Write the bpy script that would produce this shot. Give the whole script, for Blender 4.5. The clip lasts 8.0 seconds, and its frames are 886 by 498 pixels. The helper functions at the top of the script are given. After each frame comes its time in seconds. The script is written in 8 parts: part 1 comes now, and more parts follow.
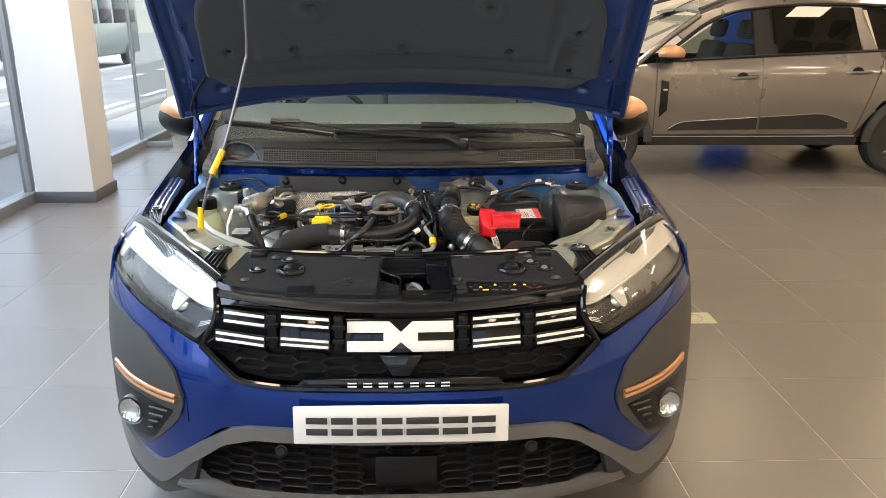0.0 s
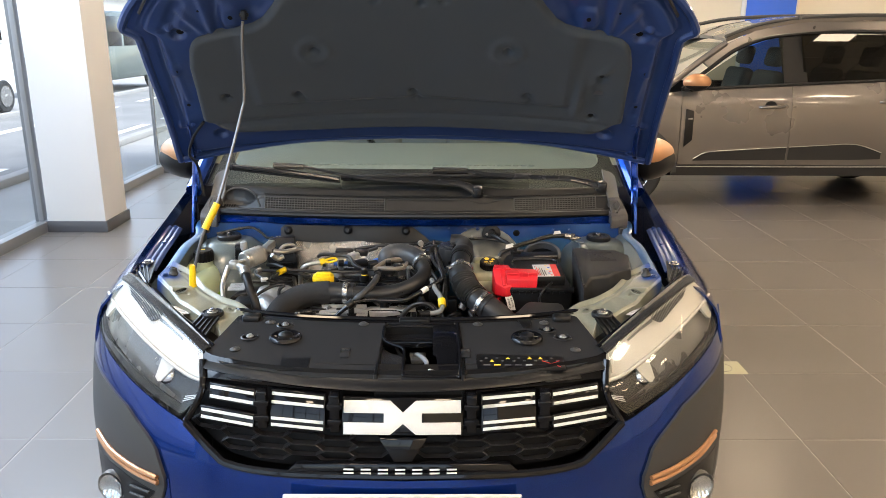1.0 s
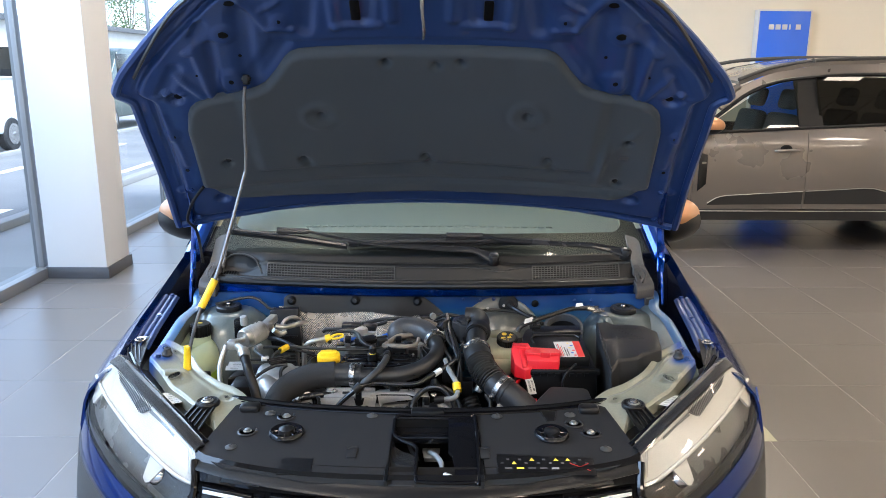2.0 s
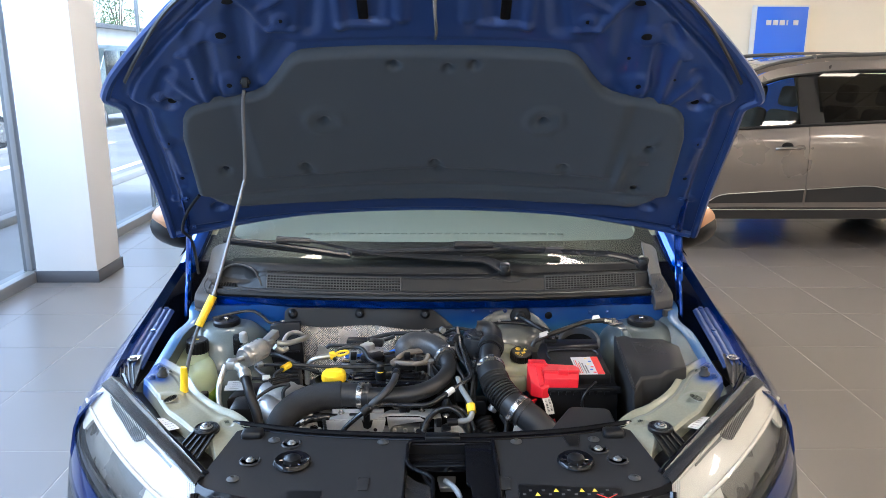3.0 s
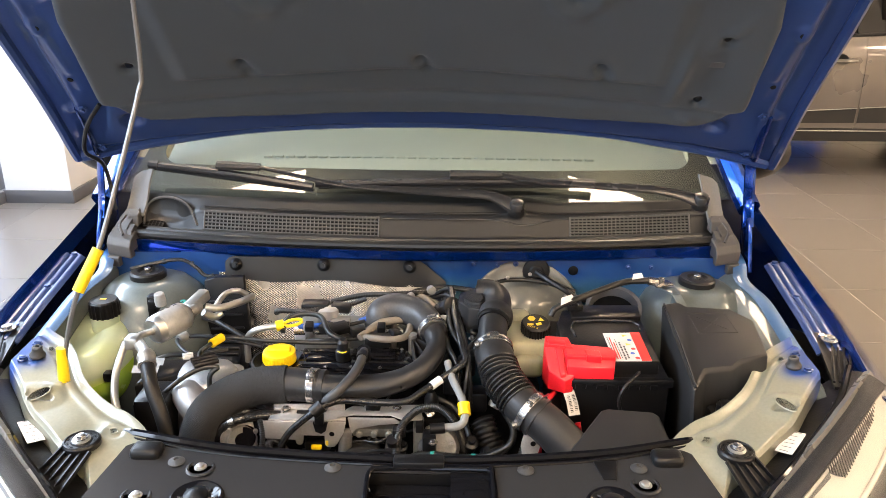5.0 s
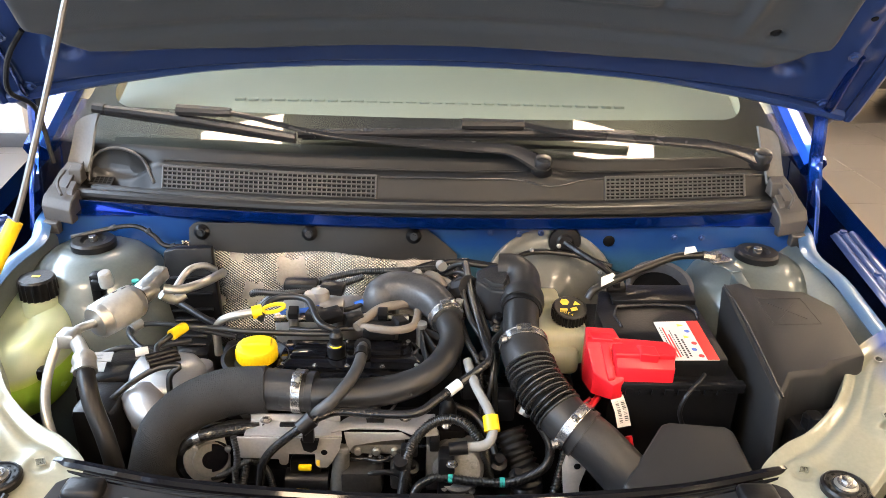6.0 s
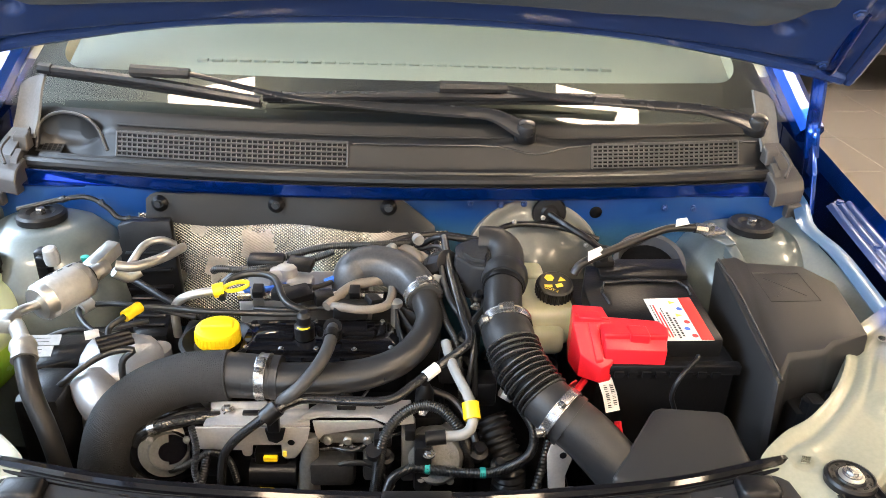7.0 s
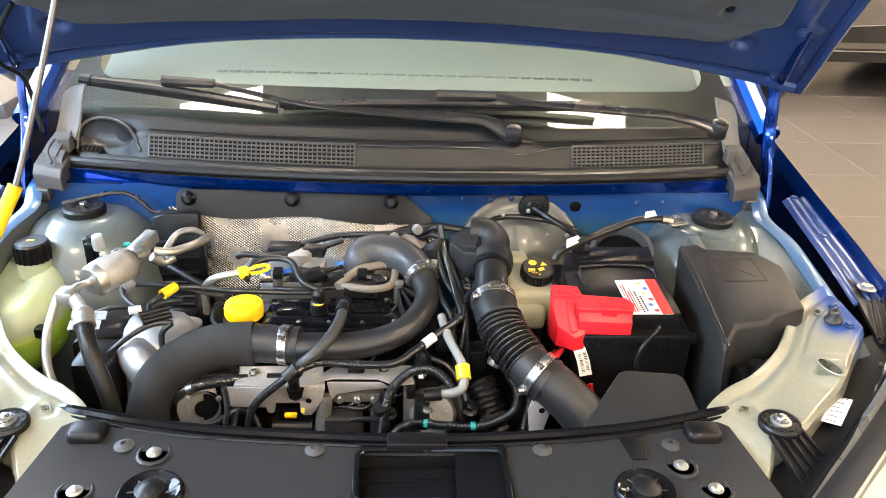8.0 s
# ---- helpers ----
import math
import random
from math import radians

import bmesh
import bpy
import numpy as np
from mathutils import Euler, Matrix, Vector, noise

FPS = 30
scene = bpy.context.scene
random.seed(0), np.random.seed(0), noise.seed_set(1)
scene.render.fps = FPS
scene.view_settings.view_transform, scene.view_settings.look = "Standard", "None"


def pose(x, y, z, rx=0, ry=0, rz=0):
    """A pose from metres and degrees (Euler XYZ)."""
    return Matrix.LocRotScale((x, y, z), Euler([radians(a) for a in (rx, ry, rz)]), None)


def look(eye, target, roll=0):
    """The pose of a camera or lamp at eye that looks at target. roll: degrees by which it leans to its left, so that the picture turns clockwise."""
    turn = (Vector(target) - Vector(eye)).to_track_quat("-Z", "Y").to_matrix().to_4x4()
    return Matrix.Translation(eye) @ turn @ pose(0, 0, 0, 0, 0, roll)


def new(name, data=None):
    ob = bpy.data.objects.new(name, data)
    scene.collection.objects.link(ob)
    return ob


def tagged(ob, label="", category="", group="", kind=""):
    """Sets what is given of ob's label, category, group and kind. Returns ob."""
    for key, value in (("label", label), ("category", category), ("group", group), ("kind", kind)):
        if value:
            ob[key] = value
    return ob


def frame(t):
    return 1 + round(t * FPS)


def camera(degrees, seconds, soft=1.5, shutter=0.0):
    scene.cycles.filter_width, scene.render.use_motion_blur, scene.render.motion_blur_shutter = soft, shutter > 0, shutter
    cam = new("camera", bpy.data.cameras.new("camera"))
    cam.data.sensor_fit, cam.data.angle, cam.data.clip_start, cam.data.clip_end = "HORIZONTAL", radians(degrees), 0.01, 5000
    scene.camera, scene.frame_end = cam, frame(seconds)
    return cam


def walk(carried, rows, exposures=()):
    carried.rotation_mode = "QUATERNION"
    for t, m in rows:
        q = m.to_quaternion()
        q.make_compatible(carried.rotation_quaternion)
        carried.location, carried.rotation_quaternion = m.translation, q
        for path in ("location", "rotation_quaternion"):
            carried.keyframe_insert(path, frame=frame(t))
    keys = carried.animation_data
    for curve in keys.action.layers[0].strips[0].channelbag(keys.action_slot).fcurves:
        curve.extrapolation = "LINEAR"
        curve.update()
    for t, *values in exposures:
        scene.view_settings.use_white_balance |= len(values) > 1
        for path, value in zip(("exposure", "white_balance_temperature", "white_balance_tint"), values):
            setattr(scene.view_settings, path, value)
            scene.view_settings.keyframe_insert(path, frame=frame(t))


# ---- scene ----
cam = camera(61.0, 8.0, soft=0.4)
PATH = [
    (0, (0.04, -1.659, 1.462), (0.109, 0.248, 0.863), 0.3),
    (0.5, (0.042, -1.566, 1.48), (0.089, 0.347, 0.899), 0.3),
    (1, (0.074, -1.465, 1.524), (0.089, 0.457, 0.972), 0.3),
    (1.1, (0.078, -1.461, 1.527), (0.092, 0.468, 0.997), 0.5),
    (1.5, (0.086, -1.399, 1.561), (0.08, 0.534, 1.048), 0.3),
    (2, (0.051, -1.289, 1.598), (0.05, 0.655, 1.128), 0.3),
    (2.2, (0.043, -1.264, 1.618), (0.044, 0.683, 1.157), 0.3),
    (3.5, (-0.013, -1.066, 1.59), (0.016, 0.867, 1.075), 0.1),
    (4, (0.036, -0.899, 1.557), (0.05, 1.019, 0.991), 0.2),
    (4.5, (0.078, -0.76, 1.538), (0.064, 1.141, 0.916), 0.4),
    (4.7, (0.076, -0.722, 1.529), (0.056, 1.171, 0.883), 0.5),
    (5.8, (-0.004, -0.399, 1.46), (0.023, 1.432, 0.654), 1.3),
    (6, (-0.006, -0.366, 1.45), (0.041, 1.455, 0.625), 1.6),
    (6.5, (-0.008, -0.304, 1.429), (0.071, 1.493, 0.553), 1.9),
    (7, (0.002, -0.287, 1.423), (0.102, 1.496, 0.521), 2.2),
    (7.5, (-0.005, -0.339, 1.437), (0.102, 1.44, 0.53), 2.3),
    (8, (-0.002, -0.444, 1.468), (0.102, 1.345, 0.581), 2.2),
]
EXPOSURES = [(0.0, 2.58, 6150, 13), (1.5, 2.59, 5800, 13), (2.2, 2.61, 5180, 12), (3.5, 2.84, 5140, 13), (4.0, 3.04, 5830, 15), (4.7, 3.19, 6390, 17), (6.0, 3.32, 6230, 16), (7.0, 3.47, 6030, 14), (8.0, 3.52, 5930, 13)]
walk(cam, [(t, look(eye, target, roll)) for t, eye, target, roll in PATH], EXPOSURES)

# ---- world, sun and sky ----
world = bpy.data.worlds.new("sky_world")
world.use_nodes = True
scene.world = world
wn = world.node_tree.nodes
sky = wn.new("ShaderNodeTexSky")
sky.sky_type, sky.sun_disc = "NISHITA", False
sky.sun_elevation, sky.sun_rotation = radians(60), radians(100)
wn["Background"].inputs[1].default_value = 0.15
cloud = wn.new("ShaderNodeHueSaturation")     # thin cloud takes the blue out of the sky
cloud.inputs["Saturation"].default_value, cloud.inputs["Value"].default_value = 0.62, 1.0
world.node_tree.links.new(sky.outputs[0], cloud.inputs["Color"])
world.node_tree.links.new(cloud.outputs[0], wn["Background"].inputs[0])
sun = new("sun", bpy.data.lights.new("sun", "SUN"))
sun.data.energy, sun.data.angle, sun.data.color = 1.5, radians(25), (1.0, 0.96, 0.9)
sun.matrix_world = look((4.92, -0.87, 8.66), (0, 0, 0))

LAMP = 6.6      # ceiling panels
WINDOW = 46.0   # sky light entering by the upper glass front, in watts


def window_light(name, y0, y1, watts):
    lamp = new(name, bpy.data.lights.new(name, "AREA"))
    lamp.data.shape, lamp.data.size, lamp.data.size_y, lamp.data.energy = "RECTANGLE", y1 - y0, 1.1, watts
    lamp.data.color = (0.72, 0.87, 1.0)
    lamp.matrix_world = look((-2.97, (y0 + y1) / 2, 2.85), (0.0, (y0 + y1) / 2, 1.0))
    return lamp


window_light("window_light_near", -1.7, 4.2, WINDOW)
window_light("window_light_far", 4.8, 8.3, WINDOW * 0.5)

# ---- mesh tools: every builder returns (verts, faces) ----
def join(*shapes):
    V, F = [], []
    for v, f in shapes:
        n = len(V)
        V += [tuple(p) for p in v]
        F += [tuple(i + n for i in q) for q in f]
    return V, F


def moved(shape, m):
    return [tuple(m @ Vector(p)) for p in shape[0]], shape[1]


def mirror(shape):
    return [(-x, y, z) for x, y, z in shape[0]], [tuple(reversed(f)) for f in shape[1]]


def both(shape):
    return join(shape, mirror(shape))


def box(x0, x1, y0, y1, z0, z1, bev=0.0, seg=2):
    bm = bmesh.new()
    bmesh.ops.create_cube(bm, size=1)
    for v in bm.verts:
        v.co = ((x0 + x1) / 2 + v.co.x * (x1 - x0), (y0 + y1) / 2 + v.co.y * (y1 - y0), (z0 + z1) / 2 + v.co.z * (z1 - z0))
    if bev:
        bmesh.ops.bevel(bm, geom=list(bm.edges), offset=bev, segments=seg, affect="EDGES", profile=0.5)
    return out(bm)


def out(bm):
    bm.verts.index_update()
    r = [tuple(v.co) for v in bm.verts], [tuple(v.index for v in f.verts) for f in bm.faces]
    bm.free()
    return r


def prism(poly, w0, w1, put=None, bev=0.0, seg=2):
    """A polygon in (u, v) extruded from w0 to w1, bevelled, laid by put(u, v, w)."""
    bm = bmesh.new()
    lo = [bm.verts.new((u, v, w0)) for u, v in poly]
    bm.faces.new(lo)
    r = bmesh.ops.extrude_face_region(bm, geom=list(bm.faces))
    for e in r["geom"]:
        if isinstance(e, bmesh.types.BMVert):
            e.co.z = w1
    bmesh.ops.recalc_face_normals(bm, faces=list(bm.faces))
    if bev:
        bmesh.ops.bevel(bm, geom=list(bm.edges), offset=bev, segments=seg, affect="EDGES", profile=0.5)
    v, f = out(bm)
    return ([tuple(put(*p)) for p in v] if put else v), f


def spline(pts, k=6):
    """Catmull-Rom through rows of numbers."""
    p = [np.array(q, float) for q in pts]
    if k < 2 or len(p) < 3:
        return p
    q = [2 * p[0] - p[1]] + p + [2 * p[-1] - p[-2]]
    r = []
    for i in range(1, len(q) - 2):
        a, b, c, d = q[i - 1:i + 3]
        for j in range(k):
            t = j / k
            r.append(0.5 * (2 * b + (c - a) * t + (2 * a - 5 * b + 4 * c - d) * t * t + (3 * b - a - 3 * c + d) * t ** 3))
    r.append(p[-1])
    return r


def tube(pts, r, n=12, k=6, ribs=0, depth=0.0, squash=1.0, caps=True):
    """A round tube along a smooth line; r a number or one for each point; ribs: rings per metre, of that depth."""
    rr = r if isinstance(r, (list, tuple)) else [r] * len(pts)
    line = spline([tuple(p) + (q,) for p, q in zip(pts, rr)], k)
    if ribs:
        length = sum(np.linalg.norm(b[:3] - a[:3]) for a, b in zip(line, line[1:]))
        m = max(8, int(length * ribs * 4))
        at = np.cumsum([0] + [np.linalg.norm(b[:3] - a[:3]) for a, b in zip(line, line[1:])])
        s = np.linspace(0, at[-1], m)
        line = [np.array([np.interp(q, at, [p[i] for p in line]) for i in range(4)]) for q in s]
        for i, p in enumerate(line):
            p[3] += depth * (0.5 if i % 4 in (0, 1) else -0.5)
    V, F = [], []
    up = None
    for i, p in enumerate(line):
        a, b = line[max(i - 1, 0)], line[min(i + 1, len(line) - 1)]
        t = Vector(b[:3] - a[:3]).normalized()
        if up is None:
            up = t.orthogonal().normalized()
        up = (up - t * up.dot(t)).normalized()
        side = t.cross(up)
        for j in range(n):
            c, s = math.cos(2 * math.pi * j / n), math.sin(2 * math.pi * j / n)
            V.append(tuple(Vector(p[:3]) + (up * c + side * s * squash) * p[3]))
    for i in range(len(line) - 1):
        for j in range(n):
            F.append((i * n + j, i * n + (j + 1) % n, (i + 1) * n + (j + 1) % n, (i + 1) * n + j))
    if caps:
        F.append(tuple(range(n - 1, -1, -1)))
        F.append(tuple((len(line) - 1) * n + j for j in range(n)))
    return V, F


def lathe(profile, at=(0, 0, 0), axis=(0, 0, 1), n=28, start=0.0, end=360.0):
    """Rows of (radius, height) turned about an axis."""
    q = Vector(axis).to_track_quat("Z", "Y").to_matrix()
    V, F = [], []
    full = end - start >= 359.9
    m = n if full else n + 1
    for r, h in profile:
        for j in range(m):
            a = radians(start + (end - start) * j / n)
            V.append(tuple(Vector(at) + q @ Vector((r * math.cos(a), r * math.sin(a), h))))
    for i in range(len(profile) - 1):
        for j in range(m if full else m - 1):
            F.append((i * m + j, i * m + (j + 1) % m, (i + 1) * m + (j + 1) % m, (i + 1) * m + j))
    if profile[0][0] > 1e-5 and full:
        F.append(tuple(range(m - 1, -1, -1)))
    if profile[-1][0] > 1e-5 and full:
        F.append(tuple((len(profile) - 1) * m + j for j in range(m)))
    return V, F


def grid(fn, nu, nv, th=0.0):
    """A sheet fn(s, t), s and t from 0 to 1; th: its thickness, along the normal."""
    P = [[Vector(fn(i / nu, j / nv)) for j in range(nv + 1)] for i in range(nu + 1)]
    V = [tuple(p) for row in P for p in row]
    w = nv + 1
    F = [(i * w + j, (i + 1) * w + j, (i + 1) * w + j + 1, i * w + j + 1) for i in range(nu) for j in range(nv)]
    if th:
        k = len(V)
        for i in range(nu + 1):
            for j in range(w):
                a = P[min(i + 1, nu)][j] - P[max(i - 1, 0)][j]
                b = P[i][min(j + 1, nv)] - P[i][max(j - 1, 0)]
                V.append(tuple(P[i][j] + a.cross(b).normalized() * th))
        F += [tuple(q + k for q in reversed(f)) for f in F]
        for i in range(nu):
            F.append((i * w, i * w + k, (i + 1) * w + k, (i + 1) * w))
            F.append((i * w + nv, (i + 1) * w + nv, (i + 1) * w + nv + k, i * w + nv + k))
        for j in range(nv):
            F.append((j, j + 1, j + 1 + k, j + k))
            F.append((nu * w + j, nu * w + j + k, nu * w + j + 1 + k, nu * w + j + 1))
    return V, F


def along(line, s):
    """The point at the share s of a polyline's length."""
    p = [np.array(q, float) for q in line]
    d = np.cumsum([0] + [np.linalg.norm(b - a) for a, b in zip(p, p[1:])])
    return np.array([np.interp(s * d[-1], d, [q[i] for q in p]) for i in range(len(p[0]))])


def ruled(A, B, put, n=24, m=6, th=0.004):
    """The region between two lines in (u, v), laid by put(u, v)."""
    return grid(lambda s, t: put(*((1 - t) * along(A, s) + t * along(B, s))), n, m, th)


def flat(n, angle, shape, mat, smooth=True):
    me = bpy.data.meshes.new(n)
    me.from_pydata(shape[0], [], shape[1])
    bm = bmesh.new()
    bm.from_mesh(me)
    bmesh.ops.recalc_face_normals(bm, faces=list(bm.faces))
    bm.to_mesh(me)
    bm.free()
    me.polygons.foreach_set("use_smooth", [smooth] * len(me.polygons))
    if smooth:
        me.set_sharp_from_angle(angle=radians(angle))
    me.materials.append(mat)
    return me


def part(name, shape, mat, parent=None, label="", angle=32, smooth=True):
    ob = new(name, flat(name, angle, shape, mat, smooth))
    while parent and parent.parent and parent.parent.parent:
        parent = parent.parent
    if parent:
        ob.parent = parent
        ob.matrix_parent_inverse = parent.matrix_world.inverted()
    return tagged(ob, label) if label else ob


def pair(name, shape, m, parent, label="", angle=32, smooth=True):
    """The same part on both sides of the car."""
    return part(name, shape, m, parent, label, angle, smooth), part(name, mirror(shape), m, parent, label, angle, smooth)


def thing(name, at, label, category, group="", kind=""):
    e = new(name)
    e.location = at
    e.empty_display_size = 0.1
    bpy.context.view_layer.update()
    return tagged(e, label, category, group, kind)


# ---- materials ----
def mat(name, color, rough=0.5, metal=0.0, vary=0.08, scale=6.0, fine=90.0, bump=0.0, coat=0.0, rvary=0.025, second=None, amount=0.0, **more):
    """A surface with large and fine variation of colour and gloss; second: a stain colour in patches."""
    m = bpy.data.materials.new(name)
    m.use_nodes = True
    nt = m.node_tree
    N, L = nt.nodes, nt.links
    b = N["Principled BSDF"]
    tc = N.new("ShaderNodeTexCoord")
    n1, n2 = N.new("ShaderNodeTexNoise"), N.new("ShaderNodeTexNoise")
    n1.inputs["Scale"].default_value, n2.inputs["Scale"].default_value = scale, fine
    n1.inputs["Detail"].default_value, n2.inputs["Detail"].default_value = 4, 3
    for q in (n1, n2):
        L.new(tc.outputs["Object"], q.inputs["Vector"])
    add = N.new("ShaderNodeMath")
    add.operation = "ADD"
    L.new(n1.outputs[0], add.inputs[0])
    L.new(n2.outputs[0], add.inputs[1])
    mr = N.new("ShaderNodeMapRange")
    mr.inputs[1].default_value, mr.inputs[2].default_value = 0.6, 1.4
    mr.inputs[3].default_value, mr.inputs[4].default_value = 1 - vary, 1 + vary
    L.new(add.outputs[0], mr.inputs[0])
    hsv = N.new("ShaderNodeHueSaturation")
    hsv.inputs["Color"].default_value = (*color, 1)
    L.new(mr.outputs[0], hsv.inputs["Value"])
    col = hsv.outputs[0]
    if second:
        mix = N.new("ShaderNodeMix")
        mix.data_type = "RGBA"
        cr = N.new("ShaderNodeMapRange")
        cr.inputs[1].default_value, cr.inputs[2].default_value = 0.5, 0.7
        cr.inputs[4].default_value = amount
        L.new(n1.outputs[0], cr.inputs[0])
        L.new(cr.outputs[0], mix.inputs[0])
        L.new(col, mix.inputs[6])
        mix.inputs[7].default_value = (*second, 1)
        col = mix.outputs[2]
    L.new(col, b.inputs["Base Color"])
    rr = N.new("ShaderNodeMapRange")
    rr.inputs[1].default_value, rr.inputs[2].default_value = 0.3, 0.7
    rr.inputs[3].default_value, rr.inputs[4].default_value = max(rough - rvary, 0.01), min(rough + rvary, 1)
    L.new(n1.outputs[0], rr.inputs[0])
    L.new(rr.outputs[0], b.inputs["Roughness"])
    b.inputs["Metallic"].default_value = metal
    b.inputs["Coat Weight"].default_value = coat
    b.inputs["Coat Roughness"].default_value = 0.03
    if bump:
        bp = N.new("ShaderNodeBump")
        bp.inputs["Strength"].default_value, bp.inputs["Distance"].default_value = bump, 0.002
        L.new(n2.outputs[0], bp.inputs["Height"])
        L.new(bp.outputs[0], b.inputs["Normal"])
    for key, value in more.items():
        b.inputs[key.replace("_", " ")].default_value = value
    return m


def lit(name, color, strength):
    m = bpy.data.materials.new(name)
    m.use_nodes = True
    b = m.node_tree.nodes["Principled BSDF"]
    b.inputs["Base Color"].default_value = (0.8, 0.8, 0.8, 1)
    b.inputs["Emission Color"].default_value, b.inputs["Emission Strength"].default_value = (*color, 1), strength
    return m


def thin_glass(name, color, gloss=1.0):
    """A thin pane: clear, with a mirror that grows towards grazing sight, so that rays pass straight on."""
    m = bpy.data.materials.new(name)
    m.use_nodes = True
    nt = m.node_tree
    nt.nodes.clear()
    o, mx, tr, gl, lw, pw, ma = (nt.nodes.new(k) for k in ("ShaderNodeOutputMaterial", "ShaderNodeMixShader", "ShaderNodeBsdfTransparent", "ShaderNodeBsdfGlossy", "ShaderNodeLayerWeight", "ShaderNodeMath", "ShaderNodeMath"))
    tr.inputs[0].default_value = (*color, 1)
    gl.inputs["Roughness"].default_value = 0.01
    lw.inputs["Blend"].default_value = 0.5
    pw.operation, ma.operation = "POWER", "MULTIPLY_ADD"
    pw.inputs[1].default_value = 5.0
    ma.inputs[1].default_value, ma.inputs[2].default_value = 0.9 * gloss, 0.05 * gloss
    nt.links.new(lw.outputs["Facing"], pw.inputs[0])
    nt.links.new(pw.outputs[0], ma.inputs[0])
    nt.links.new(ma.outputs[0], mx.inputs[0])
    nt.links.new(tr.outputs[0], mx.inputs[1])
    nt.links.new(gl.outputs[0], mx.inputs[2])
    nt.links.new(mx.outputs[0], o.inputs[0])
    return m


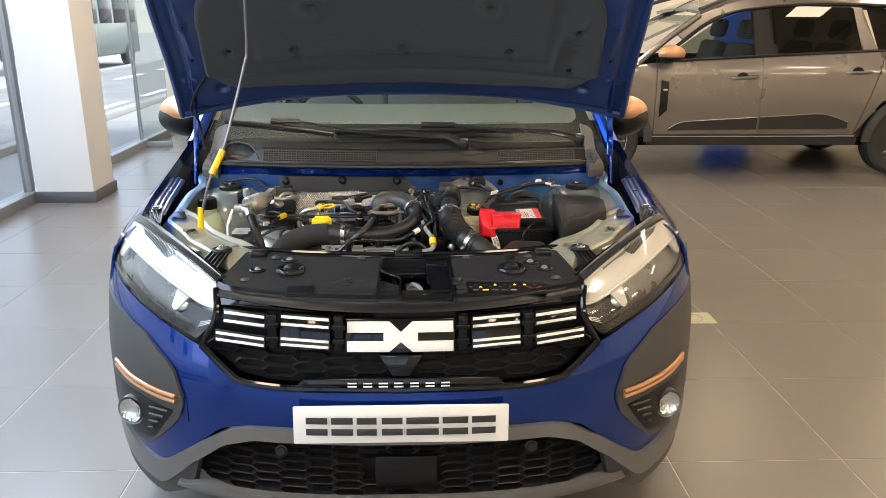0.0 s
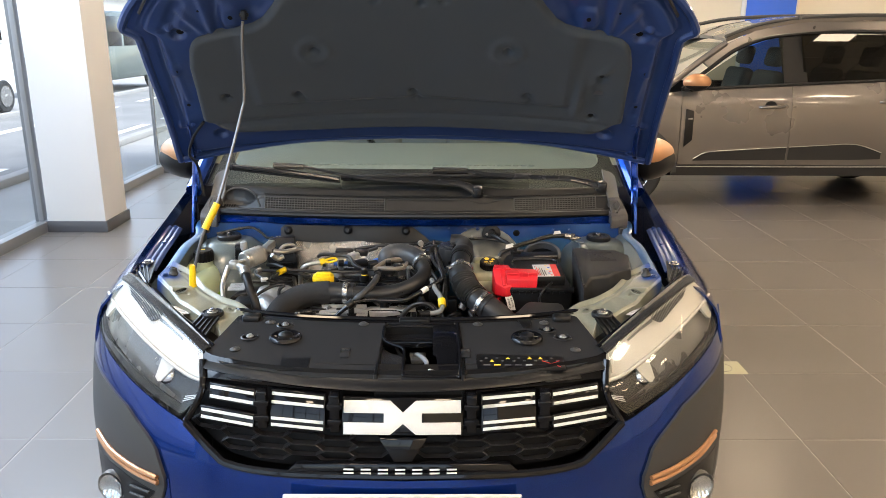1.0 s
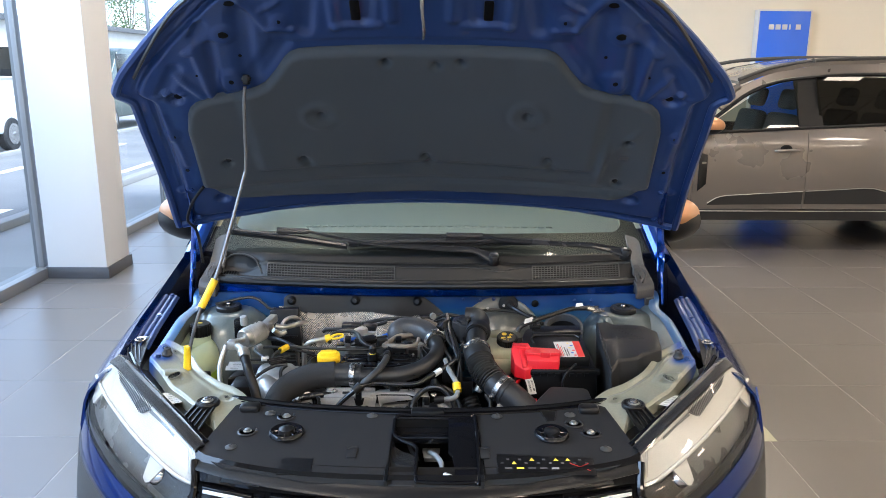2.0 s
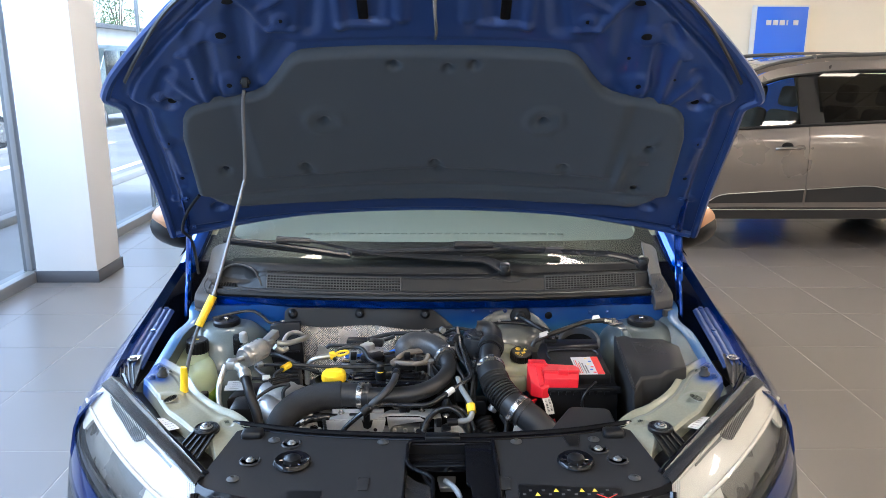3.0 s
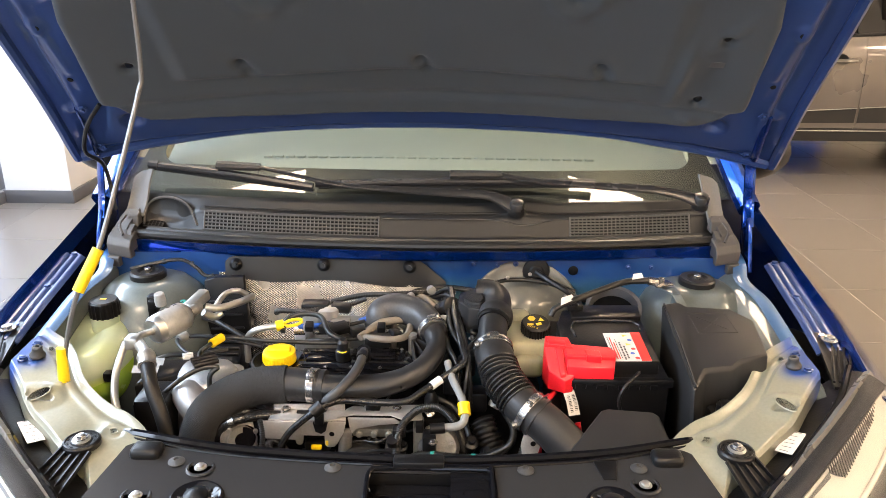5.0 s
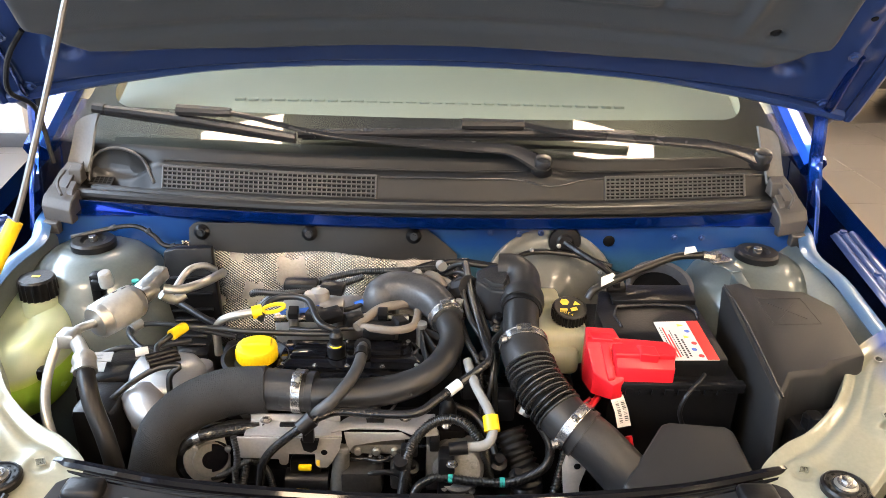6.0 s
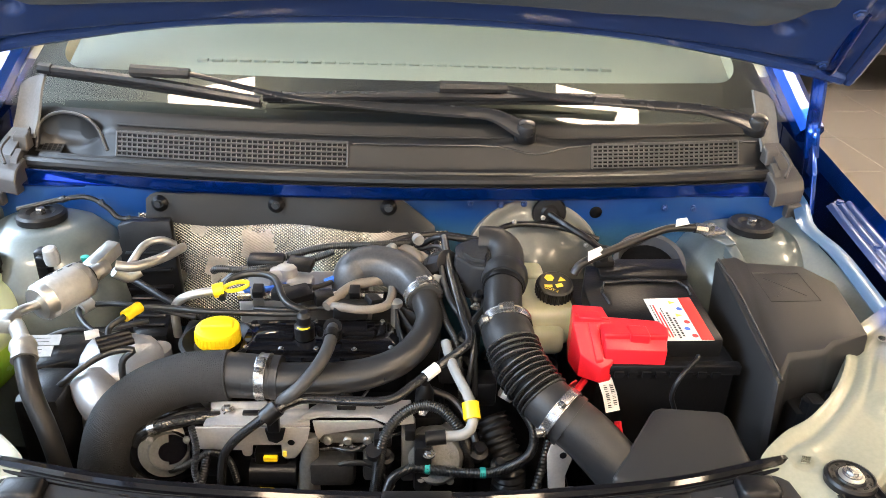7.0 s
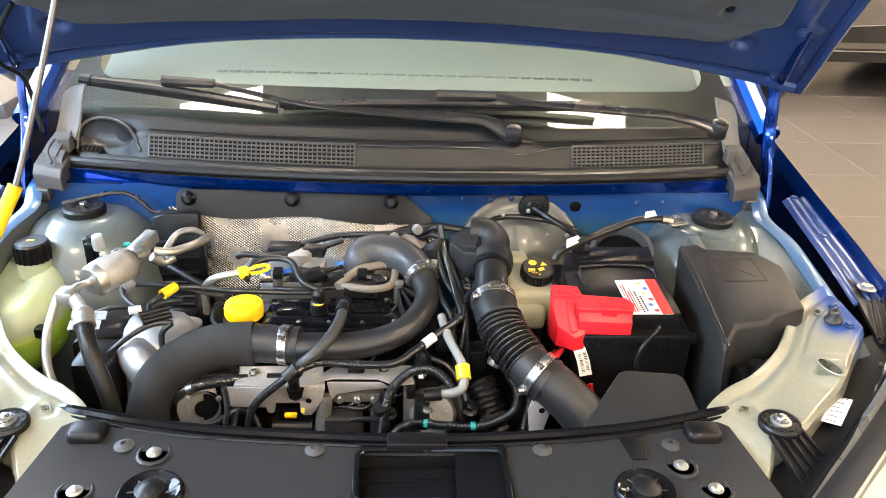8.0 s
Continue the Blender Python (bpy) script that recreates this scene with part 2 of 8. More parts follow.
M = dict(
    blue=mat("blue_metallic_paint", (0.0012, 0.031, 0.225), 0.20, 0.8, 0.06, 3, 900, coat=0.8, rvary=0.02, Specular_IOR_Level=0.2),
    blue_in=mat("blue_inner_paint", (0.030, 0.060, 0.185), 0.32, 0.35, 0.08, 5, 500, coat=0.6, rvary=0.03, Specular_IOR_Level=0.25),
    taupe=mat("taupe_metallic_paint", (0.145, 0.131, 0.122), 0.28, 0.6, 0.03, 2, 900, coat=1.0, rvary=0.01),
    plastic=mat("black_plastic", (0.005, 0.005, 0.0055), 0.34, 0, 0.2, 8, 260, 0.15, Specular_IOR_Level=0.3),
    matte=mat("dark_grain_plastic", (0.020, 0.0197, 0.0196), 0.42, 0, 0.10, 6, 620, 0.06, Specular_IOR_Level=0.3),
    cowl=mat("grey_cowl_plastic", (0.0115, 0.0118, 0.0123), 0.40, 0, 0.06, 4, 700, 0.06, rvary=0.03, Specular_IOR_Level=0.36),
    gloss=mat("piano_black_plastic", (0.005, 0.005, 0.006), 0.06, 0, 0.2, 8, 200, Specular_IOR_Level=0.28, rvary=0.01),
    satin=mat("satin_black_cover", (0.023, 0.0234, 0.0245), 0.22, 0, 0.04, 3, 300, 0.02, Specular_IOR_Level=0.26, rvary=0.03),
    rubber=mat("black_rubber", (0.008, 0.008, 0.0085), 0.36, 0, 0.25, 14, 240, 0.12, Specular_IOR_Level=0.32),
    sleeve=mat("woven_heat_sleeve", (0.022, 0.022, 0.0225), 0.75, 0, 0.3, 30, 700, 0.8, Specular_IOR_Level=0.3),
    felt=mat("dark_felt", (0.034, 0.044, 0.056), 0.9, 0, 0.10, 3, 900, 0.25, Sheen_Weight=0.12),
    # near-black: shade of holes, gaps and the deep bay put into the colour
    dark=mat("matt_black_and_baked_shade", (0.004, 0.004, 0.0045), 0.5, 0.1, 0.4, 18, 120, 0.2, Specular_IOR_Level=0.12),
    cast=mat("cast_aluminium", (0.42, 0.41, 0.40), 0.46, 0.8, 0.07, 12, 260, 0.10),
    steel=mat("zinc_plated_steel", (0.38, 0.37, 0.36), 0.26, 0.9, 0.18, 20, 300, 0.1),
    alu=mat("dull_aluminium", (0.46, 0.455, 0.43), 0.34, 0.85, 0.12, 12, 200, 0.08),
    chrome=mat("chrome", (0.85, 0.85, 0.86), 0.07, 1.0, 0.04, 8, 100),
    red=mat("red_plastic", (0.62, 0.012, 0.02), 0.36, 0, 0.08, 12, 300, 0.08),
    yellow=mat("yellow_plastic", (0.82, 0.56, 0.0), 0.36, 0, 0.06, 14, 300, 0.06),
    white=mat("white_plastic", (0.64, 0.64, 0.63), 0.4, 0, 0.04, 10, 200),
    ivory=mat("ivory_plastic", (0.46, 0.45, 0.31), 0.30, 0, 0.06, 10, 120, Subsurface_Weight=0.2, Subsurface_Radius=(0.02, 0.02, 0.01)),
    coolant=mat("coolant_tank_plastic", (0.58, 0.70, 0.38), 0.26, 0, 0.10, 8, 80, Subsurface_Weight=0.4, Subsurface_Radius=(0.03, 0.04, 0.01)),
    paper=mat("white_label", (0.62, 0.61, 0.59), 0.55, 0, 0.04, 20, 200),
    ink=mat("black_print", (0.02, 0.02, 0.02), 0.6),
    inkred=mat("red_print", (0.7, 0.04, 0.03), 0.5),
    inkyel=mat("yellow_print", (0.85, 0.6, 0.05), 0.5),
    inkblue=mat("blue_print", (0.05, 0.12, 0.5), 0.5),
    wireblue=mat("blue_connector", (0.03, 0.12, 0.5), 0.4),
    teal=mat("teal_tape", (0.02, 0.3, 0.25), 0.5),
    greypipe=mat("grey_hose", (0.20, 0.20, 0.195), 0.45, 0, 0.1, 20, 200),
    warmhose=mat("grey_braided_hose", (0.15, 0.125, 0.098), 0.6, 0, 0.15, 30, 500, 0.3),
    cable=mat("black_cable", (0.010, 0.010, 0.010), 0.30, 0, 0.2, 14, 300),
    copper=mat("copper_metallic_trim", (0.44, 0.22, 0.10), 0.34, 0.55, 0.06, 6, 500, coat=0.5),
    skid=mat("grey_skid_paint", (0.125, 0.125, 0.12), 0.42, 0.25, 0.08, 5, 600),
    trimgrey=mat("dark_grey_bumper_plastic", (0.038, 0.038, 0.0375), 0.55, 0, 0.12, 6, 500, 0.25),
    lamp=mat("lamp_inner_grey", (0.17, 0.165, 0.155), 0.28, 0.4, 0.2, 10, 200),
    drl=mat("milky_light_guide", (0.50, 0.48, 0.43), 0.22, 0, 0.04, 10, 100),
    seal=mat("seal_rubber", (0.012, 0.012, 0.0125), 0.30, 0, 0.2, 10, 200, 0.1),
    tyre=mat("tyre_rubber", (0.02, 0.02, 0.02), 0.75, 0, 0.2, 20, 200, 0.2),
    fabric=mat("grey_seat_fabric", (0.20, 0.21, 0.20), 0.9, 0, 0.15, 10, 500, 0.4),
    dash=mat("grey_dashboard", (0.15, 0.165, 0.15), 0.6, 0, 0.08, 6, 300, 0.2),
    liner=mat("pale_headliner", (0.62, 0.63, 0.58), 0.9, 0, 0.06, 6, 300),
    screen=thin_glass("tinted_windscreen", (0.74, 0.80, 0.75)),
    pane=thin_glass("tinted_shop_glass", (0.61, 0.63, 0.605), 0.5),
    privacy=thin_glass("dark_privacy_glass", (0.014, 0.014, 0.013), 0.7),
    sideglass=thin_glass("green_side_glass", (0.22, 0.25, 0.22)),
    lens=thin_glass("headlight_lens", (0.95, 0.96, 0.96)),
    wall=mat("cream_wall_paint", (0.76, 0.69, 0.56), 0.8, 0, 0.03, 1.5, 160, 0.08),
    pillar=mat("white_pillar_paint", (0.62, 0.61, 0.59), 0.7, 0, 0.025, 1.5, 160, 0.08),
    ceiling=mat("white_ceiling_board", (0.78, 0.74, 0.66), 0.9, 0, 0.03, 2, 200),
    alframe=mat("grey_window_frame", (0.24, 0.245, 0.25), 0.4, 0.3, 0.06, 3, 200),
    base=mat("dark_grey_baseboard", (0.07, 0.07, 0.075), 0.45, 0, 0.08, 4, 200),
    grout=mat("pale_tile_joint", (0.50, 0.475, 0.435), 0.8, 0, 0.1, 8, 200),
    panelblue=mat("blue_sign_panel", (0.02, 0.13, 0.72), 0.35, 0, 0.03, 2, 100),
    asphalt=mat("worn_asphalt", (0.19, 0.19, 0.187), 0.9, 0, 0.2, 1.2, 80, 0.4, second=(0.24, 0.238, 0.232), amount=0.5),
    concrete=mat("pale_concrete", (0.30, 0.294, 0.28), 0.85, 0, 0.15, 1.0, 60, 0.3, second=(0.26, 0.255, 0.245), amount=0.5),
    roadpaint=mat("road_marking", (0.7, 0.7, 0.68), 0.7, 0, 0.1, 6, 80),
    leaf=mat("tree_leaf", (0.07, 0.12, 0.03), 0.6, 0, 0.3, 3, 60),
    bark=mat("tree_bark", (0.12, 0.09, 0.06), 0.9, 0, 0.3, 6, 60, 0.5),
    vangreen=mat("dark_green_van_paint", (0.05, 0.07, 0.06), 0.3, 0.1, 0.05, 3, 300, coat=0.6),
    vanwhite=mat("white_van_paint", (0.62, 0.62, 0.61), 0.3, 0, 0.04, 3, 300, coat=0.6),
    facade=mat("pale_render_facade", (0.45, 0.43, 0.385), 0.9, 0, 0.08, 0.8, 40, 0.2),
    panel=lit("ceiling_panel_glow", (1.0, 0.76, 0.48), LAMP),
)


def tile_material():
    m = mat("grey_porcelain_tile", (0.138, 0.126, 0.115), 0.30, 0, 0.05, 1.2, 220, 0.02, rvary=0.02)
    nt = m.node_tree
    info, hsv = nt.nodes.new("ShaderNodeObjectInfo"), next(n for n in nt.nodes if n.type == "HUE_SAT")
    mr = nt.nodes.new("ShaderNodeMapRange")
    mr.inputs[3].default_value, mr.inputs[4].default_value = 0.96, 1.04
    nt.links.new(info.outputs["Random"], mr.inputs[0])
    mul = nt.nodes.new("ShaderNodeMath")
    mul.operation = "MULTIPLY"
    old = hsv.inputs["Value"].links[0].from_socket
    nt.links.new(old, mul.inputs[0])
    nt.links.new(mr.outputs[0], mul.inputs[1])
    nt.links.new(mul.outputs[0], hsv.inputs["Value"])
    return m


def overspray_material(name, terms_, blue=(0.008, 0.045, 0.17), pale=(0.185, 0.19, 0.145)):
    """Pale electrocoat primer with blue overspray towards the wings and the bulkhead."""
    m = mat(name, pale, 0.34, 0.15, 0.12, 7, 200, coat=0.35)
    nt = m.node_tree
    N, L = nt.nodes, nt.links
    hsv = next(n for n in N if n.type == "HUE_SAT")
    tc, sep, nz = N.new("ShaderNodeTexCoord"), N.new("ShaderNodeSeparateXYZ"), N.new("ShaderNodeTexNoise")
    L.new(tc.outputs["Object"], sep.inputs[0])
    L.new(tc.outputs["Object"], nz.inputs["Vector"])
    nz.inputs["Scale"].default_value = 9
    ab = N.new("ShaderNodeMath")
    ab.operation = "ABSOLUTE"
    L.new(sep.outputs[0], ab.inputs[0])
    terms = []
    for key, lo, hi, *at in terms_:
        if key == "r":
            flatten, away = N.new("ShaderNodeCombineXYZ"), N.new("ShaderNodeVectorMath")
            away.operation = "DISTANCE"
            L.new(ab.outputs[0], flatten.inputs[0])
            L.new(sep.outputs[1], flatten.inputs[1])
            L.new(flatten.outputs[0], away.inputs[0])
            away.inputs[1].default_value = (*at, 0)
            src = away.outputs["Value"]
        else:
            src = {"x": ab.outputs[0], "y": sep.outputs[1], "z": sep.outputs[2]}[key]
        r = N.new("ShaderNodeMapRange")
        r.inputs[1].default_value, r.inputs[2].default_value = lo, hi
        L.new(src, r.inputs[0])
        terms.append(r.outputs[0])
    mx = terms[0]
    for tm in terms[1:]:
        q = N.new("ShaderNodeMath")
        q.operation = "MAXIMUM"
        L.new(mx, q.inputs[0])
        L.new(tm, q.inputs[1])
        mx = q.outputs[0]
    ad = N.new("ShaderNodeMath")
    ad.operation = "MULTIPLY_ADD"
    L.new(nz.outputs[0], ad.inputs[0])
    ad.inputs[1].default_value, ad.inputs[2].default_value = 0.9, -0.45
    ad2 = N.new("ShaderNodeMath")
    ad2.operation, ad2.use_clamp = "ADD", True
    L.new(mx, ad2.inputs[0])
    L.new(ad.outputs[0], ad2.inputs[1])
    g = N.new("ShaderNodeMath")
    g.operation = "MULTIPLY"
    L.new(ad2.outputs[0], g.inputs[0])
    L.new(mx, g.inputs[1])
    mix = N.new("ShaderNodeMix")
    mix.data_type = "RGBA"
    L.new(g.outputs[0], mix.inputs[0])
    L.new(hsv.outputs[0], mix.inputs[6])
    mix.inputs[7].default_value = (*blue, 1)
    L.new(mix.outputs[2], N["Principled BSDF"].inputs["Base Color"])
    return m


M["tile"] = tile_material()
M["liquid"] = mat("lime_coolant_behind_plastic", (0.42, 0.66, 0.07), 0.26, 0, 0.08, 8, 80, Subsurface_Weight=0.4, Subsurface_Radius=(0.03, 0.04, 0.01))
M["bulkhead"] = overspray_material("blue_bulkhead_over_primer", (("z", 0.80, 0.89),), (0.004, 0.040, 0.175), (0.045, 0.125, 0.185))
M["bracket"] = overspray_material("cream_primer_bracket", (("x", 0.632, 0.672), ("r", 0.050, 0.012, 0.655, 0.495)), (0.014, 0.055, 0.24), (0.235, 0.235, 0.178))
M["tower"] = overspray_material("grey_primer_tower", (("z", 0.885, 0.94), ("y", 0.86, 0.97)), (0.014, 0.08, 0.23), (0.106, 0.126, 0.121))
M["foil"] = mat("embossed_foil", (0.37, 0.355, 0.33), 0.27, 1.0, 0.15, 16, 220)
M["bracketgrey"] = mat("grey_stamped_steel", (0.50, 0.49, 0.48), 0.34, 0.55, 0.12, 14, 240, 0.08)
M["castdark"] = mat("oily_cast_metal", (0.045, 0.043, 0.040), 0.36, 0.55, 0.3, 22, 200, 0.3)
M["rim"] = mat("glossy_grey_edge", (0.030, 0.030, 0.032), 0.18, 0, 0.1, 8, 200)
M["wiper"] = mat("satin_wiper_black", (0.022, 0.022, 0.0225), 0.26, 0, 0.1, 8, 300, Specular_IOR_Level=0.6)
M["capgrey"] = mat("warm_grey_moulded_rubber", (0.050, 0.046, 0.043), 0.5, 0, 0.15, 12, 300, 0.1)
M["rail"] = overspray_material("blue_tinged_primer_rail", (("x", 0.58, 0.70),), (0.028, 0.105, 0.27), (0.10, 0.14, 0.16))
M["lattice"] = mat("grey_lattice_plastic", (0.045, 0.045, 0.045), 0.4, 0, 0.15, 10, 300)
M["hose"] = mat("dull_black_hose", (0.016, 0.016, 0.0165), 0.42, 0, 0.2, 9, 260, 0.1, Specular_IOR_Level=0.4, rvary=0.1)
M["greyhose"] = mat("grey_rubber_hose", (0.036, 0.036, 0.037), 0.46, 0, 0.15, 9, 260, 0.1, Specular_IOR_Level=0.4)
M["elbowhose"] = mat("bloomed_rubber_hose", (0.040, 0.041, 0.043), 0.40, 0, 0.35, 16, 260, 0.12, Specular_IOR_Level=0.5, rvary=0.12)
M["pipe"] = mat("moulded_black_plastic_pipe", (0.015, 0.015, 0.0155), 0.36, 0, 0.2, 9, 260, 0.1, Specular_IOR_Level=0.5, rvary=0.1)
M["glosscable"] = mat("glossy_black_sleeve", (0.014, 0.014, 0.0145), 0.22, 0, 0.15, 9, 260, Specular_IOR_Level=0.5)
M["agedlabel"] = mat("greyish_printed_label", (0.30, 0.30, 0.288), 0.35, 0, 0.15, 20, 200)
M["coolant"] = overspray_material("coolant_level_in_tank", (("z", 0.745, 0.775),), (0.44, 0.52, 0.36), (0.58, 0.74, 0.06))
M["mesh"] = mat("black_mesh_plastic", (0.013, 0.013, 0.014), 0.32, 0, 0.15, 10, 260, Specular_IOR_Level=0.5)
M["ridged"] = mat("ridged_black_plastic", (0.012, 0.012, 0.0125), 0.42, 0, 0.1, 9, 900, 0.5, Specular_IOR_Level=0.4)
M["beige"] = mat("beige_pillar_trim", (0.34, 0.31, 0.22), 0.7, 0, 0.06, 6, 300, 0.1)
M["seatdark"] = mat("dark_seat_fabric", (0.075, 0.08, 0.085), 0.85, 0, 0.15, 10, 500, 0.4)
M["foam"] = mat("grey_foam", (0.13, 0.13, 0.128), 0.8, 0, 0.15, 14, 300, 0.3)
M["rod"] = mat("grey_steel_rod", (0.15, 0.15, 0.155), 0.36, 0.6, 0.1, 14, 260, 0.05)
M["booster"] = mat("grey_painted_steel", (0.115, 0.118, 0.105), 0.34, 0.2, 0.1, 8, 200, coat=0.3)
M["castdull"] = mat("dull_cast_aluminium", (0.27, 0.265, 0.25), 0.40, 0.7, 0.2, 18, 260, 0.35)

# ---- the showroom ----
X0, X1, Y0, Y1, TOP = -3.0, 10.0, -6.0, 8.4, 3.5


def structure(name, shape, m, label, category, angle=30):
    return tagged(part(name, shape, m, None, label, angle), "", category, "", "structure")


floor = structure("floor", box(X0 - 0.25, X1 + 0.2, Y0 - 0.2, Y1 + 0.2, -0.2, -0.0016), M["grout"], "dark grey square porcelain tile floor with pale joints", "floor")
structure("wall_north", box(X0 - 0.2, X1 + 0.2, Y1, Y1 + 0.2, 0, TOP), M["wall"], "cream painted back wall of the showroom", "wall")
structure("wall_east", box(X1, X1 + 0.2, Y0, Y1, 0, TOP), M["wall"], "cream painted side wall of the showroom", "wall")
structure("wall_south", box(0.9, X1 + 0.2, Y0 - 0.2, Y0, 0, TOP), M["wall"], "cream painted wall beside the glass front", "wall")
boards = [box(X0 - 0.2, X1 + 0.2, Y0 - 0.2, Y1 + 0.2, TOP + 0.02, TOP + 0.2)]
for i in range(-5, 17):
    for j in range(-12, 13):
        bx, by = i * 0.6, j * 0.6
        if X0 < bx < X1 and Y0 < by < Y1:
            boards.append(box(bx - 0.294, bx + 0.294, by - 0.294, by + 0.294, TOP, TOP + 0.021))
structure("ceiling", join(*boards), M["ceiling"], "pale suspended ceiling of square boards", "ceiling")
structure("baseboard", join(box(X0, X1, Y1 - 0.015, Y1, 0, 0.09, 0.003), box(X1 - 0.015, X1, Y0, Y1 - 0.015, 0, 0.09, 0.003)), M["base"], "dark grey tile baseboard along the walls", "baseboard")

# pillar by the glass front
pil = structure("pillar", box(-2.99, -2.535, 4.30, 4.72, 0.0, TOP, 0.006), M["pillar"], "white painted square pillar beside the shop window", "pillar")
part("pillar_baseboard", join(box(-3.0, -2.52, 4.285, 4.30, 0, 0.088, 0.002), box(-2.535, -2.52, 4.30, 4.735, 0, 0.088, 0.002), box(-3.0, -2.52, 4.72, 4.735, 0, 0.088, 0.002)), M["base"], pil, "dark grey baseboard")
pil = structure("pillar", box(-2.99, -2.535, -2.2, -1.8, 0.0, TOP, 0.006), M["pillar"], "white painted square pillar beside the shop window", "pillar")


def shop_window(name, y0, y1, mullions):
    w = structure(name, join(box(-3.12, -2.99, y0, y1, 0.0, 0.085, 0.004), box(-3.12, -2.99, y0, y1, TOP - 0.09, TOP, 0.004), box(-3.085, -3.02, y0, y0 + 0.06, 0.085, TOP - 0.09, 0.004), box(-3.085, -3.02, y1 - 0.06, y1, 0.085, TOP - 0.09, 0.004)), M["alframe"], "floor-to-ceiling shop window in a grey aluminium frame", "window")
    edges = [y0 + 0.06] + mullions + [y1 - 0.06]
    for a, b in zip(edges, edges[1:]):
        p = part("pane", grid(lambda u, v: (-3.056, a + 0.008 + (b - a - 0.016) * u, 0.08 + (TOP - 0.165) * v), 1, 1), M["pane"], w, "clear glass pane", smooth=False)
        p.visible_shadow = False
    for m in mullions:
        part("glass_joint", box(-3.075, -3.04, m - 0.01, m + 0.01, 0.085, TOP - 0.09), M["alframe"], w, "dark vertical pane joint")
    return w


win = shop_window("window_1", -6.0, -2.0, [-4.0])
win = shop_window("window_2", -2.0, 4.36, [0.2, 2.3])
win = shop_window("window_3", 4.66, 8.4, [6.92])
part("fin", grid(lambda u, v: (-3.04 + 0.32 * u, 6.911, 0.05 + 2.85 * v), 1, 1), M["pane"], win, "clear glass stiffening fin", smooth=False).visible_shadow = False
part("fin_shoe", box(-2.99, -2.72, 6.88, 6.94, 0.0, 0.06, 0.004), M["alframe"], win, "grey metal shoe of the glass fin")


def cross_window(name, x0, x1, y, mullions):
    """A glass front that runs across the room."""
    w = structure(name, join(box(x0, x1, y - .13, y, 0.0, 0.085, 0.004), box(x0, x1, y - .13, y, TOP - 0.25, TOP, 0.004), box(x0, x0 + .08, y - .13, y, 0.085, TOP - 0.25, 0.004), box(x1 - .08, x1, y - .13, y, 0.085, TOP - 0.25, 0.004)), M["alframe"], "floor-to-ceiling shop window in a grey aluminium frame", "window")
    edges = [x0 + .08] + mullions + [x1 - .08]
    for a, b in zip(edges, edges[1:]):
        p = part("pane", grid(lambda u, v: (a + .025 + (b - a - .05) * u, y - .066, 0.08 + (TOP - .325) * v), 1, 1), M["pane"], w, "clear glass pane", smooth=False)
        p.visible_shadow = False
    for m in mullions:
        part("mullion", box(m - .03, m + .03, y - .12, y - .01, 0.085, TOP - 0.25, .004), M["alframe"], w, "grey aluminium mullion")
    part("transom", box(x0 + .08, x1 - .08, y - .11, y - .02, 2.20, 2.27, .004), M["alframe"], w, "grey aluminium transom")
    return w


cross_window("window_4", X0, 0.9, Y0, [-1.7, -0.4])


def ceiling_light(x, y):
    e = thing("ceiling_light", (x, y, TOP), "square warm white light panel set in the ceiling", "ceiling light", "panels in the ceiling")
    part("frame", join(box(x - .285, x + .285, y - .285, y - .270, TOP - .014, TOP), box(x - .285, x + .285, y + .270, y + .285, TOP - .014, TOP), box(x - .285, x - .270, y - .270, y + .270, TOP - .014, TOP), box(x + .270, x + .285, y - .270, y + .270, TOP - .014, TOP)), M["white"], e)
    part("diffuser", box(x - .270, x + .270, y - .270, y + .270, TOP - .010, TOP - .002), M["panel"], e, "glowing milky diffuser")


LIGHTS_X, LIGHTS_Y = (-1.2, 1.2, 3.6, 6.0, 8.4), (-4.8, -3.6, -1.2, 1.2, 3.6, 6.0)
for lx in LIGHTS_X:
    for ly in LIGHTS_Y:
        ceiling_light(lx, ly)

# blue sign panel against the back wall
sg = thing("sign_panel", (4.18, Y1 - 0.12, 0), "tall bright blue sign panel with white edges and white lettering blocks", "sign")
part("board", box(3.88, 4.50, Y1 - 0.14, Y1 - 0.03, 0.0, 2.28, 0.004), M["panelblue"], sg, "bright blue board")
part("edge", join(box(3.865, 3.88, Y1 - 0.14, Y1 - 0.02, 0, 2.30), box(4.50, 4.515, Y1 - 0.14, Y1 - 0.02, 0, 2.30), box(3.88, 4.50, Y1 - 0.14, Y1 - 0.02, 2.28, 2.30)), M["white"], sg, "white edge strip")
for i in range(5):
    part("letter_block", box(4.0 + i * 0.082, 4.0 + i * 0.082 + (0.062 if i != 3 else 0.02), Y1 - 0.146, Y1 - 0.14, 2.065, 2.125, 0.002), M["white"], sg)

# floor sticker
st = thing("floor_sticker", (1.47, 1.80, 0), "small pale square sticker on the floor tiles", "sticker")
part("sheet", box(1.33, 1.53, 1.74, 1.88, 0.0, 0.0012), M["ivory"], st)
part("ring", tube([(1.43 + .045 * math.cos(a), 1.81 + .045 * math.sin(a), .0016) for a in [k * math.pi / 12 for k in range(25)]], .0012, 6, 1), M["greypipe"], st)

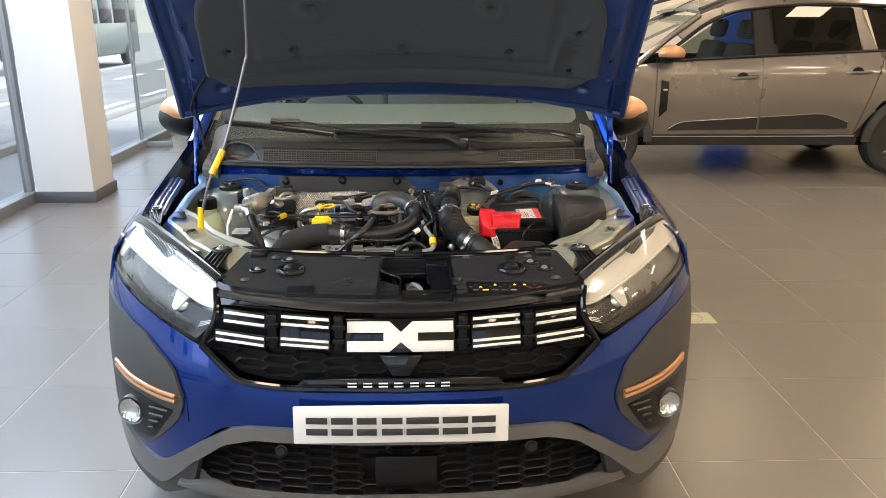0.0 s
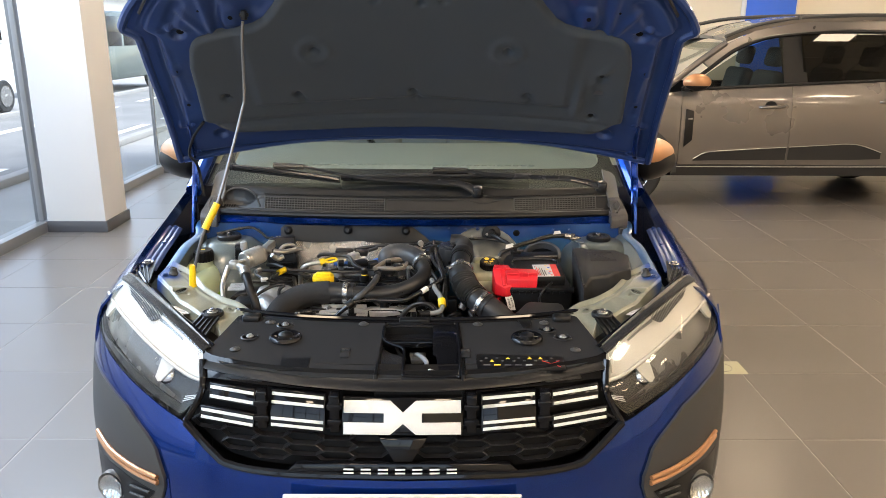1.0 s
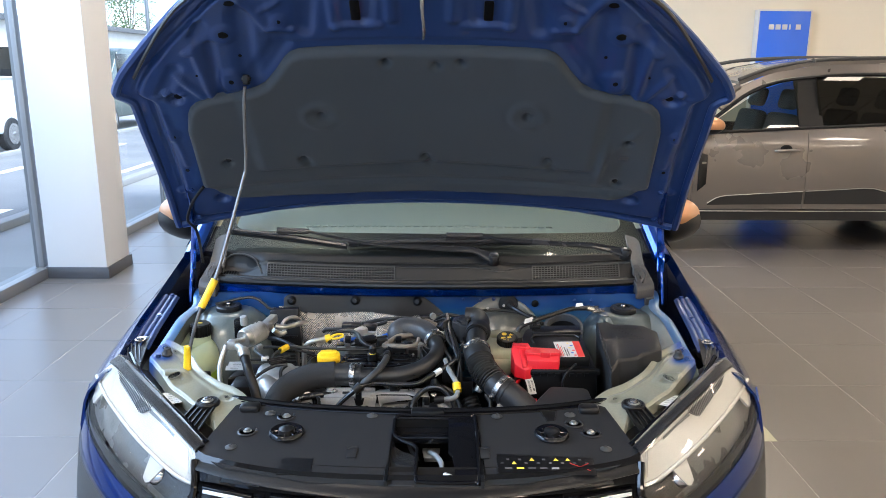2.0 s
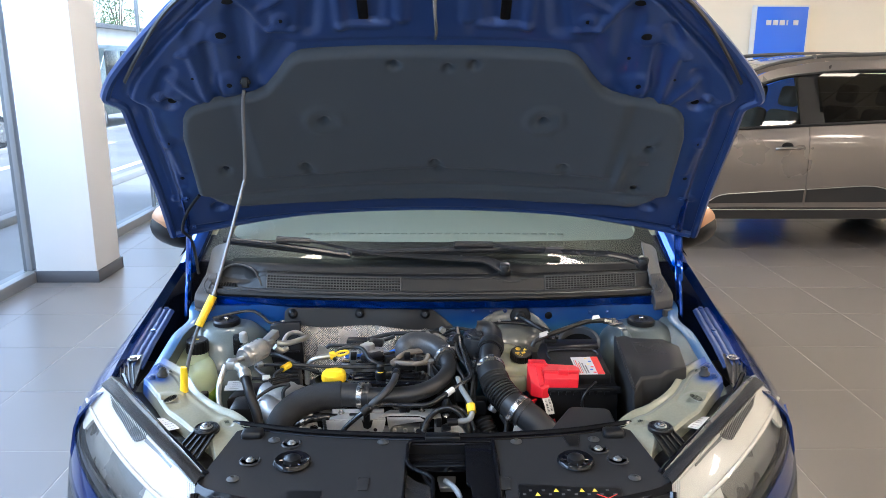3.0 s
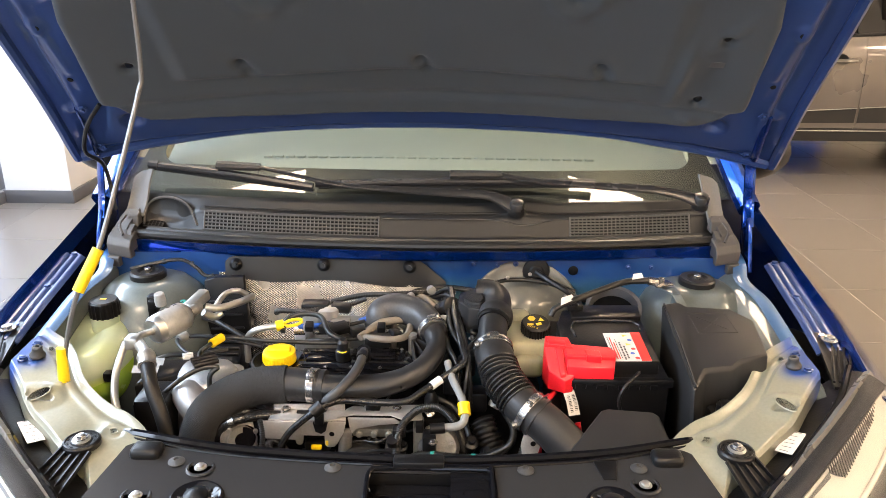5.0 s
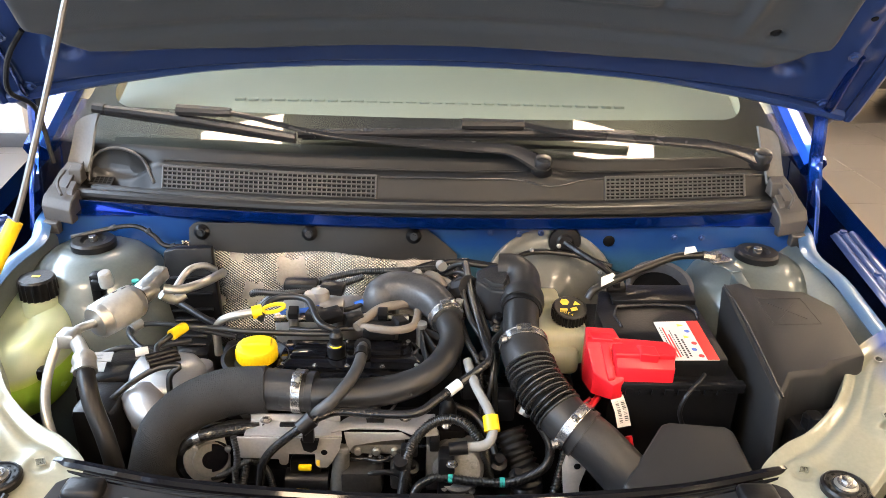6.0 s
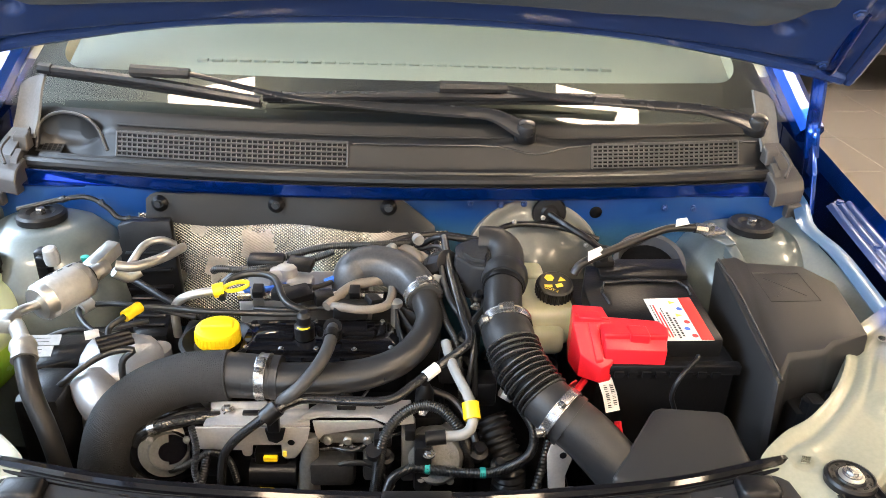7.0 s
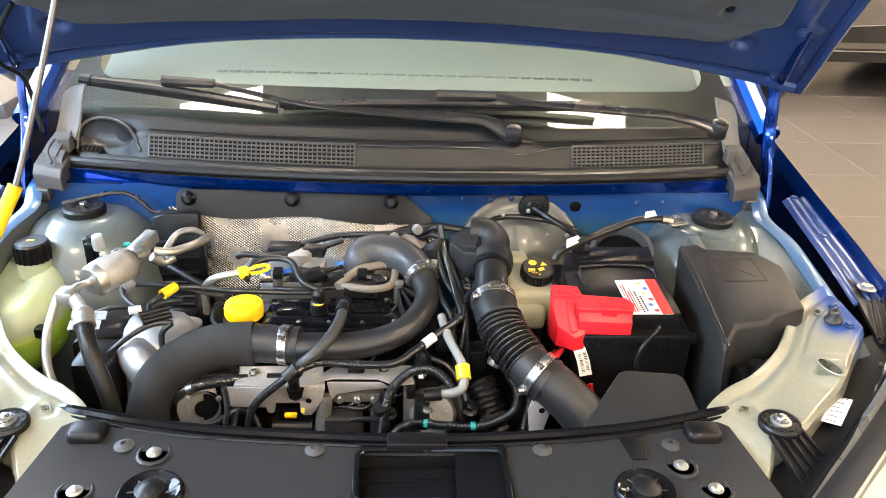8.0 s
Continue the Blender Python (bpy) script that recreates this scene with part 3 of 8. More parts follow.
# ---- outside ----
structure("ground", box(-300, 300, -300, 300, -0.30, -0.06), M["concrete"], "pale worn concrete pavement outside the shop", "pavement")
structure("road", box(-8.0, -4.6, -60, 70, -0.06, -0.045), M["asphalt"], "worn grey asphalt road outside", "road")
structure("kerb", join(box(-4.6, -4.45, -60, 70, -0.06, 0.03, 0.01), box(-8.15, -8.0, -60, 70, -0.06, 0.03, 0.01)), M["concrete"], "pale concrete kerbs along the road", "kerb")
for i in range(12):
    part("lane_mark", box(-6.98, -6.80, -8 + i * 3.05, -6.3 + i * 3.05, -0.045, -0.041), M["roadpaint"], bpy.data.objects["road"])
    part("edge_mark", box(-5.12, -4.98, -7.6 + i * 2.26, -6.2 + i * 2.26, -0.045, -0.041), M["roadpaint"], bpy.data.objects["road"])


def facade(x, y0, y1, h, rows, cols):
    b = thing("building", (x, (y0 + y1) / 2, 0), "pale rendered building across the road", "building")
    part("wall", box(x - 6, x, y0, y1, -0.06, h), M["facade"], b)
    part("roof", box(x - 6.2, x + 0.3, y0 - 0.2, y1 + 0.2, h, h + 0.25), M["base"], b, "dark flat roof edge")
    for i in range(rows):
        for j in range(cols):
            yy, zz = y0 + (j + 0.5) * (y1 - y0) / cols, 1.0 + i * 3.0
            w = part("window", join(box(x, x + 0.05, yy - 0.7, yy + 0.7, zz, zz + 1.5, 0.01)), M["white"], b, "white window frame")
            part("pane", box(x + 0.05, x + 0.06, yy - 0.6, yy + 0.6, zz + 0.1, zz + 1.4), M["privacy"], w)


facade(-20, 16, 62, 3.6, 1, 9)
facade(-26, -14, 10, 6.5, 2, 6)


def tree(x, y, h, seed):
    rnd = random.Random(seed)
    e = thing("tree", (x, y, -0.06), "green leafy street tree across the road", "tree")
    shapes = [tube([(x, y, -0.06), (x + .05, y, h * .3), (x, y + .1, h * .55)], [0.16, 0.12, 0.07], 8)]
    tips = []
    for i in range(8):
        a, r = rnd.uniform(0, 6.28), rnd.uniform(0.8, 1.8)
        p = (x + r * math.cos(a), y + r * math.sin(a), h * rnd.uniform(.6, .95))
        tips.append(p)
        shapes.append(tube([(x, y, h * rnd.uniform(.35, .5)), ((x + p[0]) / 2, (y + p[1]) / 2, p[2] - .4), p], [0.06, 0.04, 0.015], 6))
    part("trunk", join(*shapes), M["bark"], e)
    V, F = [], []
    for tip in tips:
        for _ in range(230):
            c = Vector(tip) + Vector((rnd.gauss(0, .55), rnd.gauss(0, .55), rnd.gauss(0, .45)))
            n = Vector((rnd.gauss(0, 1), rnd.gauss(0, 1), rnd.gauss(0, 1) + .6)).normalized()
            a = n.orthogonal().normalized() * 0.10
            b = n.cross(a) * 0.6
            k = len(V)
            V += [tuple(c + a), tuple(c + b + n * .02), tuple(c - a), tuple(c - b + n * .02)]
            F.append((k, k + 1, k + 2, k + 3))
    part("crown", (V, F), M["leaf"], e, smooth=False)


tree(-27, 58, 8.5, 3)
tree(-27, 66, 8.0, 5)


def parked_van(x, y, paint, label, heading=1, length=4.9, h=1.95):
    e = thing("parked_van", (x, y, -0.06), label, "van")
    prof = [(-length / 2, .35), (-length / 2, .95), (-length / 2 + .75, 1.1), (-length / 2 + 1.5, h - .08), (-length / 2 + 1.8, h), (length / 2 - .1, h), (length / 2, h - .15), (length / 2, .35)]
    part("body", prism(prof, -0.9, 0.9, lambda u, v, w: (x + w, y + u * heading, v - .06), 0.05, 3), paint, e)
    for u0, u1, z0, z1 in ((-length / 2 + 1.35, -length / 2 + 2.2, 1.15, h - .2), (-length / 2 + 2.35, .6, 1.15, h - .2), (.75, length / 2 - .2, 1.15, h - .2)):
        ya, yb = sorted((y + u0 * heading, y + u1 * heading))
        part("side_window", box(x + .895, x + .91, ya, yb, z0, z1, .004), M["gloss"], e, "dark side window")
    for u in (-length / 2 + .85, length / 2 - .9):
        w = part("wheel", lathe([(.12, -.1), (.30, -.1), (.33, -.07), (.33, .07), (.30, .1), (.2, .1)], (x + .82, y + u * heading, .27), (1, 0, 0), 24), M["tyre"], e)
        part("rim", lathe([(0.0, .12), (.1, .10), (.2, .09), (.21, .11)], (x + .82, y + u * heading, .27), (1, 0, 0), 20), M["steel"], w, "silver rim")


parked_van(-9.3, 19.9, M["vangreen"], "dark green van parked along the road outside", 1, 5.2, 2.1)
parked_van(-9.4, 12.3, M["vanwhite"], "white van parked along the road outside", -1, 4.6, 1.8)

# ---- blue hatchback with its bonnet open ----
def plan(x):
    u = min(abs(x) / 0.902, 0.9999)
    return 0.75 * (1 - (1 - u ** 2.5) ** 0.4)


def ease(x, a, b):
    x = np.clip((x - a) / (b - a), 0, 1)
    return x * x * (3 - 2 * x)


NOSE_Z = np.linspace(0.0, 1.2, 241)
NOSE_S = .35 * ease(NOSE_Z, .50, .66) + .55 * ease(NOSE_Z, .68, .84) - .12 * (1 - ease(NOSE_Z, .28, .48))
NOSE_Y = np.concatenate(([0.0], np.cumsum((NOSE_S[1:] + NOSE_S[:-1]) / 2 * .005)))
NOSE_Y = NOSE_Y - np.interp(.50, NOSE_Z, NOSE_Y)


def slant(z):
    return float(np.interp(z, NOSE_Z, NOSE_Y))


def front(x, z, d=0.0):
    """A point of the front's outer skin; d: how far proud of it."""
    return (x, -0.03 + plan(x) + slant(z) - d, z)


car = thing("hatchback_car", (0, 1.9, 0), "metallic blue hatchback with its bonnet propped open", "car")
FR = lambda d: (lambda x, z: front(x, z, d))

# bumper skin: the band under the grille, then the sides up to the headlights
side_top = [(0.40, 0.600), (0.496, 0.668), (0.515, 0.672), (0.616, 0.708), (0.727, 0.744), (0.80, 0.765), (0.872, 0.79)]
side_low = [(0.40, 0.480), (0.456, 0.464), (0.60, 0.345), (0.65, 0.305), (0.72, 0.33), (0.80, 0.37), (0.872, 0.42)]
band = ruled([(-0.40, 0.600), (-0.38, 0.592), (0.38, 0.592), (0.40, 0.600)], [(-0.40, 0.480), (-0.38, 0.485), (0.38, 0.485), (0.40, 0.480)], FR(0.0), 40, 6)
bumper = part("bumper", join(band, both(ruled(side_top, side_low, FR(0.0), 36, 16))), M["blue"], car, "glossy blue painted bumper skin", 40)
part("tow_cover", prism([(-.60, .46), (-.545, .46), (-.545, .53), (-.60, .53)], 0.0, 0.0022, lambda u, v, w: front(u, v, w), 0.001), M["blue"], bumper, "flush square tow eye cover")

# lower trim, skid and mesh
trim_up = [(0.0, .488), (.25, .488), (.36, .486), (.425, .474), (.526, .410), (.630, .325), (.655, .312), (.720, .322), (.790, .355), (.840, .40), (.872, .45)]
trim_low = [(0.0, .452), (.25, .452), (.37, .450), (.448, .424), (.541, .350), (.640, .250), (.662, .236), (.726, .240), (.800, .265), (.845, .30), (.872, .34)]
part("trim", both(ruled(trim_up, trim_low, FR(.014), 60, 5, .02)), M["skid"], bumper, "grey painted lower bumper trim", 40)
pair("lower_corner", (ruled([(0.53, 0.35), (0.655, 0.245), (0.79, 0.272), (0.872, 0.342)], [(0.56, 0.25), (0.66, 0.19), (0.79, 0.205), (0.872, 0.22)], FR(0.0), 16, 4, 0.02)), M["trimgrey"], bumper, "dark grey plastic lower corner")
part("skid_plate", both(ruled([(0.0, 0.292), (0.25, 0.290), (0.45, 0.288), (0.50, 0.30), (0.60, 0.265)], [(0.0, 0.205), (0.25, 0.205), (0.45, 0.21), (0.55, 0.22), (0.62, 0.225)], lambda x, z: front(x, z, 0.02 - max(0, 0.26 - z) * 1.2), 26, 6, 0.02)), M["skid"], bumper, "grey painted skid plate", 50)


def honeycomb(inside, w, h, x0, x1, z0, z1, put, wall=0.12, deep=0.012):
    """Long hexagons in offset rows, each a ring with depth."""
    V, F = [], []
    k, row = 0, 0
    zz = z0
    while zz < z1:
        xx = x0 + (w * 0.8 if row % 2 else 0)
        while xx < x1:
            if inside(xx, zz):
                outer = [(-.5 * w - .0, 0), (-.30 * w, .5 * h), (.30 * w, .5 * h), (.5 * w, 0), (.30 * w, -.5 * h), (-.30 * w, -.5 * h)]
                inner = [(a * (1 - wall * .7), b * (1 - wall * 2)) for a, b in outer]
                n = len(V)
                for ring, d in ((outer, 0), (inner, .002), (inner, -deep), (outer, -deep)):
                    V += [put(xx + a, zz + b, d) for a, b in ring]
                for i in range(6):
                    j = (i + 1) % 6
                    for r in range(3):
                        F.append((n + r * 6 + i, n + r * 6 + j, n + r * 6 + 6 + j, n + r * 6 + 6 + i))
            xx += w * 1.6
        zz += h * 0.5
        row += 1
    return V, F


def poly_has(poly, x, z):
    c, n = False, len(poly)
    for i in range(n):
        (ax, az), (bx, bz) = poly[i], poly[(i + 1) % n]
        if (az > z) != (bz > z) and x < (bx - ax) * (z - az) / (bz - az) + ax:
            c = not c
    return c


low_poly = [(-.53, .325), (-.43, .425), (.43, .425), (.53, .325), (.49, .285), (-.49, .285)]
lower = part("lower_grille", both(ruled([(0, .46), (.3, .46), (.46, .43), (.56, .34)], [(0, .26), (.3, .26), (.46, .26), (.56, .28)], FR(-0.055), 16, 4)), M["plastic"], bumper, "black lower air intake")
for sg in (-1, 1):
    part("mesh", honeycomb(lambda x, z: (x - .0001) * sg > 0 and poly_has(low_poly, x, z) and not (abs(x - .01) < .085 and .30 < z < .40), 0.086, 0.0262, -.5504, .56, .286, .44, lambda x, z, d: front(x, z, d - .022), 0.055, 0.02), M["mesh"], lower, "black honeycomb mesh", smooth=False)
part("sensor_panel", prism([(-.068, .305), (.088, .305), (.088, .40), (-.068, .40)], -.03, -.014, lambda u, v, w: front(u, v, w), .003), M["plastic"], lower, "plain black sensor panel")
for sx in (-.30, .325):
    part("parking_sensor", lathe([(0, .006), (.010, .006), (.012, .003), (.016, .002), (.017, -.006)], front(sx, .422, .004), (0, -1, .2), 18), M["plastic"], lower, "round parking sensor")

# number plate holder: white plate with seven pairs of dark bars for the letters
plate = part("plate", prism([(-.26, .466), (.26, .466), (.26, .562), (-.26, .562)], 0, .008, lambda u, v, w: (u, -.052 - w + (v - .514) * .1 + plan(u) * .6, v), .004), M["white"], bumper, "white plate with dark letter bars")
LET = [(-.229, .052), (-.168, .052), (-.107, .048), (-.047, .050), (.012, .078), (.099, .062), (.170, .058)]
for x, w in LET:
    for z0, z1 in ((.491, .5075), (.5195, .536)):
        part("letter_bar", prism([(x, z0), (x + w, z0), (x + w, z1), (x, z1)], 0, .0012, lambda u, v, q: (u, -.0602 - q + (v - .514) * .1 + plan(u) * .6, v), .0004), M["ink"], plate)

# grille
grille = part("grille", both(ruled([(0, .80), (.25, .80), (.43, .80), (.47, .76), (.498, .675)], [(0, .59), (.2, .59), (.33, .595), (.40, .607), (.495, .668)], FR(-.035), 26, 10, .01)), M["dark"], car, "gloss black radiator grille")
part("surround", both(join(tube([front(x, z, .002) for x, z in ((0, .592), (.25, .592), (.38, .598), (.425, .618), (.497, .672))], .009, 8), tube([front(x, z, .0) for x, z in ((.497, .672), (.46, .74), (.465, .80))], .008, 8))), M["gloss"], grille, "gloss black rim")
part("top_panel", both(ruled([(0, .800), (.25, .801), (.44, .808), (.468, .815)], [(0, .764), (.25, .764), (.43, .768), (.46, .765)], FR(-.004), 20, 4, .012)), M["gloss"], grille, "gloss black upper grille panel")
for x in (-.36, -.235, .0, .235, .36):
    w = .16 if x == 0 else .085
    part("slot", prism([(x - w / 2, .772), (x + w / 2, .772), (x + w / 2 - .008, .790), (x - w / 2 + .008, .790)], -.004, .002, lambda u, v, q: front(u, v, q - .002), .001), M["plastic"], grille, "black slot insert")
for sgn in (-1, 1):
    for xa, xb, zs in ((.175, .292, (.750, .734, .702, .689)), (.334, .438, (.750, .732)), (.334, .458, (.702, .687))):
        for z in zs:
            tilt = (lambda u, base=xa: (abs(u) - base) * .035)
            part("bar", prism([(sgn * xa, z - .0030), (sgn * xb, z - .0030), (sgn * xb, z + .0030), (sgn * xa, z + .0030)], .0018, .004, lambda u, v, q, tl=tilt: front(u, v + tl(u), q), .0005), M["white"], grille, "white painted grille bar")
        part("bar_body", prism([(sgn * (xa - .003), zs[-1] - .007), (sgn * (xb + .003), zs[-1] - .007), (sgn * (xb + .003), zs[0] + .007), (sgn * (xa - .003), zs[0] + .007)] if len(zs) == 2 else [(sgn * (xa - .003), .681), (sgn * (xb + .003), .681), (sgn * (xb + .003), .757), (sgn * (xa - .003), .757)], -.012, .0015, lambda u, v, q, tl=tilt: front(u, v + tl(u), q), .0012), M["gloss"], grille, "gloss black bar body")
    for xc in (.150, .313):
        part("clip", join(box(-.011, .011, -.006, .02, -.045, .045, .003), box(-.016, .016, -.01, .01, .012, .024, .002), box(-.016, .016, -.01, .01, -.024, -.012, .002)), M["gloss"], grille, "gloss black grille clip").location = Vector(front(sgn * xc, .722, .004))
hex_poly = [(-.40, .615), (.40, .615), (.465, .672), (-.465, .672)]
for sg in (-1, 1):
    part("mesh", honeycomb(lambda x, z: x * sg > 0 and poly_has(hex_poly, x, z) and not abs(x) < .05, .092, .024, -.5152, .52, .6115, .69, lambda x, z, d: front(x, z, d - .016), .055, .014), M["mesh"], grille, "black honeycomb", smooth=False)
part("radar_cover", prism([(-.055, .672), (.055, .672), (.02, .622), (-.02, .622)], -.02, .0, lambda u, v, q: front(u, v, q), .004), M["gloss"], grille, "gloss black wedge cover")
strip = part("name_strip", prism([(-.262, .592), (.262, .592), (.235, .617), (-.235, .617)], -.01, .006, lambda u, v, q: front(u, v, q), .002), M["gloss"], grille, "gloss black strip with white letter bars")
for i in range(7):
    for z0, z1 in ((.6005, .6038), (.6082, .6115)):
        part("letter_bar", prism([(-.129 + i * .0375, z0), (-.107 + i * .0375, z0), (-.107 + i * .0375, z1), (-.129 + i * .0375, z1)], .0055, .0072, lambda u, v, q: front(u, v, q), .0004), M["white"], strip)
# emblem: two white angular halves that meet between two notches
part("emblem", prism([(-.130, .754), (-.028, .754), (0, .731), (.028, .754), (.127, .754), (.127, .730), (.041, .730), (.041, .711), (.127, .711), (.127, .687), (.028, .687), (0, .709), (-.028, .687), (-.130, .687), (-.130, .711), (-.042, .711), (-.042, .730), (-.130, .730)], .0095, .012, lambda u, v, q: front(u, v - .005, q - .004), .0006), M["white"], grille, "white angular emblem", 25)
part("emblem_base", prism([(-.134, .758), (.131, .758), (.131, .683), (-.134, .683)], -.012, .0088, lambda u, v, q: front(u, v - .005, q - .004), .002), M["gloss"], grille, "gloss black emblem base", 25)

# fog lamp surrounds
fog_top = [(.556, .535), (.578, .600), (.60, .622), (.668, .668), (.74, .69), (.80, .70), (.872, .712)]
fog_low = [(.556, .510), (.57, .47), (.61, .425), (.68, .355), (.73, .352), (.80, .365), (.872, .395)]
for sgn in (-1, 1):
    sm = (lambda s: s) if sgn > 0 else mirror
    fs = part("fog_surround", sm(ruled(fog_top, fog_low, FR(.010), 30, 14, .02)), M["trimgrey"], car, "dark grey plastic fog lamp surround", 40)
    line = [front(x, z, .014) for x, z in ((.572, .520), (.64, .522), (.72, .528), (.785, .538))]
    part("accent", sm(join(tube(line, .0068, 8, 5), tube([(x, y - .002, z + .0145) for x, y, z in line], .0058, 8, 5))), M["copper"], fs, "copper accent strip")
    part("lamp_pocket", sm(ruled([(.585, .49), (.70, .50), (.80, .495)], [(.66, .385), (.72, .365), (.80, .385)], FR(.012), 14, 8, .012)), M["plastic"], fs, "black lamp pocket")
    for k in range(4):
        part("louvre", sm(tube([front(.60 + .018 * k, .485 - .022 * k, .016), front(.66 + .004 * k, .478 - .022 * k, .016)], .0035, 6, 1)), M["trimgrey"], fs)
    px, py, pz = front(.725, .440, .012)
    fl = part("fog_lamp", sm(lathe([(.0, -.006), (.024, -.004), (.034, .002), (.0365, .014), (.040, .016), (.042, .0)], (px, py, pz), (.35, -1, .05), 28)), M["lamp"], fs, "round fog lamp with a clear lens")
    rq = Vector((.35, -1, .05)).to_track_quat("Z", "Y").to_matrix()
    part("reflector", sm(grid(lambda a, b: tuple(Vector((px, py, pz)) + rq @ Vector((.033 * b * math.cos(6.2832 * a), .033 * b * math.sin(6.2832 * a), .004 + .010 * b * b + .0035 * abs(math.sin(.033 * b * math.cos(6.2832 * a) * 330)) * (.3 + .7 * b)))), 48, 10)), M["chrome"], fl, "fluted bright reflector", 20)
    part("lens", sm(lathe([(.0, .024), (.02, .0225), (.0355, .016)], (px, py, pz), (.35, -1, .05), 24)), M["lens"], fl).visible_shadow = False

# headlights
head_top = [(.466, .815), (.52, .842), (.594, .872), (.66, .893), (.715, .905), (.752, .905)]
head_low = [(.452, .742), (.513, .680), (.616, .712), (.727, .750), (.80, .770), (.838, .80)]
for sgn in (-1, 1):
    sm = (lambda s: s) if sgn > 0 else mirror
    hl = part("headlight", sm(ruled(head_top, head_low, FR(-.045), 26, 8, .01)), M["lamp"], car, "headlight with a milky light guide under a clear lens", 40)
    mid = lambda a, w: (1 - w) * along(head_top, a) + w * along(head_low, a)
    lamp_at = lambda d: (lambda a, w: front(*mid(a, w), d))
    guide_low = [(.459, .756), (.50, .762), (.56, .782), (.63, .806), (.70, .828), (.76, .842), (.806, .850)]
    guide_top = [(.467, .803), (.52, .828), (.594, .858), (.66, .879), (.715, .892), (.752, .895)]
    lg = part("light_guide", sm(join(ruled(guide_top, guide_low, FR(-.016), 40, 8, .004),
                                     ruled([(.535, .776), (.555, .782), (.575, .788)], [(.572, .738), (.582, .734), (.590, .742)], FR(-.012), 8, 10, .006),
                                     ruled([(.755, .844), (.772, .848), (.788, .850)], [(.790, .806), (.796, .804), (.803, .810)], FR(-.012), 6, 8, .006),
                                     tube([front(x, z, -.010) for x, z in guide_low], .0045, 8, 4),
                                     tube([front(x, z, -.012) for x, z in guide_top[:-1]], .004, 8, 4))), M["drl"], hl, "milky white light guide", 50)
    part("upper_bezel", sm(ruled([(.22, .03), (.34, .03), (.46, .03)], [(.23, .14), (.34, .13), (.47, .15)], lamp_at(-.012), 8, 4, .003)), M["skid"], lg, "grey upper bezel")
    for k in range(5):
        part("guide_rib", sm(tube([front(*mid(.012 + .016 * k, .12), -.006), front(*mid(.010 + .014 * k, .70 - .05 * k), -.006)], .0016, 6, 1)), M["drl"], lg)
    ri = part("ridged_insert", sm(grid(lambda s, t: front(*mid(.46 + .42 * s, .03 + (.22 - .12 * s) * t * min(1, 4 * s + .25, 4 * (1 - s) + .3)), -.010), 24, 4, .004)), M["lamp"], hl, "dark ridged insert")
    for k in range(30):
        q = .01 + .98 * k / 29
        low = .03 + (.22 - .12 * q) * min(1, 4 * q + .25, 4 * (1 - q) + .3)
        part("ridge", sm(tube([front(*mid(.46 + .42 * q, .035), -.0062), front(*mid(.462 + .42 * q, low - .006), -.0062)], .0010, 6, 1)), M["trimgrey"], ri)
    part("lower_panel", sm(ruled([(.0, .93), (.15, .87), (.45, .88), (.64, .90), (.86, .95), (1, .98)], [(0, 1), (.15, 1), (.45, 1), (.64, 1), (.86, 1), (1, 1)], lamp_at(-.010), 24, 3, .006)), M["plastic"], hl, "black lower lamp panel")
    part("facet", sm(ruled([(.03, .90), (.12, .64), (.27, .57)], [(.14, .90), (.25, .87), (.36, .84)], lamp_at(-.030), 10, 4, .003)), M["castdark"], hl, "dark metal facet")
    part("projector", sm(lathe([(0, .008), (.012, .007), (.020, .002), (.023, -.004)], front(*mid(.33, .70), -.026), (.3, -1, .3), 20)), M["chrome"], hl, "small projector lens")
    for k in range(3):
        part("facet_rib", sm(tube([front(*mid(.05 + .012 * k, .96), -.004), front(*mid(.16 + .01 * k, .80 + .02 * k), -.006)], .0012, 6, 1)), M["white"], hl)
    part("lens", sm(ruled(head_top, head_low, FR(.004), 26, 8, 0)), M["lens"], hl, "clear lens").visible_shadow = False
    # dark ridged trim over the headlight, with the seal at its inner edge
    inner = [(.455, .186, .802), (.512, .233, .828), (.575, .288, .850), (.672, .392, .872), (.738, .494, .884)]
    outer = [front(x, z, .003) for x, z in head_top]
    part("top_trim", sm(grid(lambda s, t: tuple((1 - t) * along(outer, s) + t * along(inner, s) + np.array((0, 0, .008 * math.sin(3.14 * t)))), 30, 6, -.006)), M["ridged"], hl, "dark grained trim over the headlight", 50)
    part("top_seal", sm(tube([(x, y, z + .006) for x, y, z in inner], .006, 8)), M["gloss"], hl, "black seal strip")

# wings and sides
WY = [.40, .46, .55, .70, .85, 1.0, 1.15, 1.35, 1.8, 2.4, 3.0, 3.5, 3.85, 4.02]
WX = [.838, .852, .866, .880, .886, .884, .880, .880, .885, .888, .88, .86, .80, .70]
LIPX = [.748, .756, .772, .792, .808, .826, .842, .845, .848, .845, .83, .80, .75, .66]
LIPZ = [.888, .894, .902, .914, .924, .934, .946, .985, 1.02, 1.04, 1.06, 1.07, 1.06, 1.02]


def side_point(y, t):
    w, lx, lz = np.interp(y, WY, WX), np.interp(y, WY, LIPX), np.interp(y, WY, LIPZ)
    prof = [(lx - .012, lz - .03), (lx, lz), (lx + .014, lz - .006), (w - .018, lz - .070), (w, .74), (w - .006, .60), (w - .012, .45), (w - .02, .34)]
    x, z = along(prof, t)
    return (x, y, z)


def arch(y):
    return .33 + math.sqrt(max(0, .36 ** 2 - (y - .84) ** 2)) if abs(y - .84) < .36 else .34


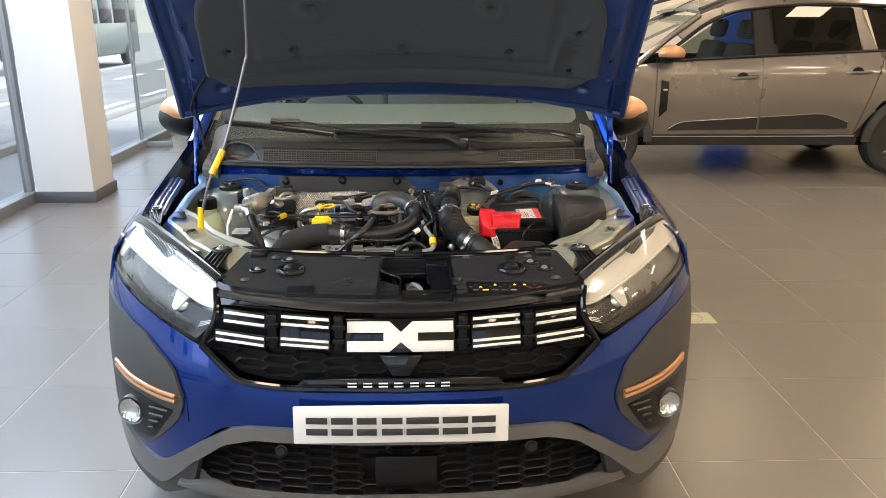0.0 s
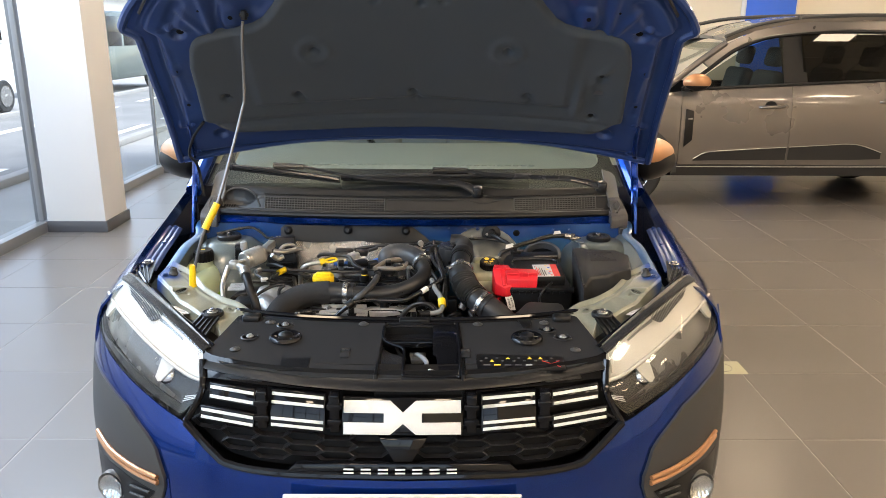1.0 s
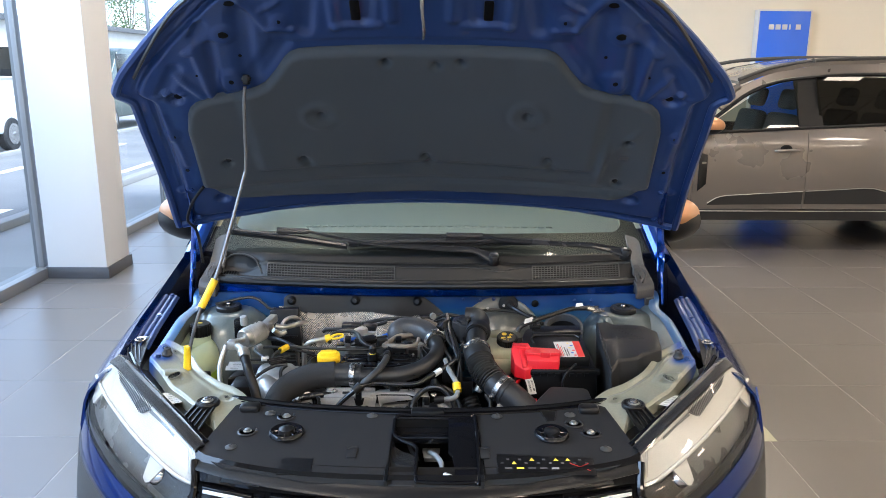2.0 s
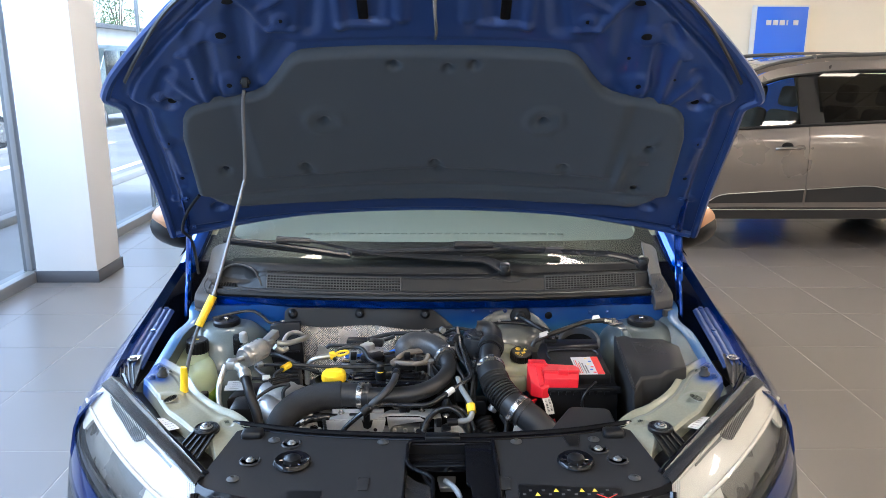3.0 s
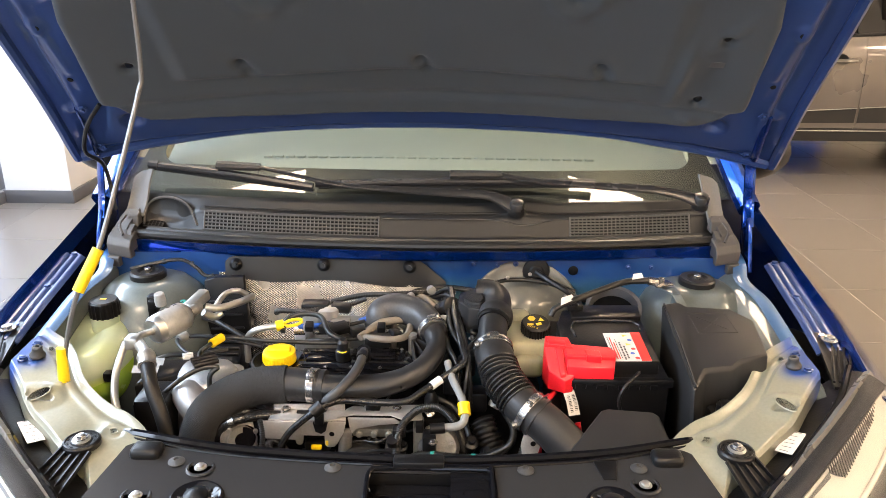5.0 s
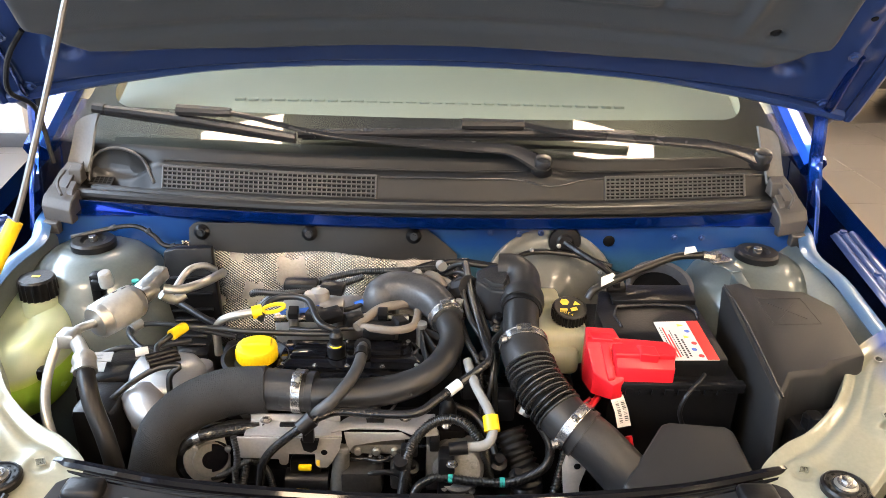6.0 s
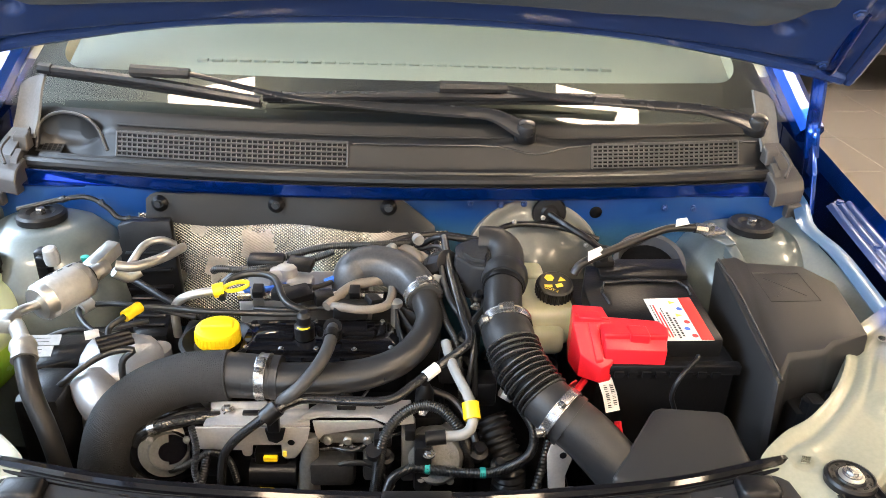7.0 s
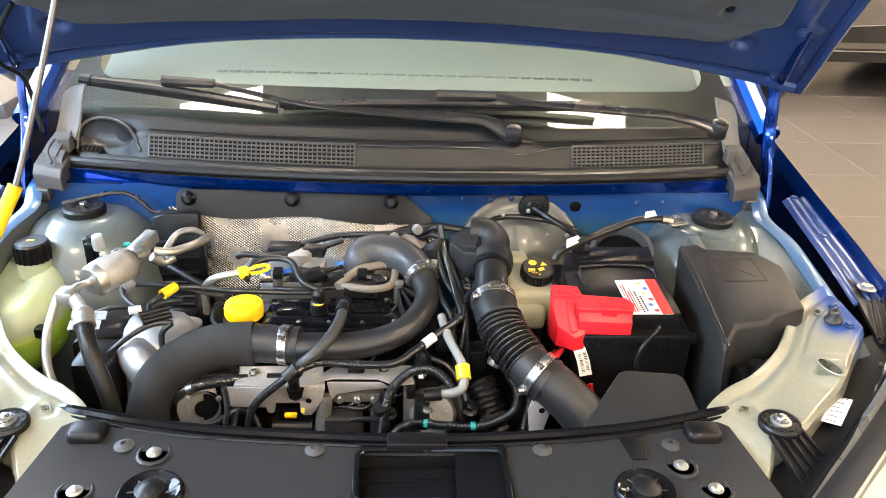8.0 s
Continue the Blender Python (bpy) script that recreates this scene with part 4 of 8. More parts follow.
def side_sheet(y0, y1, n):
    def fn(s, t):
        y = y0 + (y1 - y0) * s
        x, _, z = side_point(y, t)
        return (x, y, max(z, arch(y) if y < 1.3 else .34) if t > .5 else z)
    return grid(fn, n, 20, .006)


for sgn in (-1, 1):
    sm = (lambda s: s) if sgn > 0 else mirror
    wing = part("wing", sm(side_sheet(.405, 1.33, 40)), M["blue"], car, "blue painted front wing", 45)
    part("arch_trim", sm(grid(lambda s, t: (np.interp(.84 - .42 * math.cos(math.pi * s), WY, WX) + .012 - .05 * max(0, t - .6), .84 - (.345 + .075 * (1 - t)) * math.cos(math.pi * s), .33 + (.345 + .075 * (1 - t)) * math.sin(math.pi * s)), 28, 6, .02)), M["trimgrey"], wing, "dark grey wheel arch trim", 50)
    part("inner_flange", sm(join(grid(lambda s, t: (np.interp(.57 + .37 * s, WY, LIPX) - .010 - .044 * t, .57 + .37 * s, np.interp(.57 + .37 * s, WY, LIPZ) - .024 - .006 * t + .003 * math.sin(18.8 * t)), 20, 18, .003), *[lathe([(.011, 0), (.011, .004), (.007, .004), (.007, .009), (0, .009)], (np.interp(y, WY, LIPX) - .030, y, np.interp(y, WY, LIPZ) - .028), n=6) for y in (.62, .78, .94)])), M["blue_in"], wing, "blue bolted wing flange", 60)
    door = part("side_door", sm(side_sheet(1.336, 2.36, 20)), M["blue"], car, "blue front door", 45)
    part("rear_side", sm(side_sheet(2.366, 4.02, 24)), M["blue"], car, "blue rear door and quarter panel", 45)
    part("sill_trim", sm(grid(lambda s, t: (.885 - .03 * t, 1.3 + 1.75 * s, .36 - .13 * t), 4, 3, .02)), M["trimgrey"], car, "dark grey sill trim")
    # wheels
    for wy in (.84, 3.44):
        wh = part("wheel", sm(lathe([(.20, -.10), (.30, -.10), (.325, -.085), (.33, -.06), (.33, .06), (.325, .085), (.30, .10), (.21, .10)], (.78, wy, .33), (1, 0, 0), 40)), M["tyre"], car, "black tyre on a dark rim")
        part("rim", sm(join(lathe([(.0, .07), (.05, .07), (.055, .05), (.06, .05)], (.78, wy, .33), (1, 0, 0), 24), lathe([(.20, .085), (.21, .10), (.205, .02), (.19, -.08)], (.78, wy, .33), (1, 0, 0), 40), *[tube([(.84, wy + .05 * math.cos(a), .33 + .05 * math.sin(a)), (.855, wy + .20 * math.cos(a), .33 + .20 * math.sin(a))], .018, 6, 1) for a in [k * 2 * math.pi / 5 for k in range(5)]])), M["steel"], wh, "silver spoked rim")
    # door mirror
    mr = part("door_mirror", sm(join(tube([(.80, 1.42, 1.03), (.85, 1.40, 1.04)], .02, 8, 1), grid(lambda s, t: (.862 + .098 * math.cos(math.pi * (t - .5)) * (2 * s - 1) * 1.0, 1.37 - .07 * math.sin(math.pi * s) * math.cos(math.pi * (t - .5)), 1.085 + .055 * (math.sin(math.pi * (t - .5)) - .4)), 18, 12, .02))), M["plastic"], car, "door mirror with a copper cap", 50)
    part("cap", sm(grid(lambda s, t: (.862 + .105 * math.cos(math.pi * (t - .5)) * (2 * s - 1), 1.37 - .085 * math.sin(math.pi * s) * math.cos(math.pi * (t - .5)) - .004, 1.088 + .062 * max(math.sin(math.pi * (t - .5)), -.45)), 22, 14, .004)), M["copper"], mr, "copper painted cap", 60)

# roof, pillars, glass
def screen_pt(s, t):
    """The windscreen: s across from -1 to 1, t from base to roof."""
    hw = .715 - .10 * t
    x = hw * s
    return (x, .975 + .075 * s * s + (.80 + .02 * (1 - s * s)) * t - .05 * t * t, 1.028 + .455 * t + .03 * math.sin(math.pi * t) * (1 - .3 * s * s) - .02 * s * s * t)


ws = part("windscreen", grid(lambda s, t: screen_pt(2 * s - 1, t), 28, 20), M["screen"], car, "green tinted windscreen", 60)
ws.visible_shadow = False
FRIT_TOP = .105


def frit_side(t):
    """The border's width at a side, with a round inner corner at its foot."""
    q = 1 - min(1, max(0, t - FRIT_TOP) / .06)
    return .088 + .07 * (1 - math.sqrt(max(0, 1 - q * q)))


frit_shape = join(
    grid(lambda s, t: tuple(np.array(screen_pt(2 * s - 1, FRIT_TOP * t)) + np.array((0, .004, -.006))), 28, 3),
    grid(lambda s, t: tuple(np.array(screen_pt(-1 + frit_side(FRIT_TOP + (1 - FRIT_TOP) * t * t) * s, FRIT_TOP + (1 - FRIT_TOP) * t * t)) + np.array((0, .004, -.006))), 2, 60),
    grid(lambda s, t: tuple(np.array(screen_pt(1 - frit_side(FRIT_TOP + (1 - FRIT_TOP) * t * t) * s, FRIT_TOP + (1 - FRIT_TOP) * t * t)) + np.array((0, .004, -.006))), 2, 60),
    grid(lambda s, t: tuple(np.array(screen_pt(2 * s - 1, .94 + .06 * t)) + np.array((0, .004, -.006))), 28, 2))
part("screen_border", frit_shape, M["plastic"], ws, "black printed border")


def roof_pt(s, t):
    w = .58 + .02 * math.sin(math.pi * t) - .05 * t
    u = 2 * s - 1
    return (w * u, 1.745 + .02 * (1 - u * u) + 1.95 * t, 1.487 + .075 * math.sin(math.pi * min(1, .12 + t * .9)) - .03 * abs(u) ** 3 - .02 * t)


part("roof", grid(roof_pt, 16, 16, .03), M["blue"], car, "blue roof", 50)
for sgn in (-1, 1):
    sm = (lambda s: s) if sgn > 0 else mirror
    part("front_pillar", sm(tube([(.745, 1.02, 1.01), (.725, 1.15, 1.10), (.68, 1.45, 1.31), (.625, 1.76, 1.475)], [.026, .026, .026, .028], 10)), M["blue"], car, "blue windscreen pillar")
    part("rear_pillar", sm(join(tube([(.60, 1.76, 1.475), (.62, 2.5, 1.53), (.60, 3.2, 1.50), (.70, 3.75, 1.15), (.76, 3.8, 1.05)], .035, 10), tube([(.62, 2.45, 1.53), (.80, 2.40, 1.06)], .035, 8, 1))), M["blue"], car, "blue roof rail and rear pillar")
    part("side_window", sm(grid(lambda s, t: (np.interp(1.35 + 2.2 * s, WY, LIPX) * (1 - t) + .61 * t, (1.25 + 2.45 * s) * (1 - t) + (1.80 + 1.6 * s) * t, np.interp(1.35 + 2.2 * s, WY, LIPZ) * (1 - t) + 1.49 * t), 12, 8)), M["privacy"], car, "dark side glass").visible_shadow = False
tail = part("tailgate", grid(lambda s, t: ((.72 - .12 * t) * (2 * s - 1), 4.02 - .38 * t * t - .05 * (2 * s - 1) ** 2, .45 + 1.0 * t), 12, 12, .02), M["blue"], car, "blue tailgate", 50)
part("rear_window", grid(lambda s, t: ((.58 - .06 * t) * (2 * s - 1), 3.915 - .19 * t, 1.05 + .36 * t), 6, 4, .01), M["privacy"], tail, "dark rear window")
# underbody near-black, the shade under the car put into its colour
under = part("underbody", join(box(-.80, .80, 1.3, 3.95, .22, .34, .02), box(-.74, .74, .25, 1.3, .22, .40, .02)), M["dark"], car, "underbody, shade in its near-black colour")
# cabin
dash = part("dashboard", join(grid(lambda s, t: ((.705 + .12 * t) * (2 * s - 1), 1.10 + .10 * (2 * s - 1) ** 2 + .62 * t, .985 + .035 * math.sin(math.pi * (t * .8 + .2)) + .060 * t * t), 16, 8, .03), box(-.66, .66, 1.70, 1.76, .62, 1.02, .02)), M["dash"], car, "pale grey dashboard top behind the windscreen", 50)
for k in range(30):
    x = -.42 + k * .029
    part("vent_slot", box(x - .011, x + .011, 1.285, 1.299, 1.010, 1.058, .002), M["dash"], dash)
# near-black wall; the shade behind the windscreen foot is in its colour
part("bulkhead_trim", box(-.70, .70, 1.05, 1.10, .40, 1.0, .01), M["dark"], car, "inner bulkhead, shade in its near-black colour")
part("steering_wheel", join(tube([(-.36 + .18 * math.cos(a), 1.86 + .06 * math.sin(a), .95 + .17 * math.sin(a)) for a in [k * math.pi / 8 for k in range(17)]], .014, 8, 2), box(-.43, -.29, 1.84, 1.88, .90, 1.0, .02)), M["plastic"], car, "black steering wheel")
for sx in (-.36, .36):
    seat = part("front_seat", join(box(sx - .25, sx + .25, 2.05, 2.55, .42, .60, .06, 3), moved(box(-.24, .24, -.07, .07, 0, .62, .05, 3), pose(sx, 2.52, .55, -14))), M["fabric"], car, "grey fabric front seat")
    part("headrest", moved(box(-.13, .13, -.05, .05, .66, .86, .04, 3), pose(sx, 2.52, .55, -14)), M["fabric"], seat)
part("rear_bench", join(box(-.62, .62, 2.9, 3.4, .45, .62, .06, 3), moved(box(-.62, .62, -.07, .07, 0, .6, .05, 3), pose(0, 3.38, .58, -16))), M["fabric"], car, "grey fabric rear bench")
part("cabin_floor", box(-.78, .78, 1.1, 3.9, .34, .38), M["dark"], car)
part("headliner", grid(lambda s, t: tuple(np.array(roof_pt(s, t)) - np.array((0, 0, .045))), 10, 10), M["liner"], car, "pale headliner")
pair("pillar_trim", tube([(.700, 1.17, 1.05), (.675, 1.33, 1.16), (.635, 1.52, 1.31), (.585, 1.74, 1.44)], [.042, .040, .036, .034], 12), M["beige"], car, "pale inner pillar trim")
part("inner_mirror", join(box(-.11, .11, 1.72, 1.75, 1.37, 1.44, .012), tube([(0, 1.75, 1.43), (0, 1.78, 1.48)], .008, 8, 1)), M["plastic"], car, "black inner mirror")

# bonnet, in its own (u, v, w): across, up along it from the rear edge, out of its top
HO, HD, HN = Vector((0, 1.0, 1.197)), Vector((0, -.695, .719)), Vector((0, .719, .695))


def hood(u, v, w=0.0):
    w += -.085 * (u / .78) ** 2 - 1.0 * max(0, v - .74) ** 2
    p = HO + HD * v + HN * w
    return (u, p.y, p.z)


HV = [-.04, 0, .10, .22, .387, .45, .488, .500, .510, .520, .530, .545, .575, .605, .666, .722, .789, .85, .885, .903]
HW = [.762, .759, .748, .738, .729, .724, .722, .726, .734, .745, .750, .744, .725, .700, .640, .580, .502, .39, .25, .10]


def hood_sheet(du, w, nu=48, nv=60, relief=None, th=.0):
    def fn(s, t):
        v = -.042 + .945 * t
        hw = np.interp(v, HV, HW) - du
        u = hw * (2 * s - 1)
        r = min(1.0, abs(u) / .70)
        vv = max(v, -.042 + .042 * (1 - min(1, max(0, (abs(u) - .45) / .2)))) + du * (1 - 2 * t)
        return hood(u, vv, w + (relief(u, v, hw) if relief else 0))
    return grid(fn, nu, nv, th)


def step(x, a, b):
    """A soft step from 0 at a to 1 at b."""
    x = min(1.0, max(0.0, (x - a) / (b - a)))
    return x * x * (3 - 2 * x)


def off_line(u, v, a, b):
    ax, av, bx, bv = *a, *b
    d = ((u - ax) * (bx - ax) + (v - av) * (bv - av)) / ((bx - ax) ** 2 + (bv - av) ** 2)
    d = min(1, max(0, d))
    return math.hypot(u - ax - d * (bx - ax), v - av - d * (bv - av))


# (from, to, half width, height): ribs stand towards the engine, grooves lie back
RIBS = [((.534, .657), (.528, .502), .007, .007), ((.592, .576), (.549, .501), .007, .006), ((.352, .70), (.400, .79), .008, .007), ((.30, .693), (.352, .700), .006, .005),
        ((.36, .752), (.32, .775), .006, .005), ((.07, .72), (.07, .86), .012, .008), ((.20, .70), (.20, .84), .010, .007), ((.20, .70), (.10, .70), .008, .005), ((.685, .14), (.700, .09), .007, .005),
        ((.59, .515), (.66, .515), .004, .004), ((.655, .25), (.66, .45), .006, .003), ((.46, .80), (.56, .70), .006, .003)]
GROOVES = [((.495, .66), (.510, .50), .012, .010), ((.41, .74), (.428, .53), .022, .008), ((.425, .53), (.33, .66), .020, .006), ((.25, .80), (.27, .70), .018, .008), ((.12, .80), (.13, .72), .016, .008), ((.59, .60), (.64, .52), .014, .006), ((.50, .72), (.52, .69), .012, .007), ((.67, .20), (.672, .34), .010, .003)]
BOSSES = [(.469, .545, .040, .006), (.616, .502, .020, -.012), (.632, .525, .010, .012), (.60, .083, .022, -.014), (.456, .69, .030, .004), (.66, .373, .022, .004), (.325, .719, .022, .004), (.703, .125, .016, .006), (.704, .0, .016, .006), (.55, .645, .012, .005)]


def inner_relief(u, v, hw):
    u = abs(u)
    edge = min(hw - u, v + .045)
    front_edge = .905 - v if u < .1 else 9
    h = .018 * step(min(edge, front_edge), .044, .056) - .004 * math.exp(-((edge - .040) / .006) ** 2)
    for a, b, w, k in RIBS:
        h += k * (1 - step(off_line(u, v, a, b), w * .2, w * 2.0))
    for a, b, w, k in GROOVES:
        h -= k * (1 - step(off_line(u, v, a, b), w * .3, w * 1.7))
    for cu, cv, r, k in BOSSES:
        h += k * (1 - step(math.hypot(u - cu, v - cv), r * .6, r * 1.1))
    h += .003 * step(v, .655, .665) * (1 - step(u, .34, .35))
    return -h


bonnet = part("bonnet", hood_sheet(0.0, .024, 48, 110, th=.004), M["blue"], car, "blue bonnet standing open", 50)
part("inner_panel", hood_sheet(.004, .012, 230, 190, inner_relief), M["blue_in"], bonnet, "blue stamped inner panel with ribs", 75)
part("rim", join(tube([hood(np.interp(v, HV, HW) * 1.0, v, .012) for v in HV], .0115, 8, 3), tube([hood(-np.interp(v, HV, HW), v, .012) for v in HV], .0115, 8, 3), tube([hood(u, -.03 * max(0, (abs(u) - .45) / .3) - .004, .010) for u in (-.75, -.6, -.4, -.2, 0, .2, .4, .6, .75)], .012, 8, 3)), M["blue_in"], bonnet, "folded blue edge")
pair("seal_strip", (tube([hood(u, v, -.006) for u, v in ((.687, .586), (.644, .646), (.573, .736), (.507, .798), (.42, .845))], .006, 6, 4, squash=.5)), M["seal"], bonnet, "grey edge seal strip")
PAD = [(.30, .066), (.511, .081), (.560, .088), (.598, .118), (.637, .156), (.637, .175), (.630, .247), (.618, .386), (.602, .448), (.590, .470), (.573, .485), (.536, .497), (.494, .503), (.451, .511), (.415, .520), (.388, .536), (.357, .573), (.332, .609), (.315, .626), (.294, .635), (.25, .637)]
PINS = [(0, .25), (-.338, .253), (.338, .25), (-.267, .424), (.267, .424), (.540, .345), (.539, .173), (.03, .59), (-.543, .257), (.09, .60), (-.09, .60)]


def pad(s, t):
    hw, v = along(PAD, t)
    u = hw * (2 * s - 1)
    edge = min([off_line(abs(u), v, a, b) for a, b in zip(PAD, PAD[1:])] + [v - .066, .637 - v] if abs(u) < .3 else [off_line(abs(u), v, a, b) for a, b in zip(PAD, PAD[1:])])
    h = .024 * math.sqrt(max(0, 1 - max(0, 1 - edge / .018) ** 2)) + .002
    for i, (pu, pv) in enumerate(PINS):
        q = math.hypot(u - pu, v - pv)
        h -= .017 * math.exp(-(q / .011) ** 2)
        if i < 3:
            h -= .010 * math.exp(-((u - pu - .012) / .012) ** 2 - ((v - pv + .022) / .018) ** 2)
        elif i < 5:
            h += .004 * math.exp(-((q - .040) / .012) ** 2) - .004 * math.exp(-((u - pu - .03) / .02) ** 2 - ((v - pv + .03) / .02) ** 2)
    wave = .215 + .010 * math.cos(7 * u) * math.exp(-(u / .25) ** 2)
    h += .009 * step(v, wave - .010, wave + .010) * (1 - step(abs(u), .44, .48)) - .006 * math.exp(-((v - .140) / .014) ** 2)
    h += .013 * math.exp(-((u - .485) / .014) ** 2 - ((v - .25) / .07) ** 2) - .010 * math.exp(-((u - .545) / .03) ** 2 - ((v - .26) / .06) ** 2)
    h += .010 * math.exp(-((u - .53) / .02) ** 2 - ((v - .12) / .02) ** 2) + .005 * math.exp(-((u - .51 - (v - .3) * .5) / .012) ** 2 - ((v - .36) / .04) ** 2)
    h += .0012 * noise.noise((u * 11, v * 11, 1.0))
    return hood(u, v, .004 - h)


ins = part("insulation", grid(pad, 300, 200), M["felt"], bonnet, "dark quilted felt insulation pad", 70)
for pu, pv in PINS[:9]:
    c = Vector(hood(pu, pv, -.010))
    part("fastener", lathe([(.0, .004), (.006, .004), (.009, .001), (.009, 0)], c, -HN, 14), M["plastic"], ins, "black push fastener")
part("notch", prism([(.515, .268), (.555, .272), (.555, .286), (.515, .282)], -.0150, -.011, lambda u, v, w: hood(u, v, w)), M["base"], ins)
for sgn in (-1, 1):
    # near-black discs and blocks paint the shade of holes and pockets
    for u, v, r, lift, oval in ((.456, .690, .012, .022, .7), (.469, .545, .006, .024, 1), (.424, .774, .012, .018, .55), (.66, .373, .009, .022, .8), (.661, .230, .005, .018, 1), (.434, .617, .004, .012, 1), (.612, .500, .009, .007, .8), (.325, .719, .005, .024, 1), (.545, .572, .003, .019, 1)):
        part("panel_hole", moved(lathe([(0, .0012), (r, .0012), (r * 1.12, 0)], n=18), Matrix.Translation(hood(sgn * u, v, .012 - lift)) @ (-HN).to_track_quat("Z", "Y").to_matrix().to_4x4() @ Matrix.Diagonal((1, oval, 1, 1))), M["dark"], bonnet, "near-black disc for the shade of a pressed hole")
    for u in (.15,):
        part("vent_pocket", prism([(sgn * u - .011, .715), (sgn * u + .011, .715), (sgn * u + .011, .77), (sgn * u - .011, .77)], -.006, .0, lambda a, b, w: hood(a, b, w - .008), .004), M["dark"], bonnet, "near-black block for the shade of a pocket")
    hinge = part("hinge", join(tube([(sgn * .722, .955, .985), (sgn * .728, .985, 1.03), (sgn * .725, .987, 1.071), (sgn * .721, .990, 1.128), hood(sgn * .708, .0, -.006), hood(sgn * .695, .076, -.008), hood(sgn * .687, .145, -.006)], [.0062, .0062, .0062, .0060, .0045, .004, .0035], 8, 5, squash=2.0), prism([(.905, .895), (.955, .895), (.975, .985), (.955, 1.01), (.930, .965)], sgn * .722 - .005, sgn * .722 + .005, lambda u, v, w: (w, u, v), .003)), M["blue"], car, "blue bonnet hinge arm")
    for u, v in ((.684, .020), (.671, .150)):
        part("bolt", lathe([(.010, 0), (.010, .003), (.006, .003), (.006, .008), (0, .008)], hood(sgn * u, v, -.012), -HN, 6), M["blue_in"], hinge)
part("striker", tube([hood(.0, .775, -.01), hood(.001, .745, -.028), hood(.004, .70, -.034), hood(.002, .675, -.030)], [.006, .004, .004, .003], 10), M["steel"], bonnet, "bright steel striker hook")
rod = part("prop_rod", tube([(-.585, .457, .845), (-.572, .462, .93), (-.544, .474, 1.02), (-.515, .505, 1.083), (-.485, .555, 1.20), (-.457, .60, 1.318), (-.449, .606, 1.36), (-.441, .590, 1.50), hood(-.434, .545, -.030)], .0042, 8), M["rod"], car, "steel bonnet prop rod with yellow grips")
part("grip", tube([(-.544, .474, 1.02), (-.515, .505, 1.083)], .0095, 12, 1), M["yellow"], rod, "yellow plastic grip")
part("foot_grip", tube([(-.585, .457, .85), (-.580, .459, .925)], [.010, .008], 12, 1), M["yellow"], rod, "yellow plastic foot sleeve")
part("rod_clip", join(box(-.007, .007, -.010, .010, -.012, .012, .003), box(-.011, .011, -.006, .006, -.004, .006, .002)), M["plastic"], bonnet, "black rod socket").location = Vector(hood(-.432, .55, -.012))
part("washer_hose", tube([hood(-.636, .156, -.012), hood(-.665, .125, -.022), hood(-.690, .085, -.026), hood(-.710, .03, -.03), (-.712, .985, 1.10), (-.70, .985, 1.0)], .0045, 8), M["rubber"], car, "black washer hose")

# ---- engine bay ----
def bolt(name, at, r, mat_, parent, axis=(0, 0, 1), h=.006):
    return part(name, join(lathe([(r * 1.5, 0), (r * 1.5, h * .25), (r, h * .35)], at, axis, 18), lathe([(r, h * .25), (r, h * .9), (r * .8, h), (0, h)], at, axis, 6)), mat_, parent)


def knurled(r, h, n):
    """A cap with a fluted rim, in one skin."""
    V, F, m = [], [], n * 4
    for q, z in ((1.0, 0), (1.0, .7), (.95, .9), (.86, 1.0), (.55, 1.0)):
        for j in range(m):
            a = 2 * math.pi * j / m
            k = q * r * (1 - (.07 if j % 4 in (2, 3) and q > .96 else 0))
            V.append((k * math.cos(a), k * math.sin(a), z * h))
    for i in range(4):
        F += [(i * m + j, i * m + (j + 1) % m, (i + 1) * m + (j + 1) % m, (i + 1) * m + j) for j in range(m)]
    F += [tuple(range(m - 1, -1, -1)), tuple(4 * m + j for j in range(m))]
    return V, F


# cowl
def cowl_y(x):
    return .945 + .055 * (x / .62) ** 2


COWL = [(-.076, .938), (-.072, .950), (-.055, .956), (-.030, .958), (-.022, .963), (-.004, .998), (.004, 1.002), (.014, 1.004), (.030, 1.026), (.075, 1.045)]


def cowl_pt(s, t):
    x = .655 * (2 * s - 1)
    y, z = along(COWL, t)
    bumpy = .010 * math.exp(-((x - .21) / .05) ** 2) * math.exp(-((y + .0) / .03) ** 2)
    dip = -.030 * math.exp(-((x + .585) / .055) ** 4) * math.exp(-((y + .005) / .025) ** 4)
    return (x, cowl_y(x) + y, z + bumpy + dip)


cowl = part("cowl_panel", grid(cowl_pt, 90, 40, -.003), M["cowl"], car, "grey black plastic windscreen cowl", 40)
part("ledge_edge", tube([(x, cowl_y(x) - .003 - .012 * math.exp(-((x - .225) / .045) ** 2), 1.000 - .011 * math.exp(-((x - .225) / .045) ** 2)) for x in np.linspace(-.09, .64, 30)], .0020, 8, 2), M["rim"], cowl, "crisp moulded ledge")
part("upper_ledge", tube([(x, cowl_y(x) + .016, 1.008) for x in np.linspace(-.50, .62, 16)], .0022, 8, 2), M["cowl"], cowl)
part("bonnet_seal", join(tube([(x, cowl_y(x) - .066, .960) for x in np.linspace(-.64, .64, 12)], .010, 10, 3), tube([(x, cowl_y(x) - .046, .964) for x in np.linspace(-.62, .62, 12)], .0075, 8, 3)), M["seal"], cowl, "double rubber bonnet seal")


